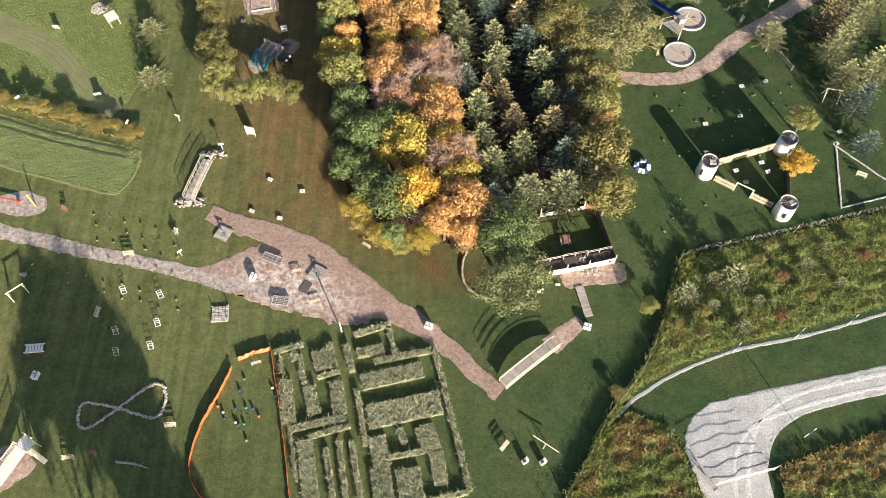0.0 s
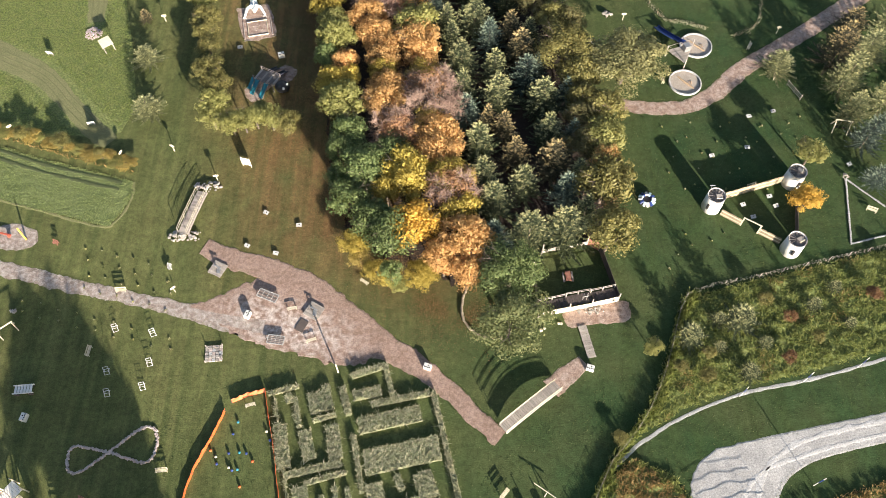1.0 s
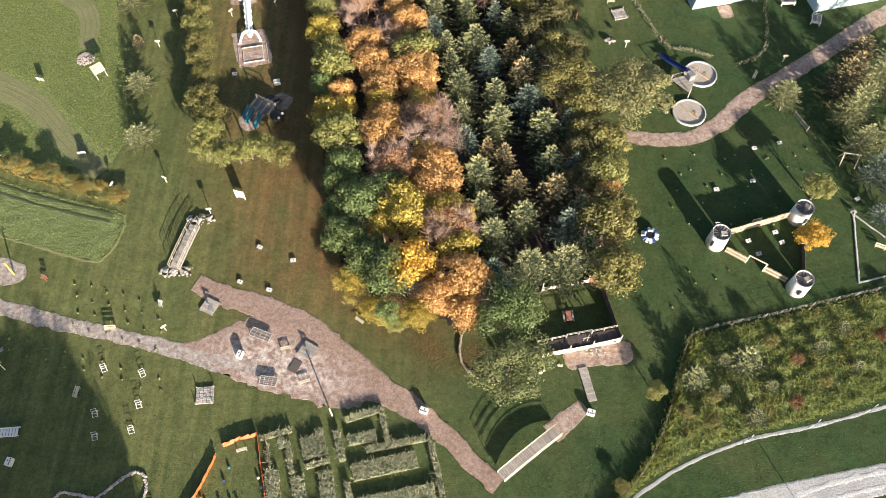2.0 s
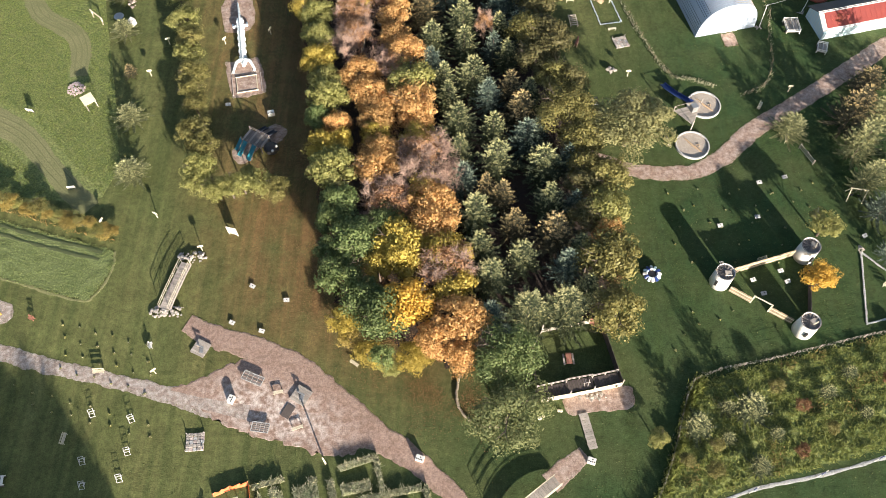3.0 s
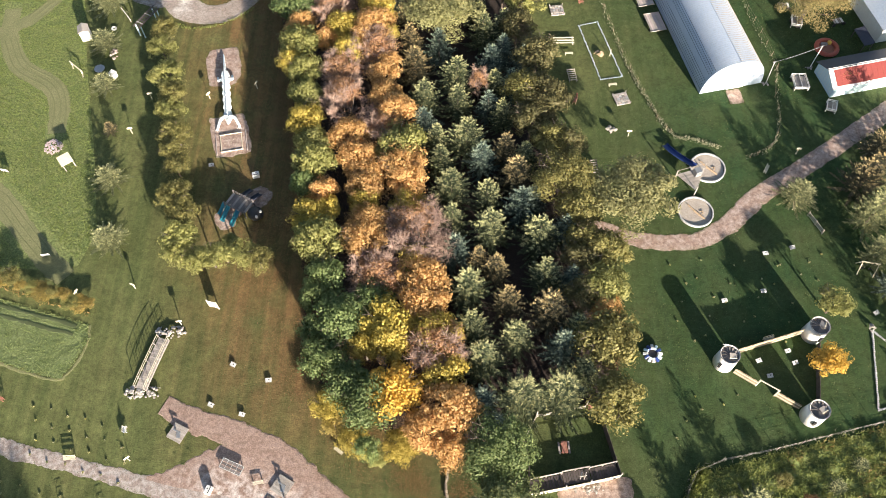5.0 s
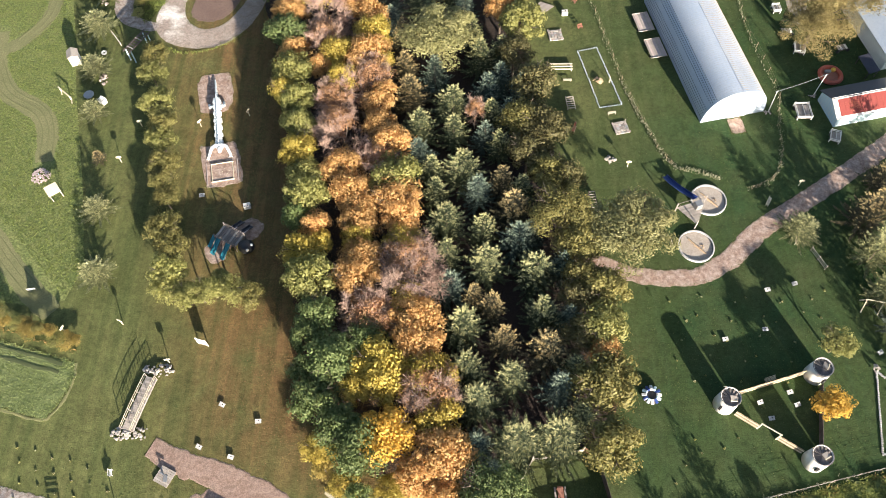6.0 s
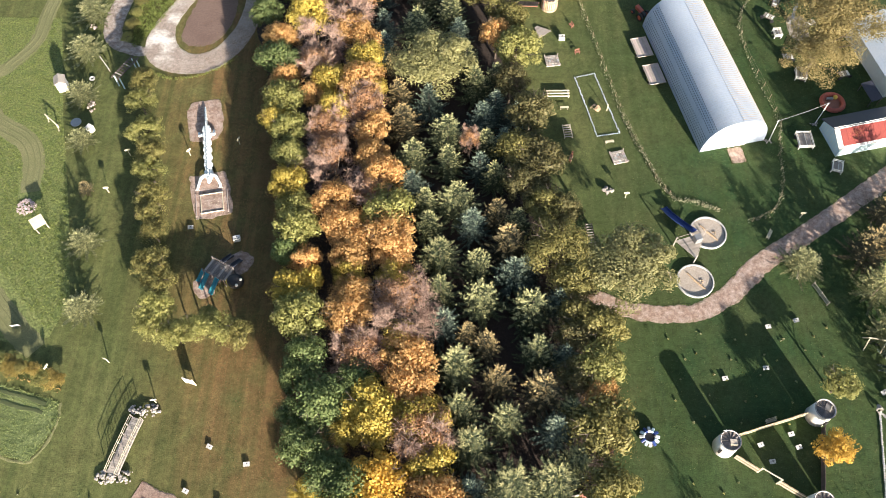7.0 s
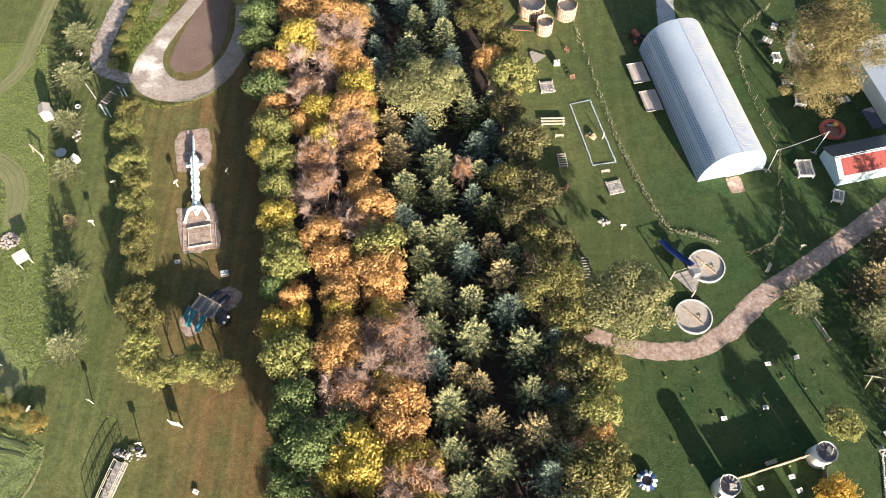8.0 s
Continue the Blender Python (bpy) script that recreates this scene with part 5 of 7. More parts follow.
a_frame(-53.1, 43.1, 40, 2.0, 1.5, CREAM_WOOD, "low cream timber frame on the lawn", "timber_frame")
a_frame(55.2, 74.0, -10, 2.0, 2.0, CREAM_WOOD, "cream timber swing frame on the eastern lawn", seats=2)
rubble("planter", -53.2, 45.6, 0.5, 0.5, 12, 0.4, STONE, "ring of grey stones round a planter", "planter")
lounge = thing("garden_cart", -49.1, 35.6, 5, "white slatted cart seat with wheels", "cart")
for i in range(6):
    piece("slat", lounge, pose(-0.9 + 0.36 * i, 0, 0.6 + 0.02 * i), (0.28, 0.9, 0.05), WHITE)
for s in (-1, 1):
    piece("side_rail", lounge, pose(0, s * 0.5, 0.65), (2.4, 0.08, 0.2), WHITE)
    for e in (-1, 1):
        bm = bmesh.new()
        rod(bm, (e * 0.8, s * 0.5, 0.28), (e * 0.8, s * 0.6, 0.28), 0.28, n=12)
        part("wheel", bm, DARK_WOOD, lounge)

slide = thing("climbing_ramp", -48.2, 21.9, 55, "white timber climbing ramp with railings", "play structure")
for i in range(16):
    piece("step_board", slide, pose(-2.6 + 0.28 * i, 0, 0.35 + 0.075 * i, 0, -15), (0.24, 1.5, 0.05), WHITE)
for s in (-1, 1):
    bm = bmesh.new()
    rod(bm, (-2.7, s * 0.8, 1.1), (1.7, s * 0.8, 2.2), 0.05, n=5)
    part("handrail", bm, CREAM_WOOD, slide)
    for i in range(16):
        piece("baluster", slide, pose(-2.6 + 0.28 * i, s * 0.8, 0.75 + 0.0725 * i), (0.05, 0.05, 0.9), CREAM_WOOD)
for i in range(5):
    piece("platform_board", slide, pose(1.9 + 0.26 * i, 0, 1.55), (0.24, 1.7, 0.05), WHITE)
for x, y in ((1.8, -0.8), (1.8, 0.8), (3.1, -0.8), (3.1, 0.8)):
    piece("post", slide, pose(x, y, 1.2), (0.12, 0.12, 2.4), CREAM_WOOD)
bm = bmesh.new()
box(bm, 2.2, -1.9, 0.95, 0.55, 2.3, 0.06, rx=32)
part("chute", bm, CREAM_WOOD, slide, "cream wooden chute")

# ---- orange netting and toy balls ----
def netting(points, label, high=0.5):
    ob = thing("net_fence", *points[0], 0, label, "fence")
    c = curve(points, 8)
    bm = bmesh.new()
    rng = random.Random(3)
    last = None
    x0, y0 = points[0]
    for x, y in c:
        top = high * (0.9 + 0.18 * rng.random())
        row = [bm.verts.new((x - x0 + wobble(x, y, 1.5, 0.12, k), y - y0 + 0.16 * k * rng.uniform(0.4, 1.2), z)) for k, z in enumerate((0.02, top * 0.5, top))]
        if last:
            for k in range(2):
                bm.faces.new((last[k], row[k], row[k + 1], last[k + 1]))
        last = row
    net = part("net", bm, ORANGE, ob, "sagging orange plastic net")
    net.modifiers.new("thick", "SOLIDIFY").thickness = 0.03
    for x, y in c[::8]:
        piece("stake", ob, pose(x - x0, y - y0, 0.32), (0.05, 0.05, 0.64), DARK_WOOD)


netting([(-24.6, 34.2), (-22.8, 35.0), (-20.9, 35.5)], "sagging orange safety net on stakes")
netting([(-20.9, 35.5), (-20.2, 32.5), (-19.3, 29.0), (-18.4, 24.8), (-17.5, 20.5), (-16.9, 17.0)], "long orange safety net beside the maze", 0.45)
netting([(-25.3, 33.2), (-26.3, 30.2), (-28.0, 26.0), (-28.6, 22.2), (-27.9, 19.6), (-26.2, 17.6)], "curved orange safety net on the lawn")
for i, (x, y) in enumerate(((-23.6, 31.9), (-24.0, 30.5), (-26.3, 28.6), (-25.6, 27.9), (-24.2, 28.3), (-23.0, 28.4), (-22.2, 28.3), (-21.4, 27.4), (-24.0, 26.7), (-23.6, 26.4), (-23.0, 26.5), (-25.4, 27.1), (-22.5, 24.6), (-20.2, 30.8), (-19.7, 29.8))):
    m = (TEAL, BLUE, ORANGE, CREAM_WOOD, BLUE)[i % 5]
    bm = bmesh.new()
    ball(bm, 0, 0, 0.165, 0.165, n=12)
    b = finish("ball", bm, m)
    b.matrix_basis = pose(x, y, 0)
    tagged(b, "%s toy ball lying on the grass" % ("teal", "dark blue", "orange", "cream", "dark blue")[i % 5], "ball", "toy balls")

# ---- games yard ----
def platform(x, y, rz, size, label, post=True):
    ob = thing("game_platform", x, y, rz, label, "game platform")
    for i in range(8):
        piece("deck_plank", ob, pose(-size / 2 + size * (i + 0.5) / 8, 0, 0.2), (size / 8 * 0.94, size, 0.05), WOOD, edge=0.008)
    for s in (-1, 1):
        piece("joist", ob, pose(0, s * size * 0.42, 0.09), (size, 0.1, 0.17), WOOD)
    if post:
        piece("post", ob, pose(0.1, 0.3, 0.46), (0.14, 0.14, 0.5), WOOD)
        piece("arm", ob, pose(0.1, 0.0, 0.68), (0.16, 1.0, 0.1), STEEL)
        piece("plate", ob, pose(-0.2, -0.25, 0.25, 0, 0, 30), (0.7, 0.45, 0.05), STEEL)
    return ob


platform(-28.7, 51.7, 65, 1.9, "square grey plank platform with a post")
platform(-16.0, 45.9, 60, 2.0, "square grey plank platform with a post beside the path")
mat = thing("mat", -17.4, 44.0, 62, "dark rubber mat on the gravel", "mat")
bm = bmesh.new()
box(bm, 0, 0, 0.08, 1.6, 1.1, 0.04, bevel=0.01)
part("sheet", bm, DARK_WOOD, mat)


def slat_table(x, y, rz, length, width, count, label):
    ob = thing("game_table", x, y, rz, label, "table")
    ob.scale = (1, 1, 0.55)
    for i in range(count):
        piece("slat", ob, pose(0, -width / 2 + width * (i + 0.5) / count, 0.7), (length, width / count * 0.72, 0.05), SHINGLE)
    for e in (-1, 1):
        piece("side_rail", ob, pose(0, e * width / 2, 0.71), (length, 0.07, 0.12), WHITE_LINE)
        piece("end_rail", ob, pose(e * length / 2, 0, 0.70), (0.08, width, 0.14), WHITE_LINE)
        for s in (-1, 1):
            piece("leg", ob, pose(e * length * 0.45, s * width * 0.42, 0.33), (0.08, 0.08, 0.66), WOOD)
    for k in (-0.25, 0.0, 0.25):
        piece("divider", ob, pose(k * length, 0, 0.74), (0.05, width, 0.06), WHITE_LINE)
    return ob


slat_table(-21.9, 47.9, -22, 2.6, 1.1, 3, "long grey slatted trough table on the gravel")
slat_table(-20.3, 42.0, -8, 2.0, 1.1, 5, "grey slatted game table beside the gravel")
cross = thing("stone_puzzle", -27.6, 40.3, 5, "square of grey stone slabs laid as a puzzle", "stone pattern")
for i in range(5):
    for j in range(5):
        piece("slab", cross, pose(-0.84 + 0.42 * i, -0.84 + 0.42 * j, 0.08 + 0.02 * ((i * 3 + j * 2) % 3), 0, 0, (i * 7 + j * 5) % 9 - 4), (0.38, 0.38, 0.14), (STONE, WHITE_LINE, PINK_STONE)[(i * 2 + j * 3 + i * j) % 3], edge=0.02)
for s in (-1, 1):
    for e in (-1, 1):
        piece("corner_post", cross, pose(s * 1.0, e * 1.0, 0.25), (0.08, 0.08, 0.5), STONE)
mast = thing("sign_post", -12.5, 38.0, 0, "tall pale timber post beside the maze", "post")
bm = bmesh.new()
rod(bm, (0, 0, 0), (0, 0, 2.7), 0.10, 0.08, 8)
part("pole", bm, CREAM_WOOD, mast)
seat3 = bench(-16.0, 42.0, 20, CREAM_WOOD, 1.5, False, "low cream bench on the gravel")

board = thing("notice_board", -26.9, 67.5, -15, "tall white notice board on two posts", "sign")
bm = bmesh.new()
box(bm, 0, 0, 1.25, 1.3, 0.06, 1.5, bevel=0.01)
part("panel", bm, WHITE, board)
for e in (-1, 1):
    piece("post", board, pose(e * 0.6, 0.08, 1.0), (0.1, 0.1, 2.0), CREAM_WOOD)
for k in range(4):
    piece("text_bar", board, pose(0, -0.034, 1.75 - 0.28 * k), (0.9 - 0.15 * (k % 2), 0.008, 0.09), DARK_WOOD)


def small_sign(x, y, rz, label="small cream arrow sign on a post"):
    ob = thing("sign", x, y, rz, label, "sign", "small signs")
    piece("post", ob, pose(0, 0, 0.75), (0.08, 0.08, 1.5), CREAM_WOOD)
    piece("panel", ob, pose(0.0, -0.05, 1.3), (0.7, 0.04, 0.35), CREAM_WOOD)


for x, y, rz in ((-37.3, 70.1, -20), (-33.6, 48.5, 40), (-30.6, 65.2, 10), (-42.6, 94.3, 10), (-32.6, 100.6, 50), (-26.0, 102.6, 70), (-44.2, 69.0, 70), (-60.6, 73.4, 40), (50.0, 92.0, 0), (47.4, 86.0, 100), (-41.0, 100.5, 20)):
    small_sign(x, y, rz)
sign_w = thing("sign", -58.6, 87.4, -10, "low white sign board in the mown path", "sign", "small signs")
piece("panel", sign_w, pose(0, 0, 0.7, 12), (1.0, 0.05, 0.7), WHITE)
for e in (-1, 1):
    piece("leg", sign_w, pose(e * 0.4, 0.1, 0.4), (0.06, 0.06, 0.8), WOOD)
copy_thing(sign_w, pose(-49.6, 74.4, 0, 0, 0, 10))


def seedling(x, y, k):
    ob = thing("seedling", x, y, k * 47 % 360, "small staked seedling in the lawn", "seedling", "staked seedlings")
    if ("seed", k % 3) not in PIECE:
        rng = np.random.default_rng(70 + k % 3)
        c = rng.normal(0, 0.08, (26, 3)) * (1, 1, 0.5) + np.array((0, 0, 0.11))
        u = unit(rng.normal(0, 1, (26, 3))) * 0.07
        PIECE[("seed", k % 3)] = leaf_mesh("leaves", c, u, unit(np.cross(u, rng.normal(0, 1, (26, 3)))) * 0.06, FOLIAGE[("lime", "sage", "pale")[k % 3]])
    q = new("leaf_tuft", PIECE[("seed", k % 3)])
    q.parent = ob
    piece("stake", ob, pose(0.06, 0, 0.12, 0, 4), (0.035, 0.035, 0.26), CREAM_WOOD)


k = 0
for row in range(4):
    for i in range(6):
        seedling(-46.2 + 2.15 * i + 0.35 * row + 0.3 * ((i * 3 + row) % 3), 54.6 - 1.95 * row - 0.55 * i + 0.3 * ((i + row) % 2), k)
        k += 1
for row in range(2):
    for i in range(9):
        seedling(-52.5 + 2.4 * i + 0.4 * row, 47.2 - 0.62 * i - 1.7 * row + 0.3 * ((i + row) % 2), k)
        k += 1
for row in range(5):
    for i in range(5):
        seedling(30.5 + 3.2 * i + 0.9 * ((row * 2 + i) % 3), 74.4 - 2.6 * row + 0.7 * (i % 2), k)
        k += 1
for x, y in ((30.0, 54.0), (32.0, 55.4), (34.6, 56.0), (36.4, 57.2), (28.6, 52.0), (31.4, 57.0), (47.0, 73.2), (48.4, 75.0), (50.2, 76.2), (49.0, 72.4), (44.6, 74.6)):
    seedling(x, y, k)
    k += 1

# ---- tipped frame and boxes by the maze ----
trestle = thing("see_saw", 11.4, 24.0, -35, "pale timber see-saw beam on a stand", "play structure")
bm = bmesh.new()
rod(bm, (-1.7, 0, 0.85), (1.7, 0, 0.95), 0.06, n=6)
part("beam", bm, CREAM_WOOD, trestle)
for s in (-1, 1):
    bm = bmesh.new()
    rod(bm, (0, s * 0.4, 0), (0, 0, 0.95), 0.06, n=6)
    part("leg", bm, WOOD, trestle)
for x, y in ((9.0, 22.2), (11.0, 22.1)):
    ob = thing("crate_seat", x, y, 30, "small white crate seat with a dark lid", "seat", "crate seats")
    bm = bmesh.new()
    box(bm, 0, 0, 0.3, 0.7, 0.5, 0.6, bevel=0.02)
    part("body", bm, WHITE, ob)
    piece("lid", ob, pose(-0.1, 0, 0.62), (0.4, 0.35, 0.04), DARK_WOOD)
    piece("backrest", ob, pose(0.33, 0, 0.7), (0.06, 0.5, 0.6), WHITE)

# ---- castle of three white towers ----
def tower(x, y, rz, label, hatch=True):
    ob = thing("tower", x, y, rz, label, "tower", "castle towers")
    ob.scale = (0.82, 0.82, 1.0)
    bm = bmesh.new()
    bmesh.ops.create_cone(bm, cap_ends=False, segments=40, radius1=1.55, radius2=1.42, depth=2.9, matrix=pose(0, 0, 1.45))
    for f in bm.faces:
        f.smooth = True
    wall = part("wall", bm, WHITE, ob, "white rendered round wall")
    wall.modifiers.new("thick", "SOLIDIFY").thickness = 0.10
    for i in range(12):
        bm = bmesh.new()
        a0, a1 = 2 * math.pi * i / 12, 2 * math.pi * (i + 1) / 12
        rim, tip = 1.36, 0.10
        vs = [bm.verts.new(p) for p in ((rim * math.cos(a0), rim * math.sin(a0), 2.62), (rim * math.cos(a1), rim * math.sin(a1), 2.84), (tip * math.cos(a1), tip * math.sin(a1), 2.84), (tip * math.cos(a0), tip * math.sin(a0), 2.84))]
        low = [bm.verts.new((v.co.x, v.co.y, v.co.z - 0.06)) for v in vs]
        bm.faces.new(vs)
        bm.faces.new(low[::-1])
        for k in range(4):
            bm.faces.new((vs[k], low[k], low[(k + 1) % 4], vs[(k + 1) % 4]))
        part("roof_panel", bm, SHINGLE, ob)
    bm = bmesh.new()
    tube(bm, [(1.42 * math.cos(2 * math.pi * i / 36), 1.42 * math.sin(2 * math.pi * i / 36), 2.9) for i in range(36)], 0.05, 5, True)
    part("rim", bm, SHINGLE, ob)
    if hatch:
        bm = bmesh.new()
        box(bm, 0.35, -0.2, 2.90, 1.0, 0.75, 0.06, ry=8, bevel=0.01)
        part("hatch", bm, WOOD, ob, "grey wooden roof hatch")
        bm = bmesh.new()
        box(bm, 0.35, -0.62, 2.90, 1.0, 0.12, 0.12)
        part("hatch_frame", bm, CREAM_WOOD, ob)
    bm = bmesh.new()
    box(bm, -1.1, -1.0, 1.5, 0.5, 0.35, 0.9, rz=45)
    part("opening", bm, BLACK, ob, "dark doorway")
    return ob


t1 = tower(35.3, 61.2, 0, "round white tower with a grey shingled roof and hatch")
bm = bmesh.new()
rod(bm, (-0.9, 0.9, 2.7), (-0.95, 1.0, 4.1), 0.04, n=5)
rod(bm, (-1.3, 1.0, 3.9), (-0.5, 0.95, 3.95), 0.03, n=5)
part("flagstaff", bm, STEEL, t1)
tower(46.6, 65.0, 60, "round white tower with a dark window and shingled roof")
tower(44.4, 54.7, 30, "round white tower with an open roof hatch")


def palisade_wall(points, height, material, label, board=0.30):
    ob = thing("castle_fence", *points[0], 0, label, "fence")
    for a, b in zip(points[:-1], points[1:]):
        boards(ob, (a[0] - points[0][0], a[1] - points[0][1]), (b[0] - points[0][0], b[1] - points[0][1]), height, material, board, 0.05, 0.04)
        for z in (height * 0.3, height * 0.8):
            d = Vector((b[0] - a[0], b[1] - a[1]))
            turn = math.degrees(math.atan2(d.y, d.x))
            mx, my = (a[0] + b[0]) / 2 - points[0][0], (a[1] + b[1]) / 2 - points[0][1]
            piece("cross_rail", ob, pose(mx + math.sin(radians(turn)) * 0.06, my - math.cos(radians(turn)) * 0.06, z, 0, 0, turn), (d.length, 0.05, 0.1), CREAM_WOOD)
    return ob


palisade_wall([(36.5, 62.2), (45.2, 65.0)], 1.7, TAN_BOARD, "tan board fence between the towers")
palisade_wall([(36.3, 60.0), (38.7, 58.4)], 1.3, TAN_BOARD, "tan board fence beside the castle gate")
palisade_wall([(40.7, 57.2), (43.2, 55.6)], 1.3, TAN_BOARD, "tan board fence beside the white tower")
palisade_wall([(45.4, 56.0), (47.0, 63.6)], 1.2, DARK_WOOD, "dark board fence behind the castle", 0.32)
gate = thing("castle_gate", 39.7, 57.8, -32, "open timber gateway between the fences", "gate")
for e in (-1, 1):
    piece("post", gate, pose(e * 1.15, 0, 0.95), (0.16, 0.16, 1.9), CREAM_WOOD, edge=0.01)
piece("lintel", gate, pose(0, 0, 1.85), (2.5, 0.12, 0.16), CREAM_WOOD, edge=0.01)

# ---- ring of painted segments ----
wheel = thing("roundabout", 26.9, 62.1, 0, "round playground ring of blue and white segments", "roundabout")
for i in range(12):
    bm = bmesh.new()
    a = 2 * math.pi * i / 12
    box(bm, 0.86 * math.cos(a), 0.86 * math.sin(a), 0.42, 0.62, 0.34, 0.34, rz=math.degrees(a), ry=18, bevel=0.05)
    part("segment", bm, (WHITE, BLUE, PALE_BLUE)[i % 3], wheel)
bm = bmesh.new()
rod(bm, (0, 0, 0), (0, 0, 0.35), 1.0, 0.9, 24)
part("drum", bm, DARK_WOOD, wheel)

# ---- sand pits with the triangular deck ----
for x, y, r in ((34.85, 82.3, 2.25), (37.45, 89.4, 2.3)):
    pit = thing("sand_pit", x, y, 0, "round sand pit with a pale stone rim", "sand pit", "round sand pits")
    bm = bmesh.new()
    rod(bm, (0, 0, 0.0), (0, 0, 0.14), r - 0.1, r - 0.15, 40)
    part("sand", bm, SAND, pit)
    for i in range(24):
        a = 2 * math.pi * i / 24
        piece("kerb", pit, pose(r * math.cos(a), r * math.sin(a), 0.17, 0, 0, math.degrees(a)), (0.20, r * 0.262, 0.34), WHITE_LINE, edge=0.03)
    for k in range(3):
        bm = bmesh.new()
        rod(bm, (-0.9 + 0.35 * k, 1.1 - 0.5 * k, 0.2), (0.5 + 0.3 * k, -0.5 - 0.3 * k, 0.22), 0.09, n=6)
        part("log", bm, TAN_WOOD, pit)
    for k in range(6):
        stone(pit, 0.4 + 0.25 * (k % 3), -0.5 + 0.3 * (k // 2), 0.2, 0.25, TAN_WOOD, random.Random(k))
deck = thing("play_deck", 35.0, 86.6, 0, "triangular grey deck with railings above the sand", "play structure")
corners = [Vector((-2.3, 0.9, 1.2)), Vector((1.7, 2.3, 1.2)), Vector((0.0, -1.6, 1.2))]
for i in range(13):
    f = (i + 0.5) / 13
    a = corners[0].lerp(corners[2], f)
    b = corners[1].lerp(corners[2], f)
    d = b - a
    piece("deck_plank", deck, pose((a.x + b.x) / 2, (a.y + b.y) / 2, 1.2, 0, 0, math.degrees(math.atan2(d.y, d.x))), (round(d.length, 1), 0.25, 0.05), WOOD)
for i in range(3):
    a, b = corners[i], corners[(i + 1) % 3]
    bm = bmesh.new()
    rod(bm, a + Vector((0, 0, 0.9)), b + Vector((0, 0, 0.9)), 0.03, n=5)
    part("handrail", bm, WOOD, deck)
    piece("post", deck, pose(a.x, a.y, 1.08), (0.13, 0.13, 2.16), WOOD)
bm = bmesh.new()
box(bm, 0.4, 1.0, 1.75, 0.9, 0.9, 1.0, rz=20, bevel=0.03)
part("turret", bm, STEEL, deck, "grey metal turret")
bm = bmesh.new()
last = None
for i in range(12):  # the curved chute
    f = i / 11
    p = Vector((0.2 - 2.6 * f - 0.7 * math.sin(f * 2), 2.2 + 4.2 * f, 1.35 - 1.05 * f))
    row = [bm.verts.new(p + Vector((dx, dx * 0.5, dz))) for dx, dz in ((-0.38, 0.3), (-0.32, 0.0), (0.32, 0.0), (0.38, 0.3))]
    if last:
        for k in range(3):
            bm.faces.new((last[k], row[k], row[k + 1], last[k + 1]))
    last = row
chute = part("chute", bm, BLUE, deck, "dark blue curved slide")
chute.modifiers.new("thick", "SOLIDIFY").thickness = 0.05
ladder = thing("ladder_frame", 21.9, 88.6, 95, "dark timber climbing ladder beside the wood", "play structure")
for s in (-1, 1):
    piece("rail", ladder, pose(0, s * 0.4, 0.8, 0, 0), (3.2, 0.1, 0.12), DARK_WOOD)
    for e in (-1, 1):
        piece("leg", ladder, pose(e * 1.4, s * 0.4, 0.4), (0.1, 0.1, 0.8), DARK_WOOD)
for i in range(8):
    piece("rung", ladder, pose(-1.4 + 0.4 * i, 0, 0.86), (0.10, 0.8, 0.06), WOOD)

# ---- skeleton sculpture, its digging pit and the beetle climbing frame ----
bm = bmesh.new()
spine = curve([(-31.78, 108.6), (-31.2, 106.2), (-30.71, 104.0), (-30.07, 100.6), (-29.39, 97.0)], 6)
for i, (x, y) in enumerate(spine):
    f = i / (len(spine) - 1)
    w = 0.12 + 0.3 * f if f < 0.38 else 0.58
    box(bm, x + 30, y - 103, 0.25 + 0.45 * max(0, math.sin(math.pi * f)), w * 2 * (1.0 if i % 2 else 0.8), 0.56 if f > 0.35 else 0.6, 0.3 + w * 0.6, rz=11, bevel=0.07)
    if f > 0.3:
        box(bm, x + 30, y - 103, 0.85 + 0.25 * math.sin(math.pi * f), 0.16, 0.30, 0.3, rz=11)
for side, foot in ((-1, (-2.0, 1.35)), (1, (0.05, 1.85))):
    hip = (-0.75 + side * 0.2, 0.95, 0.6)
    knee = (-0.72 + side * 0.95, 0.75 + side * 0.2, 0.5)
    rod(bm, hip, knee, 0.25, 0.22, 8)
    rod(bm, knee, (*foot, 0.2), 0.22, 0.18, 8)
for side, elbow, wrist in ((-1, (-0.35, -6.5), (-0.66, -7.85)), (1, (1.62, -6.1), (2.4, -7.35))):
    rod(bm, (0.6 + side * 0.25, -5.95, 0.7), (*elbow, 0.6), 0.26, 0.23, 8)
    rod(bm, (*elbow, 0.6), (*wrist, 0.2), 0.23, 0.19, 8)
    for t in (-0.35, 0.0, 0.35):
        rod(bm, (*wrist, 0.2), (wrist[0] + t, wrist[1] - 0.45, 0.08), 0.09, 0.04, 5)
ball(bm, 0.82, -6.6, 0.55, 0.34, 0.75, 0.32, 10)
statue = finish("statue", bm, BONE)
statue.matrix_basis = pose(-30, 103, 0)
melt = statue.modifiers.new("melt", "REMESH")
melt.mode, melt.voxel_size = "VOXEL", 0.06
tagged(statue, "long white reptile skeleton sculpture lying on the grass", "statue")
pit = thing("digging_pit", -28.4, 92.9, 12, "square digging pit framed in pale timber", "sand pit")
bm = bmesh.new()
box(bm, 0, 0, 0.06, 2.9, 2.9, 0.1)
part("sand", bm, MULCH, pit)
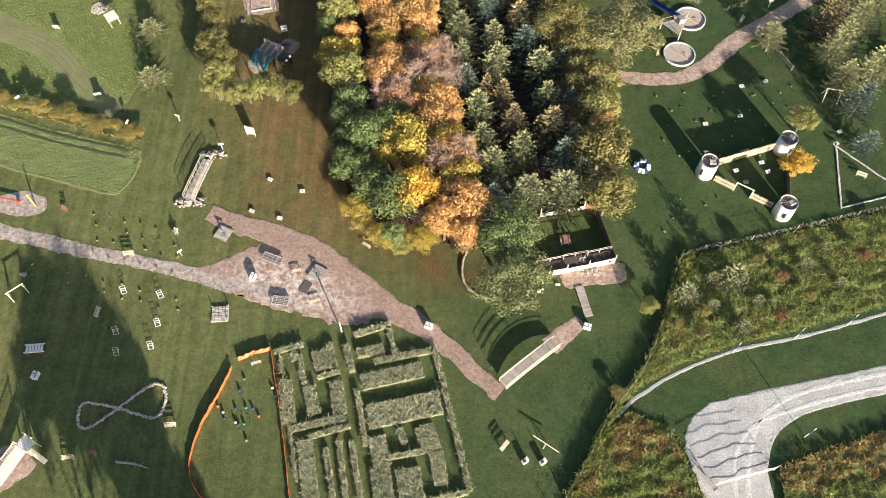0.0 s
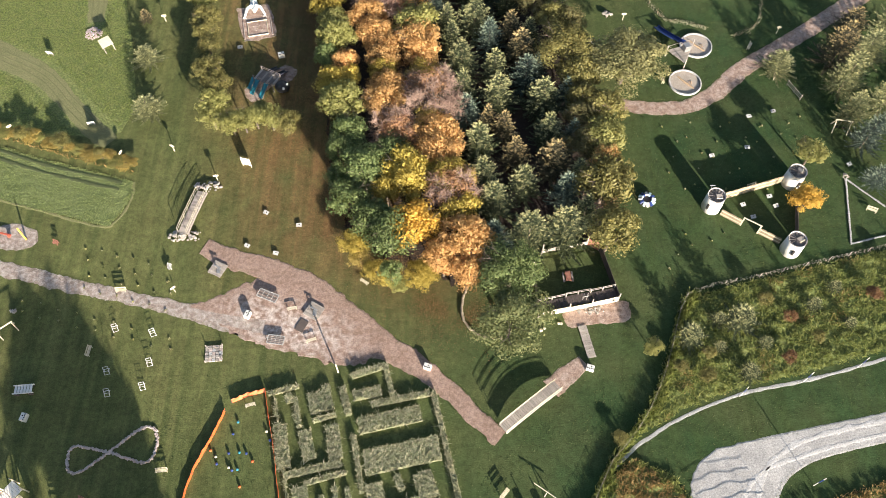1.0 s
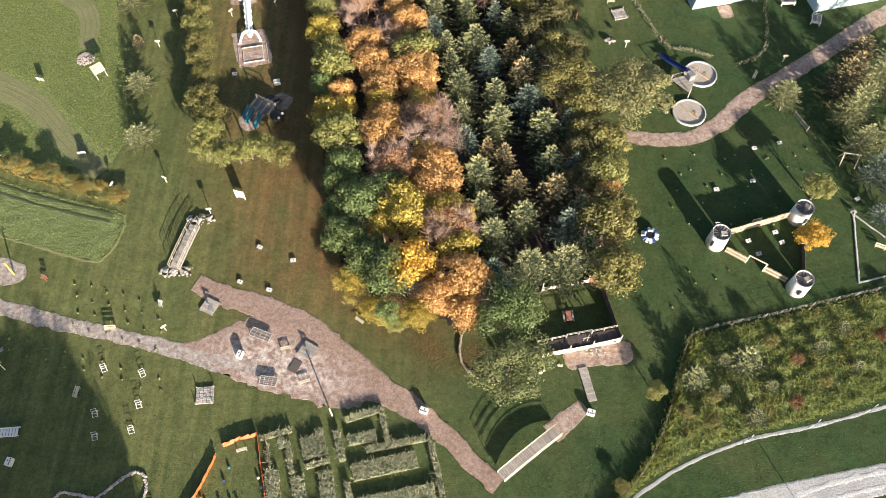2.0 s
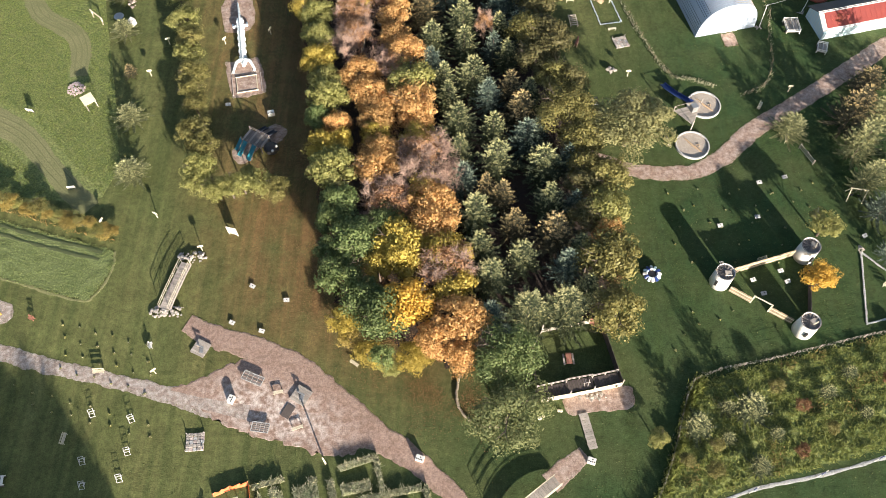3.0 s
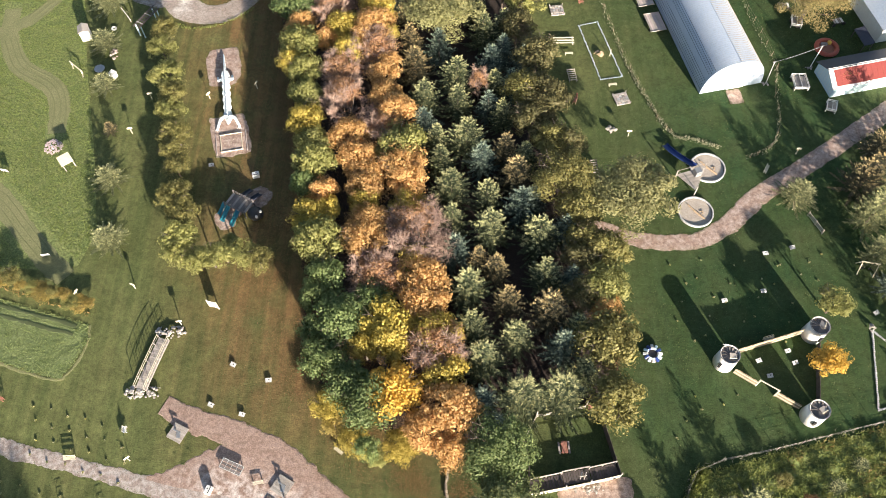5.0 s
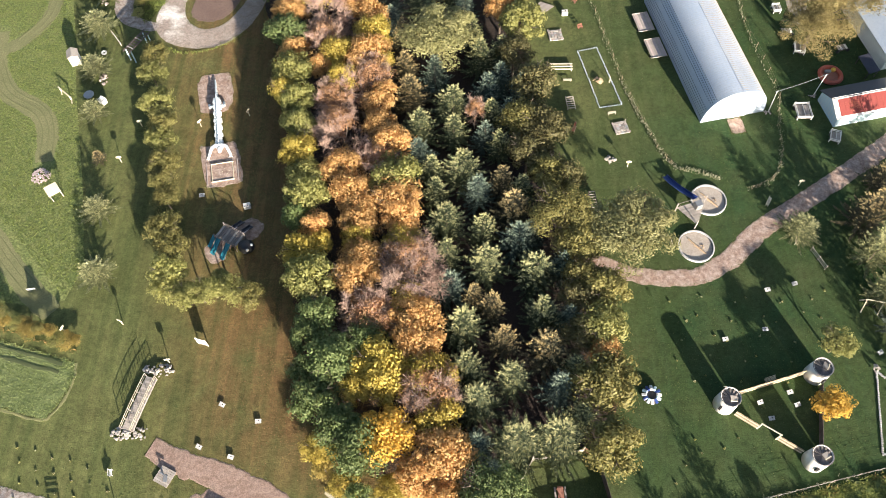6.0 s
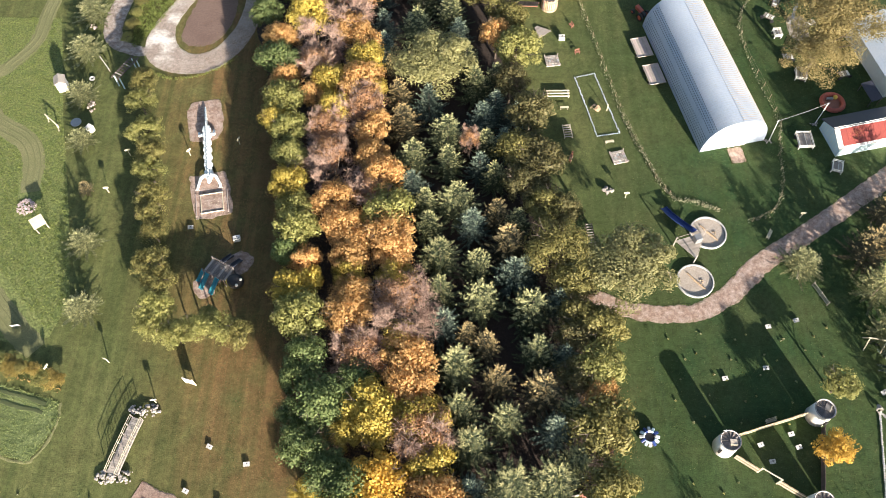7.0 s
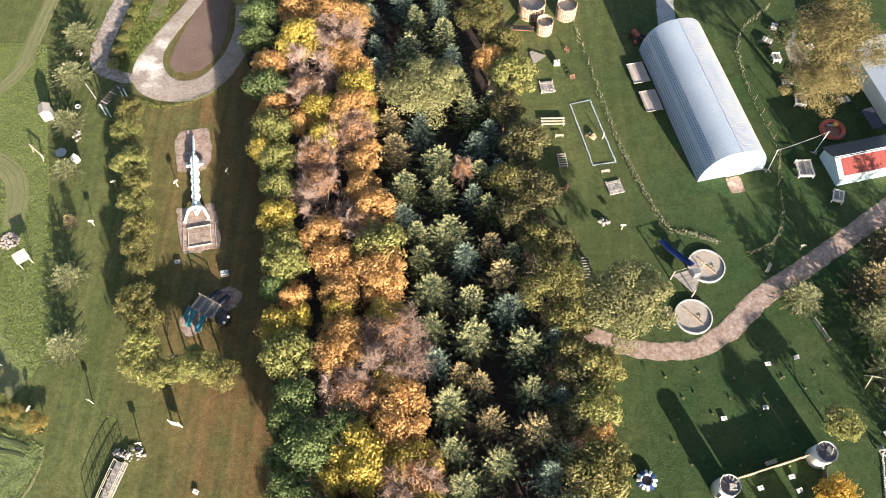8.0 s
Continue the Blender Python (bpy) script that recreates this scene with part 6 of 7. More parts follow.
for s in (-1, 1):
    piece("kerb", pit, pose(0, s * 1.45, 0.12), (3.1, 0.10, 0.18), CREAM_WOOD, edge=0.02)
    piece("kerb", pit, pose(s * 1.45, 0, 0.11), (0.10, 2.7, 0.16), CREAM_WOOD, edge=0.02)
    piece("kerb", pit, pose(s * 2.1, 0, 0.08), (0.12, 3.6, 0.14), PINK_STONE, edge=0.02)
for k in range(7):
    stone(pit, -0.9 + 0.3 * k, 0.5 * math.sin(k * 2.1), 0.12, 0.16, CREAM_WOOD, random.Random(k))

beetle = thing("beetle_climber", -25.6, 82.2, -28, "dark timber climbing frame shaped as a beetle with teal slides", "play structure")
for i in range(10):
    piece("deck_plank", beetle, pose(-1.5 + 0.33 * i, 0, 1.2), (0.30, 2.0, 0.06), (SHINGLE, WOOD)[i % 3 == 0])
for s in (-1, 1):
    for e in (-1, 1):
        piece("post", beetle, pose(e * 1.6, s * 1.0, 0.95), (0.12, 0.12, 1.9), SHINGLE)
    for z in (1.55, 1.9):
        bm = bmesh.new()
        rod(bm, (-1.6, s * 1.0, z), (1.6, s * 1.0, z), 0.035, n=5)
        part("handrail", bm, SHINGLE, beetle)
for px, s, m in ((-0.9, -1, TEAL), (0.6, -1, TEAL), (-0.3, 1, NAVY), (1.1, 1, NAVY)):
    bm = bmesh.new()
    box(bm, px, s * 2.0, 0.72, 0.5, 2.2, 0.06, rx=-s * 30)
    for q in (-1, 1):
        box(bm, px + q * 0.27, s * 2.0, 0.84, 0.06, 2.2, 0.2, rx=-s * 30)
    part("slide", bm, m, beetle)
bm = bmesh.new()
box(bm, -1.9, -1.5, 0.6, 0.5, 1.8, 0.06, rx=30)
part("slide", bm, TEAL, beetle)
bm = bmesh.new()
ball(bm, 2.6, -0.1, 0.8, 1.1, 1.0, 0.75, 18)
head_part = part("shell", bm, BLACK, beetle, "black domed head")
for s in (-1, 1):
    bm = bmesh.new()
    ball(bm, 3.3, s * 0.45 - 0.2, 1.35, 0.2, n=10)
    part("eye", bm, WHITE, beetle, "white round eye")

# ---- meadow things ----
rubble("rock_pile", -53.2, 91.8, 1.35, 1.25, 150, 0.26, PINK_STONE, "round pile of pale broken stones", "rocks", 0.12)
bm = bmesh.new()
rod(bm, (-53.7, 92.3, 0.08), (-53.0, 91.3, 0.22), 0.06, n=5)
tagged(finish("digging_bar", bm, PALE_BLUE), "pale blue bar leaning on the stones", "bar")
roof = thing("info_shelter", -50.2, 88.7, 38, "sloping white board on low posts", "sign")
bm = bmesh.new()
box(bm, 0, 0, 1.55, 1.7, 1.6, 0.08, rx=12, bevel=0.01)
part("panel", bm, CREAM_WOOD, roof)
for x, y in ((-0.7, -0.6), (0.7, -0.6), (-0.7, 0.6), (0.7, 0.6)):
    piece("post", roof, pose(x, y, 0.72), (0.1, 0.1, 1.44), WOOD)
shed_s = thing("hut", -53.1, 112.2, 18, "small grey-white hut with a pitched roof", "hut")
bm = bmesh.new()
box(bm, 0, 0, 0.9, 1.4, 1.4, 1.8, bevel=0.01)
part("wall", bm, WHITE, shed_s)
for s in (-1, 1):
    bm = bmesh.new()
    box(bm, s * 0.40, 0, 2.05, 0.98, 1.7, 0.06, ry=s * 32)
    part("roof_panel", bm, WOOD, shed_s)
trestle = thing("trestle", -53.1, 105.8, -40, "pale cream timber trestle in the meadow", "trestle")
piece("beam", trestle, pose(0, 0, 0.9), (2.9, 0.16, 0.14), CREAM_WOOD, edge=0.02)
for e in (-1, 1):
    piece("post", trestle, pose(e * 1.2, 0, 0.45), (0.14, 0.14, 0.9), CREAM_WOOD)
    piece("foot", trestle, pose(e * 1.2, 0, 0.06, 0, 0, -28), (1.3, 0.14, 0.12), CREAM_WOOD)
arch = thing("entrance_arch", -43.8, 114.2, 62, "dark timber entrance arch over the lane", "arch")
for e in (-1, 1):
    for s in (-1, 1):
        piece("post", arch, pose(e * 1.9, s * 0.5, 1.2), (0.14, 0.14, 2.4), PALE_BLUE)
for s in (-1, 1):
    piece("beam", arch, pose(0, s * 0.5, 2.4), (4.8, 0.14, 0.16), DARK_WOOD)
for i in range(9):
    piece("slat", arch, pose(-1.9 + 0.47 * i, 0, 2.5), (0.16, 1.2, 0.06), (DARK_WOOD, WOOD)[i % 4 == 1])
bar = thing("lane_barrier", -48.0, 116.6, -52, "slim white barrier bar beside the lane", "barrier")
piece("bar", bar, pose(0, 0, 0.7), (3.2, 0.10, 0.12), WHITE)
for e in (-1, 1):
    piece("post", bar, pose(e * 1.4, 0, 0.4), (0.12, 0.12, 0.8), WOOD)
ring = thing("tyre_ring", -49.4, 114.0, 0, "small white tyre lying on the grass", "tyre")
bm = bmesh.new()
tube(bm, [(0.3 * math.cos(2 * math.pi * i / 16), 0.3 * math.sin(2 * math.pi * i / 16), 0.13) for i in range(16)], 0.13, 7, True)
part("tyre", bm, WHITE, ring)
dish = thing("garden_table", -49.5, 105.5, 0, "round grey-white garden table on a post", "table")
bm = bmesh.new()
rod(bm, (0, 0, 0.72), (0, 0, 0.78), 0.75, 0.75, 22)
part("tabletop", bm, STEEL, dish)
piece("pedestal", dish, pose(0, 0, 0.36), (0.18, 0.18, 0.72), WOOD)
for x, y in ((-48.4, 109.2), (-48.2, 108.6), (-51.4, 124.3)):
    rubble("planter", x, y, 0.6, 0.6, 10, 0.4, PINK_STONE, "low stone planter on the grass", "planter")
hutch = thing("white_hutch", -47.4, 104.6, -30, "small white hutch with a pitched lid", "hutch")
bm = bmesh.new()
box(bm, 0, 0, 0.4, 0.9, 0.8, 0.8, bevel=0.02)
part("body", bm, WHITE, hutch)
piece("lid", hutch, pose(0, 0, 0.85, 8), (1.0, 0.9, 0.06), WHITE)
pole_y = thing("play_post", -54.6, 56.4, 0, "leaning yellow timber post in the gravel bed", "post")
bm = bmesh.new()
rod(bm, (0.35, -0.4, 0), (-0.30, 0.35, 1.7), 0.11, 0.1, 8)
part("pole", bm, YELLOW, pole_y)
beam_r = thing("balance_beam", -58.2, 56.9, -14, "long red balance beam on blocks", "play structure")
piece("beam", beam_r, pose(0, 0, 0.45), (4.2, 0.22, 0.14), RED)
for e in (-1, 1):
    piece("block", beam_r, pose(e * 1.7, 0, 0.2), (0.25, 0.4, 0.4), RED)

# ---- hoop barn ----
barn = thing("hoop_barn", 42.75, 103.5, 13.3, "white plastic-covered hoop barn with grey ribs", "barn")
BW, BL, BH = 9.5, 24.2, 5.5


def hoop(f, lift=0.0):
    a = math.pi * f
    c, s = math.cos(a), math.sin(a)
    return ((BW / 2 + lift) * math.copysign(abs(c) ** 0.8, c), (BH + lift) * abs(s) ** 0.9)


for side, lo, hi in (("west", 0.5, 1.0), ("east", 0.0, 0.5)):
    bm = bmesh.new()
    rows = []
    for j in range(27):
        rows.append([bm.verts.new((hoop(lo + (hi - lo) * i / 16)[0], BL * j / 26, hoop(lo + (hi - lo) * i / 16)[1])) for i in range(17)])
    for r0, r1 in zip(rows[:-1], rows[1:]):
        for i in range(16):
            bm.faces.new((r0[i], r0[i + 1], r1[i + 1], r1[i]))
    for f in bm.faces:
        f.smooth = True
    part("cover", bm, PLASTIC, barn, "taut white plastic sheeting")
for lo, hi, look_of, fat in ((0.5, 0.73, RIB, 0.012), (0.2, 0.5, SUNLIT_RIB, 0.024)):  # fine ribs on either side of the ridge, the eastern ones tinted tan as warm sunlight
    bm = bmesh.new()
    tube(bm, [(p[0], 0, p[1]) for p in (hoop(lo + (hi - lo) * i / 9, 0.0) for i in range(10))], fat, 4)
    first = part("rib", bm, look_of, barn)
    first.location.y = BL / 66
    for j in range(2, 66):
        rib = new("rib", first.data)
        rib.parent = barn
        rib.location.y = BL * j / 66
bm = bmesh.new()
rod(bm, (0, 0, BH + 0.01), (0, BL, BH + 0.01), 0.04, n=6)
part("ridge", bm, PLASTIC, barn)
for y, flip in ((0.02, 1), (BL - 0.02, -1)):
    bm = bmesh.new()
    bm.faces.new([bm.verts.new((hoop(i / 32)[0], y, hoop(i / 32)[1])) for i in range(33)][::flip])
    end = part("end_wall", bm, PLASTIC, barn, "white end wall")
    end.modifiers.new("thick", "SOLIDIFY").thickness = 0.06
bm = bmesh.new()
box(bm, 0.6, -0.06, 1.3, 2.6, 0.06, 2.6, bevel=0.01)
part("door", bm, WHITE, barn, "white sliding door")
spare = bmesh.new()
for row in range(9):  # two bands of ties on the west slope
    f = (0.965 - 0.025 * row) if row < 5 else 0.80 - 0.024 * (row - 5)
    (x, z), (x2, z2) = hoop(f), hoop(f - 0.01)
    tip = math.degrees(math.atan2(z2 - z, x2 - x))
    for j in range(58):
        y = 0.5 + (BL - 1.0) * (j + 0.5 * (row % 2)) / 58
        if row < 5:
            piece("tie", barn, pose(x, y, z, 0, -tip, 0), (0.15, 0.20, 0.05), TIE)
        else:
            box(spare, x, y, z, 0.16, 0.20, 0.05, ry=-tip)
tagged(part("tie_grid", spare, TIE, barn), kind="stuff")

for x, y, rz in ((31.9, 121.2, 13), (33.2, 116.0, 13)):
    pad = thing("wagon_bed", x, y, rz, "flat wooden wagon bed beside the barn", "wagon", "flat wagons")
    pad.scale = (0.92, 0.92, 0.6)
    for i in range(9):
        piece("deck_plank", pad, pose(-1.2 + 0.3 * i, 0, 0.75), (0.28, 4.0, 0.06), PINK_STONE if i % 3 else WOOD)
    for s in (-1, 1):
        piece("end_board", pad, pose(0, s * 2.0, 0.84), (2.7, 0.06, 0.2), WOOD)
        for e in (-1, 1):
            bm = bmesh.new()
            rod(bm, (e * 1.2, s * 1.3, 0.35), (e * 1.4, s * 1.3, 0.35), 0.35, n=14)
            part("wheel", bm, BLACK, pad)
tractor = thing("tractor", 32.4, 128.0, 120, "small old red tractor beside the barn", "tractor")
bm = bmesh.new()
box(bm, 0.5, 0, 0.95, 1.5, 0.6, 0.6, bevel=0.06)
part("hood", bm, RED, tractor)
bm = bmesh.new()
box(bm, -0.6, 0, 0.9, 0.8, 0.5, 0.5, bevel=0.05)
part("seat", bm, BLACK, tractor)
for x, s, r in ((-0.7, 1, 0.65), (-0.7, -1, 0.65), (1.0, 1, 0.38), (1.0, -1, 0.38)):
    bm = bmesh.new()
    rod(bm, (x, s * 0.55, r), (x, s * 0.85, r), r, n=18)
    tyre = part("wheel", bm, BLACK, tractor)
    bm = bmesh.new()
    rod(bm, (x, s * 0.5, r), (x, s * 0.88, r), r * 0.55, n=14)
    part("rim", bm, RED, tyre)

# ---- poles and wire ----
for x, y, h, tx, ty in ((48.1, 104.5, 4.4, -0.2, 0.2), (55.2, 107.7, 4.2, 0.25, 0.3)):
    pole = thing("utility_pole", x, y, 0, "slim white pole carrying a wire", "pole", "wire poles")
    bm = bmesh.new()
    rod(bm, (0, 0, 0), (tx, ty, h), 0.065, 0.05, 8)
    part("pole", bm, WHITE, pole)
    piece("crossarm", pole, pose(tx, ty, h - 0.1, 0, 0, 20), (0.5, 0.1, 0.1), STEEL)
    rubble("pole_foot", x - 0.2, y - 0.1, 0.7, 0.4, 14, 0.25, STONE, "loose stones round the pole's foot", "stones", 0.05)
bm = bmesh.new()
a, b = Vector((47.9, 104.7, 4.35)), Vector((55.45, 108.0, 4.15))
tube(bm, [a.lerp(b, i / 10) + Vector((0, 0, -0.9 * i / 10 * (1 - i / 10))) for i in range(11)], 0.025, 4)
tagged(finish("wire", bm, STEEL), "sagging grey wire between two poles", "wire")

# ---- shed with the red roof ----
shed = thing("shed", 56.2, 104.4, 14, "pale blue shed with a red and white roof", "shed")
SL, SD, EAVE, RIDGE = 18.0, 4.9, 2.1, 3.3
bm = bmesh.new()
gable = [(-SD / 2, 0), (SD / 2, 0), (SD / 2, EAVE), (0, RIDGE), (-SD / 2, EAVE)]
bm.faces.new([bm.verts.new((0, y, z)) for y, z in gable][::-1])
end = part("gable_wall", bm, PALE_BLUE, shed)
end.modifiers.new("thick", "SOLIDIFY").thickness = 0.08
for k in range(9):
    y = -SD / 2 + SD * (k + 0.5) / 9
    piece("batten", shed, pose(-0.02, y, (EAVE + (RIDGE - EAVE) * (1 - abs(y) / (SD / 2))) / 2 - 0.05), (0.03, 0.05, 2.0), WHITE)
for s in (-1, 1):
    bm = bmesh.new()
    box(bm, SL / 2, s * SD / 2, EAVE / 2, SL, 0.08, EAVE)
    part("side_wall", bm, PALE_BLUE, shed)
pitch = math.degrees(math.atan2(RIDGE - EAVE, SD / 2))
slope = math.hypot(RIDGE - EAVE, SD / 2)
bm = bmesh.new()
box(bm, SL / 2 - 0.2, SD / 4 + 0.08, (EAVE + RIDGE) / 2 + 0.02, SL + 0.5, slope + 0.4, 0.07, rx=-pitch)
part("roof_north", bm, NAVY, shed, "dark navy metal roof slope")
bm = bmesh.new()
box(bm, SL / 2 - 0.2, -SD / 4 - 0.08, (EAVE + RIDGE) / 2 + 0.02, SL + 0.5, slope + 0.4, 0.07, rx=pitch)
part("roof_south", bm, WHITE, shed, "white-edged metal roof slope")
bm = bmesh.new()
box(bm, SL / 2 + 0.1, -SD / 4 - 0.09, (EAVE + RIDGE) / 2 + 0.05, SL - 0.4, slope * 0.88, 0.05, rx=pitch)
part("red_panel", bm, RED_ROOF, shed, "red painted roof panel")
for k in range(22):
    piece("roof_seam", shed, pose(0.4 + 0.8 * k, -SD / 4 - 0.09, (EAVE + RIDGE) / 2 + 0.085, pitch), (0.04, 1.9, 0.03), RED_ROOF)
rng = np.random.default_rng(5)
n = 260
c = np.stack((rng.normal(2.6, 0.6, n), -SD / 4 + rng.normal(0, 0.42, n), np.zeros(n)), 1)
c[:, 2] = EAVE + (RIDGE - EAVE) * (1 - np.abs(c[:, 1]) / (SD / 2)) + 0.10
u = unit(rng.normal(0, 1, (n, 3)) * (1, 1, 0.15)) * 0.10
lv = new("leaf_drift", leaf_mesh("leaf_drift", c, u, unit(np.cross(u, (0, 0.4, 1.0))) * 0.08, FOLIAGE["orange"]))
lv.parent = shed
tagged(lv, "orange leaves lying on the roof", kind="stuff")

house = thing("farm_building", 65.0, 118.5, 14, "white building with a pale metal roof", "building")
bm = bmesh.new()
box(bm, 3.5, 0, 1.5, 8.0, 12.0, 3.0)
part("wall", bm, WHITE, house)
for s in (-1, 1):
    bm = bmesh.new()
    box(bm, 3.5 + s * 2.1, 0, 3.7, 4.7, 12.6, 0.08, ry=s * 20)
    part("roof", bm, PLASTIC, house, "pale grey metal roof")
low_roof = thing("lean_to", 63.6, 112.4, 14, "low dark lean-to beside the white building", "lean-to")
piece("roof", low_roof, pose(0, 0, 1.6, 0, -10), (1.6, 3.4, 0.08), NAVY)
for e in (-1, 1):
    for s in (-1, 1):
        piece("post", low_roof, pose(e * 0.7, s * 1.5, 0.8 + e * 0.1), (0.1, 0.1, 1.5), DARK_WOOD)

# ---- farmyard things ----
red_ring = thing("play_ring", 58.3, 111.3, 0, "round red tractor-tyre play ring", "play ring")
bm = bmesh.new()
loops = []
for i in range(30):
    a = 2 * math.pi * i / 30
    loops.append([bm.verts.new(((1.5 + 0.36 * math.cos(b)) * math.cos(a), (1.5 + 0.36 * math.cos(b)) * math.sin(a), 0.3 + 0.3 * math.sin(b))) for b in (2 * math.pi * k / 8 for k in range(8))])
for i in range(30):
    for k in range(8):
        bm.faces.new((loops[i][k], loops[(i + 1) % 30][k], loops[(i + 1) % 30][(k + 1) % 8], loops[i][(k + 1) % 8]))
part("ring", bm, RED, red_ring)
bm = bmesh.new()
rod(bm, (0, 0, 0), (0, 0, 0.1), 1.45, n=28)
part("floor", bm, RED_WOOD, red_ring)
piece("seat", red_ring, pose(-0.3, 0.6, 0.4), (0.9, 0.35, 0.3), STEEL)
bm = bmesh.new()
ball(bm, 0.5, 0.8, 0.5, 0.35, n=10)
part("knob", bm, YELLOW, red_ring)


def wagon(x, y, rz, w, l, label):
    ob = thing("hay_wagon", x, y, rz, label, "wagon", "farm wagons")
    ob.scale = (0.86, 0.86, 0.86)
    for i in range(max(3, round(w / 0.3))):
        piece("deck_plank", ob, pose(-w / 2 + w * (i + 0.5) / max(3, round(w / 0.3)), 0, 0.6), (0.27, l, 0.05), WOOD)
    for s in (-1, 1):
        for z in (0.85, 1.15):
            piece("side_rail", ob, pose(s * w / 2, 0, z), (0.06, l, 0.14), WHITE)
            piece("end_rail", ob, pose(0, s * l / 2, z), (w, 0.06, 0.14), WHITE)
        for e in (-1, 1):
            piece("post", ob, pose(e * w / 2, s * l / 2, 0.75), (0.1, 0.1, 1.1), WHITE)
            bm = bmesh.new()
            rod(bm, (e * (w / 2 - 0.1), s * l * 0.3, 0.28), (e * (w / 2 + 0.06), s * l * 0.3, 0.28), 0.28, n=12)
            part("wheel", bm, BLACK, ob)
    piece("middle_rail", ob, pose(0.1, 0, 0.95), (0.06, l, 0.14), WHITE)
    piece("bench", ob, pose(w * 0.27, 0, 0.85), (w * 0.3, l * 0.8, 0.06), WOOD)


wagon(52.8, 104.3, 2, 2.3, 2.9, "grey-white slatted hay wagon with seats")
wagon(56.4, 99.9, -18, 1.5, 2.0, "small white slatted cart")
wagon(54.6, 116.2, -10, 1.7, 2.2, "old white farm cart under the tree")
wagon(52.6, 124.2, 5, 1.2, 1.6, "small white cart beside the fence")
for x, y, rz in ((53.4, 119.7, 0), (53.5, 130.5, 70), (52.0, 127.8, -35), (55.3, 121.5, 60), (58.0, 126.5, 30), (61.0, 116.5, 15)):
    ob = thing("implement", x, y, rz, "old grey farm implement with slatted top", "farm tool", "farm implements")
    for i in range(4):
        piece("slat", ob, pose(-0.6 + 0.4 * i, 0, 0.55), (0.3, 0.9, 0.06), WHITE if i % 2 else WOOD)
    for e in (-1, 1):
        piece("bar", ob, pose(0, e * 0.5, 0.45), (1.9, 0.08, 0.1), DARK_WOOD)
        bm = bmesh.new()
        rod(bm, (e * 0.8, -0.6, 0.3), (e * 0.8, -0.48, 0.3), 0.3, n=12)
        part("wheel", bm, BLACK, ob)
pipe = thing("elevator", 55.8, 128.2, 65, "long grey farm conveyor under the tree", "conveyor")
piece("trough", pipe, pose(0, 0, 0.9, 0, 10), (5.0, 0.4, 0.2), STEEL)
for e in (-1, 1):
    piece("leg", pipe, pose(e * 1.5, 0, 0.42 - e * 0.12), (0.1, 0.5, 0.86 - e * 0.25), STEEL)

# ---- playthings north-east of the wood ----
def stake_tower(x, y, r, high, label):
    ob = thing("stake_tower", x, y, 0, label, "play fort", "stake towers")
    n = int(2 * math.pi * r / 0.3)
    rng = random.Random(int(x * 10))
    for i in range(n):
        a = 2 * math.pi * i / n
        h = high * rng.uniform(0.94, 1.05)
        piece("stake", ob, pose(r * math.cos(a), r * math.sin(a), h / 2, 0, 0, math.degrees(a)) @ Matrix.Diagonal((1, 1, h / high, 1)), (0.09, 0.24, high), (TAN_WOOD, WOOD)[i % 3 == 0], edge=0.01)
    for z in (0.5, high * 0.8):
        bm = bmesh.new()
        tube(bm, [((r + 0.07) * math.cos(2 * math.pi * i / 24), (r + 0.07) * math.sin(2 * math.pi * i / 24), z) for i in range(24)], 0.05, 5, True)
        part("hoop", bm, RED_WOOD, ob)
    bm = bmesh.new()
    rod(bm, (0, 0, high * 0.62), (0, 0, high * 0.66), r - 0.08, n=24)
    part("floor", bm, WOOD, ob, "grey plank floor")


stake_tower(18.4, 129.6, 1.2, 2.3, "round tower of tan upright stakes")
stake_tower(21.9, 132.9, 1.5, 2.5, "round tower of cream upright stakes")
stake_tower(16.6, 133.4, 2.0, 2.5, "wide round tower of tan stakes")
ramp = thing("play_ramp", 14.8, 129.6, -18, "dark plank ramp leading to the stake tower", "ramp")
for i in range(12):
    piece("deck_plank", ramp, pose(-1.9 + 0.33 * i, 0, 0.2 + 0.09 * i, 0, -15), (0.3, 0.9, 0.05), DARK_WOOD)
for s in (-1, 1):
    piece("beam", ramp, pose(0, s * 0.4, 0.55, 0, -15), (4.0, 0.1, 0.12), RED_WOOD)
triangle = thing("corner_deck", 16.9, 124.5, 40, "low triangular plank deck on the lawn", "deck")
for i in range(7):
    piece("deck_plank", triangle, pose(0, -0.9 + 0.3 * i, 0.2), (round(2.4 - 0.3 * i, 1), 0.28, 0.05), WOOD)
    piece("joist", triangle, pose(0, -0.9 + 0.3 * i, 0.08), (0.6, 0.1, 0.16), WOOD)
sq = copy_thing(cross, pose(18.4, 118.6, 0, 0, 0, 8))
copy_thing(cross, pose(26.8, 101.3, 0, 0, 0, 15))
rails = thing("balance_rails", 18.9, 112.2, 2, "three parallel pale balance beams", "play structure")
for i in range(3):
    piece("beam", rails, pose(0, -0.5 + 0.5 * i, 0.4), (3.4, 0.16, 0.12), CREAM_WOOD)
    for e in (-1, 1):
        piece("block", rails, pose(e * 1.5, -0.5 + 0.5 * i, 0.17), (0.16, 0.2, 0.34), WOOD)
rungs = thing("ladder_frame", 19.9, 105.5, 97, "low pale timber ladder on the lawn", "play structure")
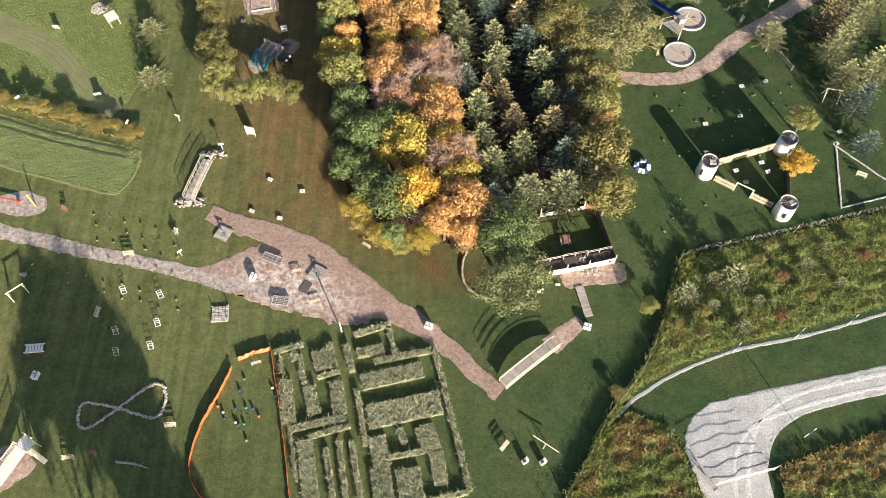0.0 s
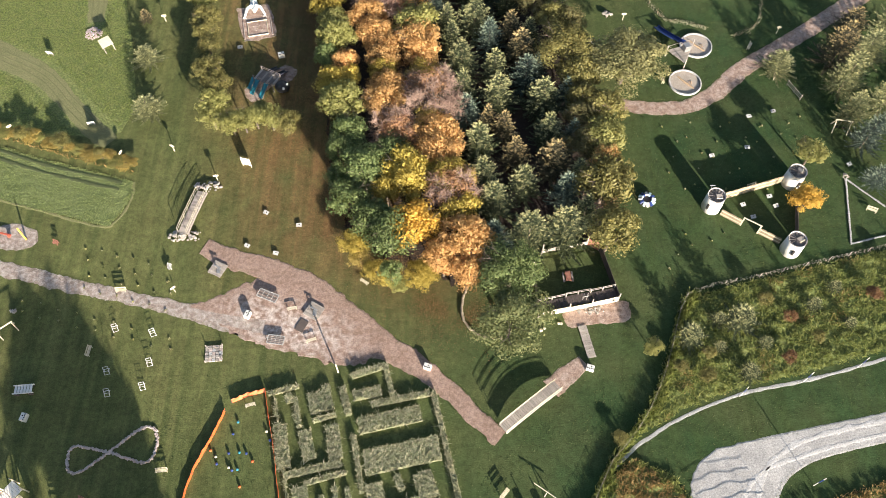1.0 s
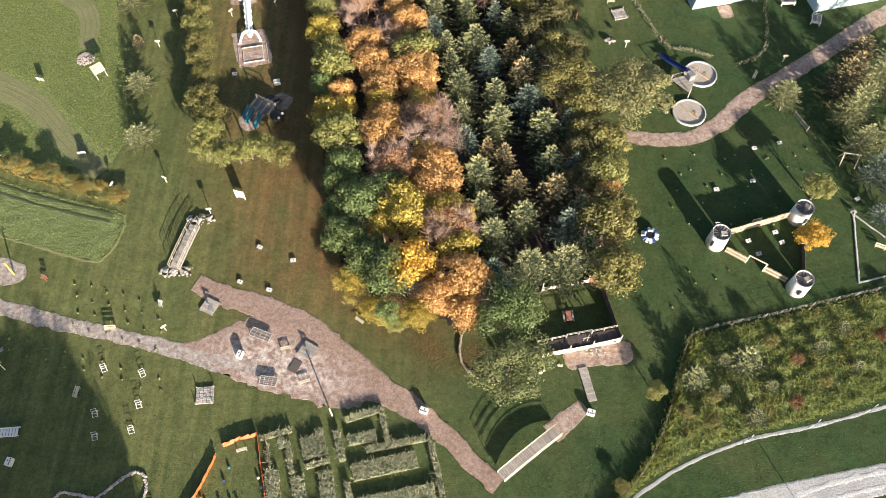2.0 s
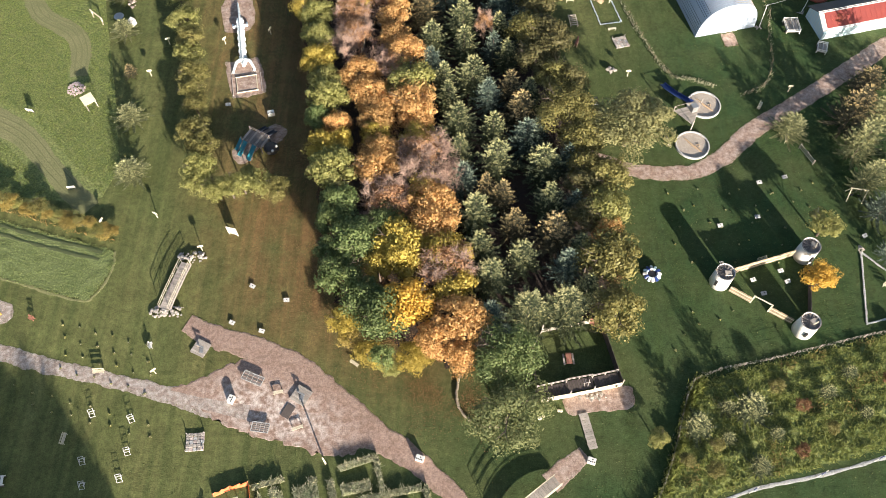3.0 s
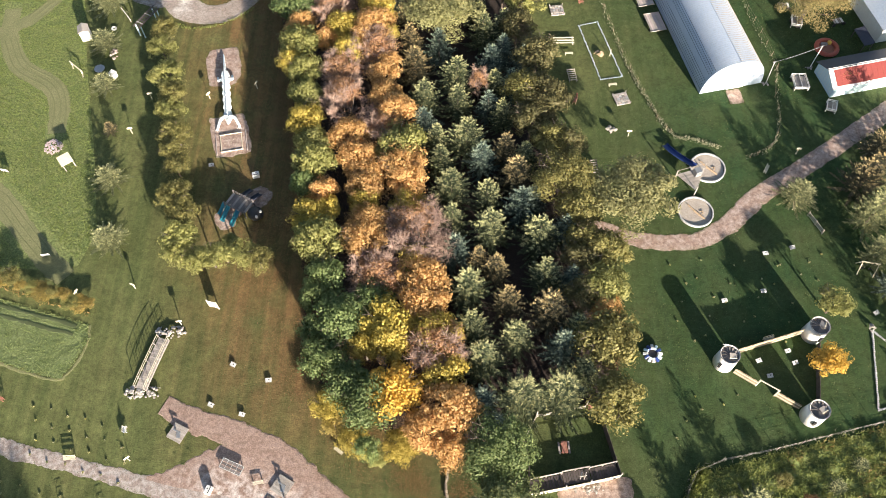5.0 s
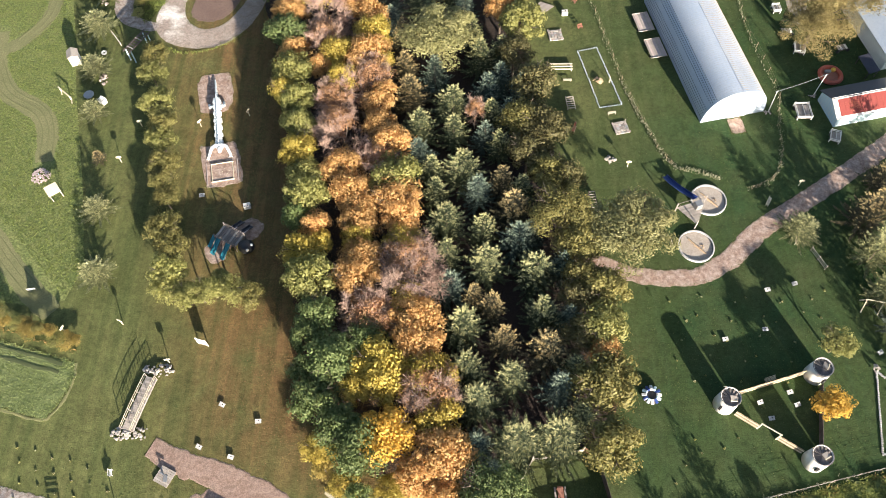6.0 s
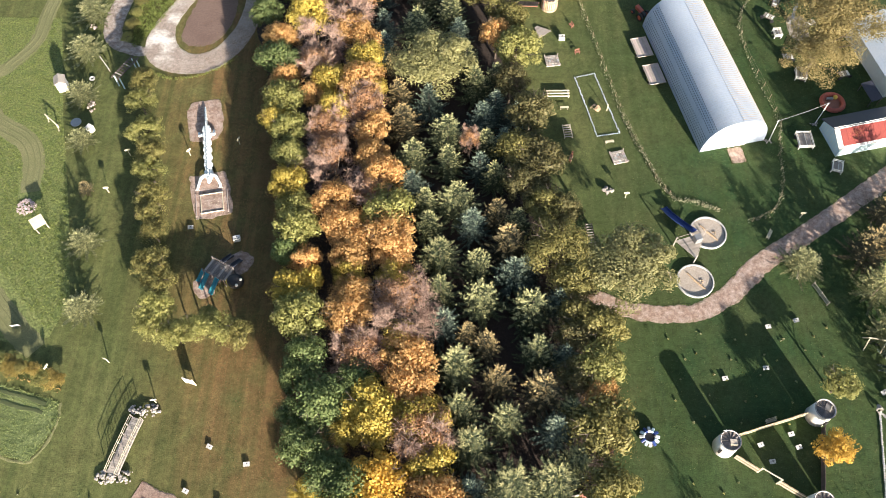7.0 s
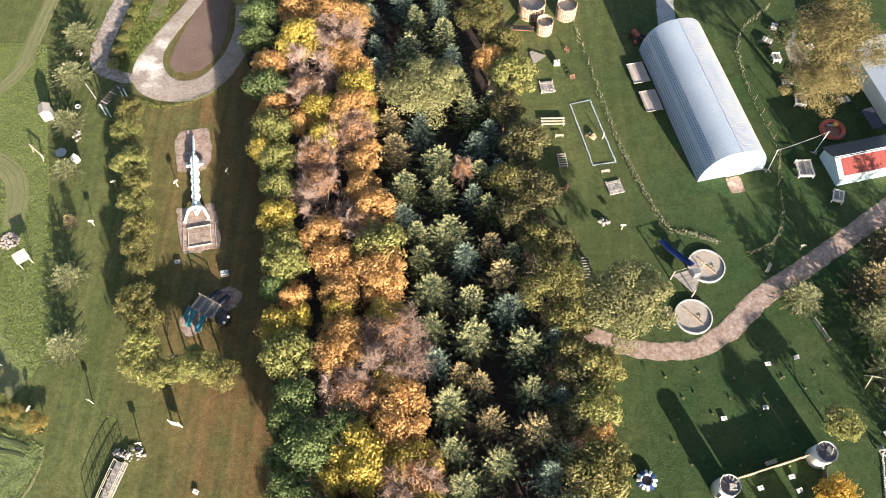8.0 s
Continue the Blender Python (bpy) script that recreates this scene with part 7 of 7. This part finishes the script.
for s in (-1, 1):
    piece("rail", rungs, pose(0, s * 0.55, 0.35), (2.3, 0.1, 0.1), CREAM_WOOD)
    piece("leg", rungs, pose(s * 1.0, 0.55, 0.16), (0.1, 0.1, 0.32), WOOD)
    piece("leg", rungs, pose(s * 1.0, -0.55, 0.16), (0.1, 0.1, 0.32), WOOD)
for i in range(6):
    piece("rung", rungs, pose(-1.0 + 0.4 * i, 0, 0.40), (0.12, 1.2, 0.06), WOOD)
rock_seat = thing("rocking_toy", 20.1, 100.9, 70, "small reddish rocking toy beside the trees", "play structure")
piece("body", rock_seat, pose(0, 0, 0.5), (1.2, 0.35, 0.3), RED_WOOD, edge=0.04)
piece("head", rock_seat, pose(0.55, 0, 0.85, 0, -20), (0.3, 0.25, 0.6), RED_WOOD, edge=0.03)
for s in (-1, 1):
    piece("runner", rock_seat, pose(0, s * 0.2, 0.12), (1.3, 0.07, 0.24), TAN_WOOD)
rubble("stump", 24.7, 95.7, 0.8, 0.6, 18, 0.5, STONE, "mound of stones with a red toy on top", "rocks", 0.5)
small_sign(27.1, 94.7, 0, "white sign board on the lawn")
rubble("stump", 24.2, 109.8, 0.7, 0.6, 18, 0.45, TAN_WOOD, "mound of tan stones inside the painted outline", "rocks", 0.5)
stake = thing("target_post", 25.8, 109.5, 0, "short cream post inside the painted outline", "post")
piece("post", stake, pose(0, 0, 0.7), (0.1, 0.1, 1.4), CREAM_WOOD)
blue_stones = surface("blue_stone", (0.42, 0.52, 0.60), (0.55, 0.60, 0.64), (0.34, 0.44, 0.54), 1.5, 6.0, 0.9, 0.5, 0.03, spread=0.15)
court = thing("stone_outline", 24.4, 110.5, 0, "long rectangle of pale blue stones on the lawn", "stone pattern")
cs = [(21.6, 115.5), (24.5, 116.3), (27.3, 105.5), (24.1, 104.9)]
rng = random.Random(8)
for (ax, ay), (bx, by) in zip(cs, cs[1:] + cs[:1]):
    n = int(math.hypot(bx - ax, by - ay) / 0.27)
    for i in range(n):
        stone(court, ax + (bx - ax) * i / n - 24.4 + rng.uniform(-0.05, 0.05), ay + (by - ay) * i / n - 110.5, 0.07, 0.23, blue_stones, rng)
tri = thing("stone_outline", 54.2, 65.6, 0, "triangle of white stones on the lawn", "stone pattern")
cs = [(54.2, 65.6), (52.5, 55.6), (61.5, 58.0)]
for (ax, ay), (bx, by) in zip(cs, cs[1:] + cs[:1]):
    n = int(math.hypot(bx - ax, by - ay) / 0.27)
    for i in range(n):
        stone(tri, ax + (bx - ax) * i / n - 54.2 + rng.uniform(-0.05, 0.05), ay + (by - ay) * i / n - 65.6, 0.08, 0.32, WHITE_LINE, rng)
rubble("cairn", 54.1, 65.9, 0.5, 0.5, 14, 0.4, STONE, "small cairn at the triangle's corner", "rocks", 0.5)
stile = thing("hurdle", 50.2, 80.6, -65, "grey timber hurdle on the lawn", "hurdle")
for z in (0.3, 0.6, 0.9):
    piece("rail", stile, pose(0, 0, z), (3.2, 0.06, 0.1), WOOD)
for e in (-1, 0, 1):
    piece("post", stile, pose(e * 1.5, 0, 0.55), (0.1, 0.1, 1.1), WOOD)

# ---- fences ----
post_fence("field_fence", [(9.0, 12.0), (13.3, 18.2), (16.6, 23.2), (19.0, 27.6), (21.5, 30.2), (24.4, 34.4), (26.8, 39.5), (28.6, 44.6), (31.0, 48.6), (39.8, 50.8), (49.1, 53.2), (58.4, 55.5), (80, 61.0)], 2.2, 1.1, WOOD, "grey post and wire fence along the field", (0.3, 0.65, 1.0), 0.008, 0.05)
post_fence("paddock_fence", [(22.9, 132.0), (24.8, 123.6), (27.7, 110.1), (30.1, 102.5), (31.5, 98.0), (33.1, 95.4)], 2.0, 1.0, TAN_BOARD, "brown post and wire fence along the paddock", (0.4, 0.9), 0.010, 0.036)
post_fence("paddock_fence", [(50.2, 107.5), (48.9, 102.0), (48.7, 97.4), (46.8, 93.1), (43.6, 91.3)], 2.0, 1.0, TAN_BOARD, "brown post and wire fence in the grass", (0.4, 0.9), 0.010, 0.036)
post_fence("yard_fence", [(53.5, 135.0), (48.3, 129.6), (47.4, 121.7), (49.1, 114.4), (50.2, 107.5)], 2.0, 1.0, TAN_BOARD, "brown post and wire fence round the farmyard", (0.4, 0.9), 0.010, 0.036)
road_gate = thing("field_gate", 28.8, 20.2, -50, "grey timber gate leaf standing open", "gate")
for z in (0.3, 0.6, 0.9, 1.2):
    piece("bar", road_gate, pose(0, 0, z), (3.2, 0.06, 0.1), WOOD)
for e in (-1, 1):
    piece("post", road_gate, pose(e * 1.6, 0, 0.65), (0.14, 0.14, 1.3), WOOD)
barrier = thing("rope_fence", 33.3, 20.4, 14, "pale rope fence on slim posts across the road", "fence")
for k in range(5):
    piece("post", barrier, pose(-3.5 + 1.75 * k, 0, 1.05), (0.045, 0.045, 2.1), WHITE)
for k in range(6):
    bm = bmesh.new()
    tube(bm, [(-3.5 + 0.4375 * q, 0.03 * math.sin(q * 1.7 + k), 0.25 + 0.35 * k - 0.05 * math.sin(math.pi * q / 8 + 0.5 * k) + 0.03 * math.sin(q * 0.9 + k * 2.0)) for q in range(17)], 0.026, 5)
    part("rope", bm, WHITE_LINE, barrier)
for x, y, h in ((34.6, 35.2, 3.3), (42.4, 37.0, 3.2), (49.2, 38.8, 3.2), (41.0, 25.0, 3.4), (57.0, 41.2, 3.2)):
    ob = thing("marker_post", x, y, 0, "tall slim white and blue marker pole by the stone line", "pole", "marker poles")
    bm = bmesh.new()
    rod(bm, (0, 0, -0.05), (0, 0, h), 0.055, 0.05, 8)
    part("pole", bm, WHITE, ob)
    bm = bmesh.new()
    rod(bm, (0, 0, h * 0.45), (0, 0, h * 0.8), 0.062, 0.06, 8)
    part("band", bm, BLUE, ob, "blue band")

weedy = curve([(13.3, 18.2), (16.6, 23.2), (19.0, 27.6), (24.4, 34.4), (26.8, 39.5), (28.6, 44.6), (31.0, 48.6)], 22)
rng = np.random.default_rng(79)
tufts("fence_weeds", np.repeat(weedy, 14, 0) + rng.normal(0, 0.28, (len(weedy) * 14, 2)) + (0.3, -0.1), 0.2, 0.8, 2, WEED, "tall weeds standing along the fence", 0.3, 78)
# rank grass left standing along the fences
for k, line in enumerate(([(13.3, 18.2), (16.6, 23.2), (19.0, 27.6), (24.4, 34.4), (28.6, 44.6), (31.0, 48.6), (39.8, 50.8), (58.4, 55.5), (80, 61)], [(22.9, 132.0), (27.7, 110.1), (30.1, 102.5), (33.1, 95.4), (36.5, 94.2), (39.5, 93.0)], [(50.2, 107.5), (48.7, 97.4), (46.8, 93.1), (43.0, 91.3)], [(53.5, 135.0), (48.3, 129.6), (47.4, 121.7), (50.2, 107.5)], [(-42.0, 116.0), (-38.0, 114.3), (-33.0, 115.2), (-28.5, 118.5)], [(-78, 74.4), (-63.6, 72.8), (-53.1, 69.6), (-42.0, 66.4)])):
    c = curve(line, 70)
    rng = np.random.default_rng(80 + k)
    if k == 1:
        c = np.repeat(c, 2, 0)
    pts = c + rng.normal(0, 0.16 if k != 1 else 0.2, c.shape)
    fine = k in (1, 2, 3)
    tufts("rank_grass", pts, 0.08 if fine else 0.13, 0.28 if fine or k == 4 else 0.35, 2, (STRAW_TOP, STRAW_TOP, STRAW_TOP, STRAW_TOP, WEED, RUST_WEED)[k], "dry rank grass along a fence line", 0.4, 90 + k)

# ---- grass and crops ----
MEADOW_AREA = [(-76, 75), (-50, 72.5), (-45.4, 73.2), (-44.0, 78), (-47, 90), (-52, 107), (-55, 119), (-57, 126), (-76, 126)]
FIELD = [(-78, 76.2), (-63.1, 71.4), (-54.4, 68.6), (-42.0, 65.2), (-41.6, 63.0), (-42.2, 60.9), (-43.9, 57.8), (-52.4, 60.0), (-60.6, 62.4), (-78, 68)]
ROUGH = [(20.5, 28.6), (24.9, 34.2), (29.0, 44.6), (31.4, 48.2), (39.8, 50.4), (58, 55), (80, 60.5), (80, 49), (54.4, 41.2), (42, 37.8), (34.9, 36.2), (27.7, 33.5), (22.7, 30.6)]
WEEDS_S = [(17.0, 23.0), (19.4, 26.6), (21.5, 27.8), (25.6, 26.0), (27.2, 23.5), (27.4, 21.0), (29, 17.5), (29.5, 10), (28, 4), (22, 1), (14, 3), (7, 2), (8, 10), (13.6, 18)]
WEEDS_E = [(37.4, 21.6), (45, 24.2), (54, 27.0), (75, 31), (75, 15), (37, 12)]
FARM_STRIP = [(-44.5, 119.5), (-40.8, 127), (-38.0, 135), (-44.5, 140), (-46.0, 128)]


def flat_floor(area, material, label):
    bm = bmesh.new()
    face = bm.faces.new([bm.verts.new((x, y, 0.012)) for x, y in area])
    face.normal_update()
    if face.normal.z < 0:
        face.normal_flip()
    bmesh.ops.triangulate(bm, faces=bm.faces[:])
    tagged(finish("field_floor", bm, material), label, "field", kind="structure")


def hummock(x, y, high):
    """Height of the rank growth: rounded clumps, in rows that lie along the field."""
    u, v = 0.97 * x + 0.24 * y, -0.24 * x + 0.97 * y
    a = noise.noise(Vector((u * 0.45, v * 0.95, 2.0)))
    b = noise.noise(Vector((x * 1.7, y * 1.7, 6.0)))
    return max(0.0, high * (0.42 + 0.70 * a + 0.28 * b))


def lumpy_floor(area, high, material, label, step=0.32):
    """Ground thick with growth: one sheet that swells and falls with the clumps and dies out at the rim."""
    poly = np.array(area, float)
    lo, hi = poly.min(0), poly.max(0)
    nx, ny = int((hi[0] - lo[0]) / step), int((hi[1] - lo[1]) / step)
    gx, gy = np.meshgrid(lo[0] + np.arange(nx + 1) * step, lo[1] + np.arange(ny + 1) * step, indexing="ij")
    pts = np.stack((gx.ravel(), gy.ravel()), 1)
    ok = inside(pts, poly)
    near = near_line(pts, np.vstack((poly, poly[:1])), 0.8)
    z = np.array([hummock(x, y, high) * (0.3 if rim else 1.0) + 0.02 if k else 0.02 for (x, y), k, rim in zip(pts, ok, near)])
    index = np.arange(len(pts)).reshape(nx + 1, ny + 1)
    faces = np.stack((index[:-1, :-1], index[1:, :-1], index[1:, 1:], index[:-1, 1:]), 2).reshape(-1, 4)
    faces = faces[ok[faces].all(1)]
    me = mesh_of("field_floor", np.concatenate((pts, z[:, None]), 1), faces, material)
    me.polygons.foreach_set("use_smooth", np.ones(len(me.polygons), bool))
    tagged(new("field_floor", me), label, "field", kind="structure")


def lifted(pts, high):
    return np.array([hummock(x, y, high) for x, y in pts])


flat_floor(MEADOW_AREA, FIELD_SOIL, "green meadow floor")
lumpy_floor(FIELD, 0.09, CROP_FLOOR, "green crop field floor")
lumpy_floor(ROUGH, 0.38, FIELD_SOIL, "rough green field floor")
lumpy_floor(WEEDS_S, 0.5, FIELD_SOIL, "overgrown bank floor")
lumpy_floor(WEEDS_E, 0.6, FIELD_SOIL, "overgrown verge floor")
rough_pts = scatter(ROUGH, 26, 5)
tufts("rough_field", rough_pts, 0.16, 0.22, 3, WEED, "rough green field of weeds and brambles", 1.0, 5, low=lifted(rough_pts, 0.38))
brown_pts = rough_pts[[noise.noise(Vector((x * 0.3, y * 0.3, 8))) > 0.28 for x, y in rough_pts]]
tufts("rusty_weeds", brown_pts, 0.14, 0.26, 1, RUST_WEED, "patches of rusty dying weeds", 0.7, 6, low=lifted(brown_pts, 0.38))
s_pts = scatter(WEEDS_S, 34, 7)
rust = np.array([noise.noise(Vector((x * 0.22, y * 0.22, 3))) + 0.35 * noise.noise(Vector((x * 0.9, y * 0.9, 4))) > 0.06 for x, y in s_pts])
tufts("weed_bank", s_pts[~rust], 0.14, 0.26, 3, WEED, "tall green weeds behind the fence", 0.8, 8, low=lifted(s_pts[~rust], 0.5))
tufts("weed_bank", s_pts[rust], 0.14, 0.26, 3, RUST_WEED, "rusty dying weeds behind the fence", 0.8, 9, low=lifted(s_pts[rust], 0.5))
e_pts = scatter(WEEDS_E, 24, 10)
tawny = np.array([noise.noise(Vector((x * 0.3, y * 0.6, 7))) + (y - 0.3 * x - 7.0) * 0.30 > 0.0 for x, y in e_pts])
tufts("verge_weeds", e_pts[tawny], 0.14, 0.26, 3, RUST_WEED, "yellow-brown weeds along the road verge", 0.7, 11, low=lifted(e_pts[tawny], 0.6))
tufts("verge_weeds", e_pts[~tawny], 0.14, 0.26, 3, WEED, "green weeds along the road verge", 0.7, 12, low=lifted(e_pts[~tawny], 0.6))
m_pts = open_ground(scatter(MEADOW_AREA, 22, 13))
tufts("meadow", m_pts, 0.13, 0.12, 2, MEADOW, "lush green meadow of clover and herbs", 0.8, 14)
f_pts = scatter(FIELD, 34, 15)
track = curve([(-78, 75.0), (-63.1, 70.6), (-54.4, 67.7), (-43.5, 64.9)], 6)
f_pts = f_pts[~near_line(f_pts, track, 0.32) & ~near_line(f_pts, track - np.array((0.2, 1.2)), 0.32)]
for k in range(2):
    strip("wheel_track", [tuple(q - np.array((0.2, 1.2)) * k) for q in track[::3]], 0.40, 0.24, CROP_TRACK, "dark wheel track through the crop", "track", rough=0.25, hole=False)
strip("field_rim", [(-78, 68.2), (-60.6, 62.5), (-52.4, 60.1), (-45.0, 58.0), (-43.2, 58.8), (-42.2, 60.9), (-41.7, 63.0), (-42.0, 65.0)], 0.34, 0.04, MOWN, "pale trodden rim of the crop field", "field rim", rough=0.3, hole=False)
tufts("crop_field", f_pts, 0.12, 0.11, 2, CROP, "strip of pale green crop with wheel tracks", 0.8, 16, low=lifted(f_pts, 0.09))
tufts("crop_strip", scatter(FARM_STRIP, 24, 17), 0.17, 0.25, 2, MEADOW, "green planted strip beside the loop road", 0.7, 18)
GROUND_HOLES += [(np.array(a, float), 0.0) for a in (MEADOW_AREA, FIELD, ROUGH, WEEDS_S, WEEDS_E)]
lawn_pts = open_ground(scatter([(-80, 8), (80, 8), (85, 150), (-85, 150)], 7, 19))
shade = np.array([noise.noise(Vector((x * 0.1, y * 0.1, 1))) for x, y in lawn_pts])
lawn_pts = lawn_pts[shade > -0.35]
tufts("grass", lawn_pts, 0.12, 0.08, 1, BLADE, "short uneven lawn grass", 0.8, 20)
rng = np.random.default_rng(21)
edge_pts = []
for own, rims in PATH_EDGES:
    rims = np.array(rims)
    free = np.ones(len(rims), bool)
    for k, (shape, half) in enumerate(GROUND_HOLES):
        if k != own:
            free &= ~(near_line(rims, shape, max(0.1, half - 0.2)) if half else inside(rims, shape))
    edge_pts.append(rims[free])
edge_pts = np.repeat(np.concatenate(edge_pts), 3, 0)
edge_pts = edge_pts + rng.normal(0, 0.16, edge_pts.shape)
tufts("edge_grass", edge_pts, 0.12, 0.06, 2, EDGE_BLADE, "grass creeping over the rims of the paths", 0.9, 22)
# fallen leaves drift out from the wood's edge
for k, (line, reach, count) in enumerate((([(-12, 58), (-7, 50), (0, 46), (5, 45)], 3.0, 6000), ([(-20, 100), (-17.5, 86), (-15, 70), (-12.5, 58)], 4.4, 26000), ([(-27, 122), (-22, 106), (-19, 92)], 4.0, 13000), ([(22, 60), (22.5, 68), (21, 80)], 1.6, 3500), ([(-24, 118), (-12, 70), (-2, 52)], 5.0, 9000))):
    rng = np.random.default_rng(30 + k)
    c = curve(line, 30)
    count *= 2
    p2 = c[rng.integers(0, len(c), count)] + rng.normal(0, 1, (count, 2)) * reach * rng.uniform(0.2, 1.0, (count, 1))
    p2 = p2[[noise.noise(Vector((x * 0.3, y * 0.3, 5))) > rng.random() * 0.9 - 0.65 for x, y in p2]]
    c = np.concatenate((p2, rng.uniform(0.05, 0.09, (len(p2), 1))), 1)
    u = unit(rng.normal(0, 1, c.shape) * (1, 1, 0.3)) * 0.05
    v = unit(np.cross(u, rng.normal(0, 0.3, c.shape) + (0, 0, 1))) * 0.04
    tagged(new("leaf_litter", leaf_mesh("leaf_litter", c, u, v, LITTER)), "brown and orange fallen leaves on the grass", kind="stuff")

# ---- maze of dry maize and grasses ----
maze = thing("maze", -9, 27, 0, "maze of clipped dry maize and grass hedges", "maze")


def maze_hedge(ax, ay, bx, by, width, height=0.56, top=STRAW_TOP):
    """A hedge from a to b: leaning stalks and leaves all through, paler at the rims."""
    a, b = np.array((ax, ay), float) - (-9, 27), np.array((bx, by), float) - (-9, 27)
    d = b - a
    length = float(np.hypot(*d))
    d = d / length
    side = np.array((-d[1], d[0]))
    rng = np.random.default_rng(int(abs(ax * 100 + by * 10)))
    n = int(length * width * 60)
    s, w = rng.uniform(0, length, n), rng.uniform(-0.5, 0.5, n) * width
    rim = np.abs(w) > width / 2 - 0.16
    pts = a + s[:, None] * d + w[:, None] * side
    ob = thing("hedge", 0, 0)
    ob.parent = maze
    turn = math.degrees(math.atan2(d[1], d[0]))
    mid = (a + b) / 2
    bm = bmesh.new()
    bmesh.ops.create_grid(bm, x_segments=max(2, int(length / 0.3)), y_segments=max(2, int(width / 0.3)), size=0.5)
    edge = [e for e in bm.edges if e.is_boundary]
    low = [v for v in bmesh.ops.extrude_edge_only(bm, edges=edge)["geom"] if isinstance(v, bmesh.types.BMVert)]
    skirt = set(low)
    for v in bm.verts:
        v.co.x *= length
        v.co.y *= width - 0.12
        if v in skirt:
            v.co.z = 0.0
        else:
            v.co.z = height * 0.72 + rng.uniform(-0.14, 0.14)
            v.co.x += rng.uniform(-0.09, 0.09)
            v.co.y += rng.uniform(-0.11, 0.11)
    bmesh.ops.recalc_face_normals(bm, faces=bm.faces[:])
    core = part("core", bm, THATCH, ob)
    core.matrix_basis = pose(mid[0], mid[1], 0, 0, 0, turn)
    inner = pts[~rim] if (~rim).sum() > 3 else pts
    tufts("maize_growth", inner, 0.075, height * 0.62, 2, top, "", 0.95, 3, ob, height * 0.6)
    tufts("rim_growth", pts[rim], 0.07, height * 0.62, 2, STRAW, "", 0.5, 4, ob, height * 0.55)
    tufts("side_growth", pts[rim], 0.09, height * 0.8, 1, STRAW, "", 0.10, 5, ob)


THIN, MID = 0.62, 0.8
for h in ((-20.5, 35.2, -17.0, 36.2, THIN), (-10.9, 37.4, -7.1, 38.7, MID), (-6.9, 38.8, -5.8, 34.6, THIN), (-8.4, 34.0, -1.6, 35.4, MID), (-1.2, 35.6, 2.8, 18.9, THIN),
          (-11.9, 36.2, -10.9, 32.7, MID), (-10.2, 30.4, -8.9, 23.9, THIN), (-17.3, 34.8, -16.5, 31.2, THIN), (-15.0, 32.0, -12.4, 32.8, THIN), (-17.6, 25.8, -11.4, 27.2, MID),
          (-15.4, 24.9, -10.8, 26.2, THIN), (-13.4, 23.7, -12.0, 17.0, THIN), (-12.0, 24.6, -10.6, 17.0, THIN), (-10.6, 24.6, -9.0, 17.0, THIN), (-6.2, 22.6, -2.3, 23.3, THIN),
          (-5.2, 26.0, -4.5, 24.2, MID), (2.6, 18.8, -1.6, 17.8, THIN), (-19.6, 34.6, -16.4, 20.0, 0.3)):
    maze_hedge(*h)
for h in ((-15.6, 34.0, -13.0, 34.7, 2.6), (-14.2, 36.0, -13.3, 36.2, 0.7), (-10.5, 35.0, -7.3, 35.7, 1.3), (-9.7, 31.4, -2.6, 33.0, 2.0), (-8.8, 27.2, -0.4, 29.0, 2.9),
          (-15.9, 31.0, -15.0, 27.6, 1.5), (-12.8, 31.6, -12.0, 27.6, 1.6), (-18.8, 31.6, -17.8, 26.6, 1.6), (-18.4, 34.6, -17.6, 34.8, 1.2), (-15.9, 24.6, -14.4, 17.0, 1.8),
          (-7.7, 25.0, -6.9, 21.6, 2.0), (-7.2, 21.4, -6.4, 17.0, 2.2), (-2.4, 26.3, -1.4, 23.4, 2.2), (-1.0, 23.2, -0.3, 19.6, 1.6), (-4.2, 21.4, -3.3, 17.0, 2.8)):
    maze_hedge(*h, height=0.50)
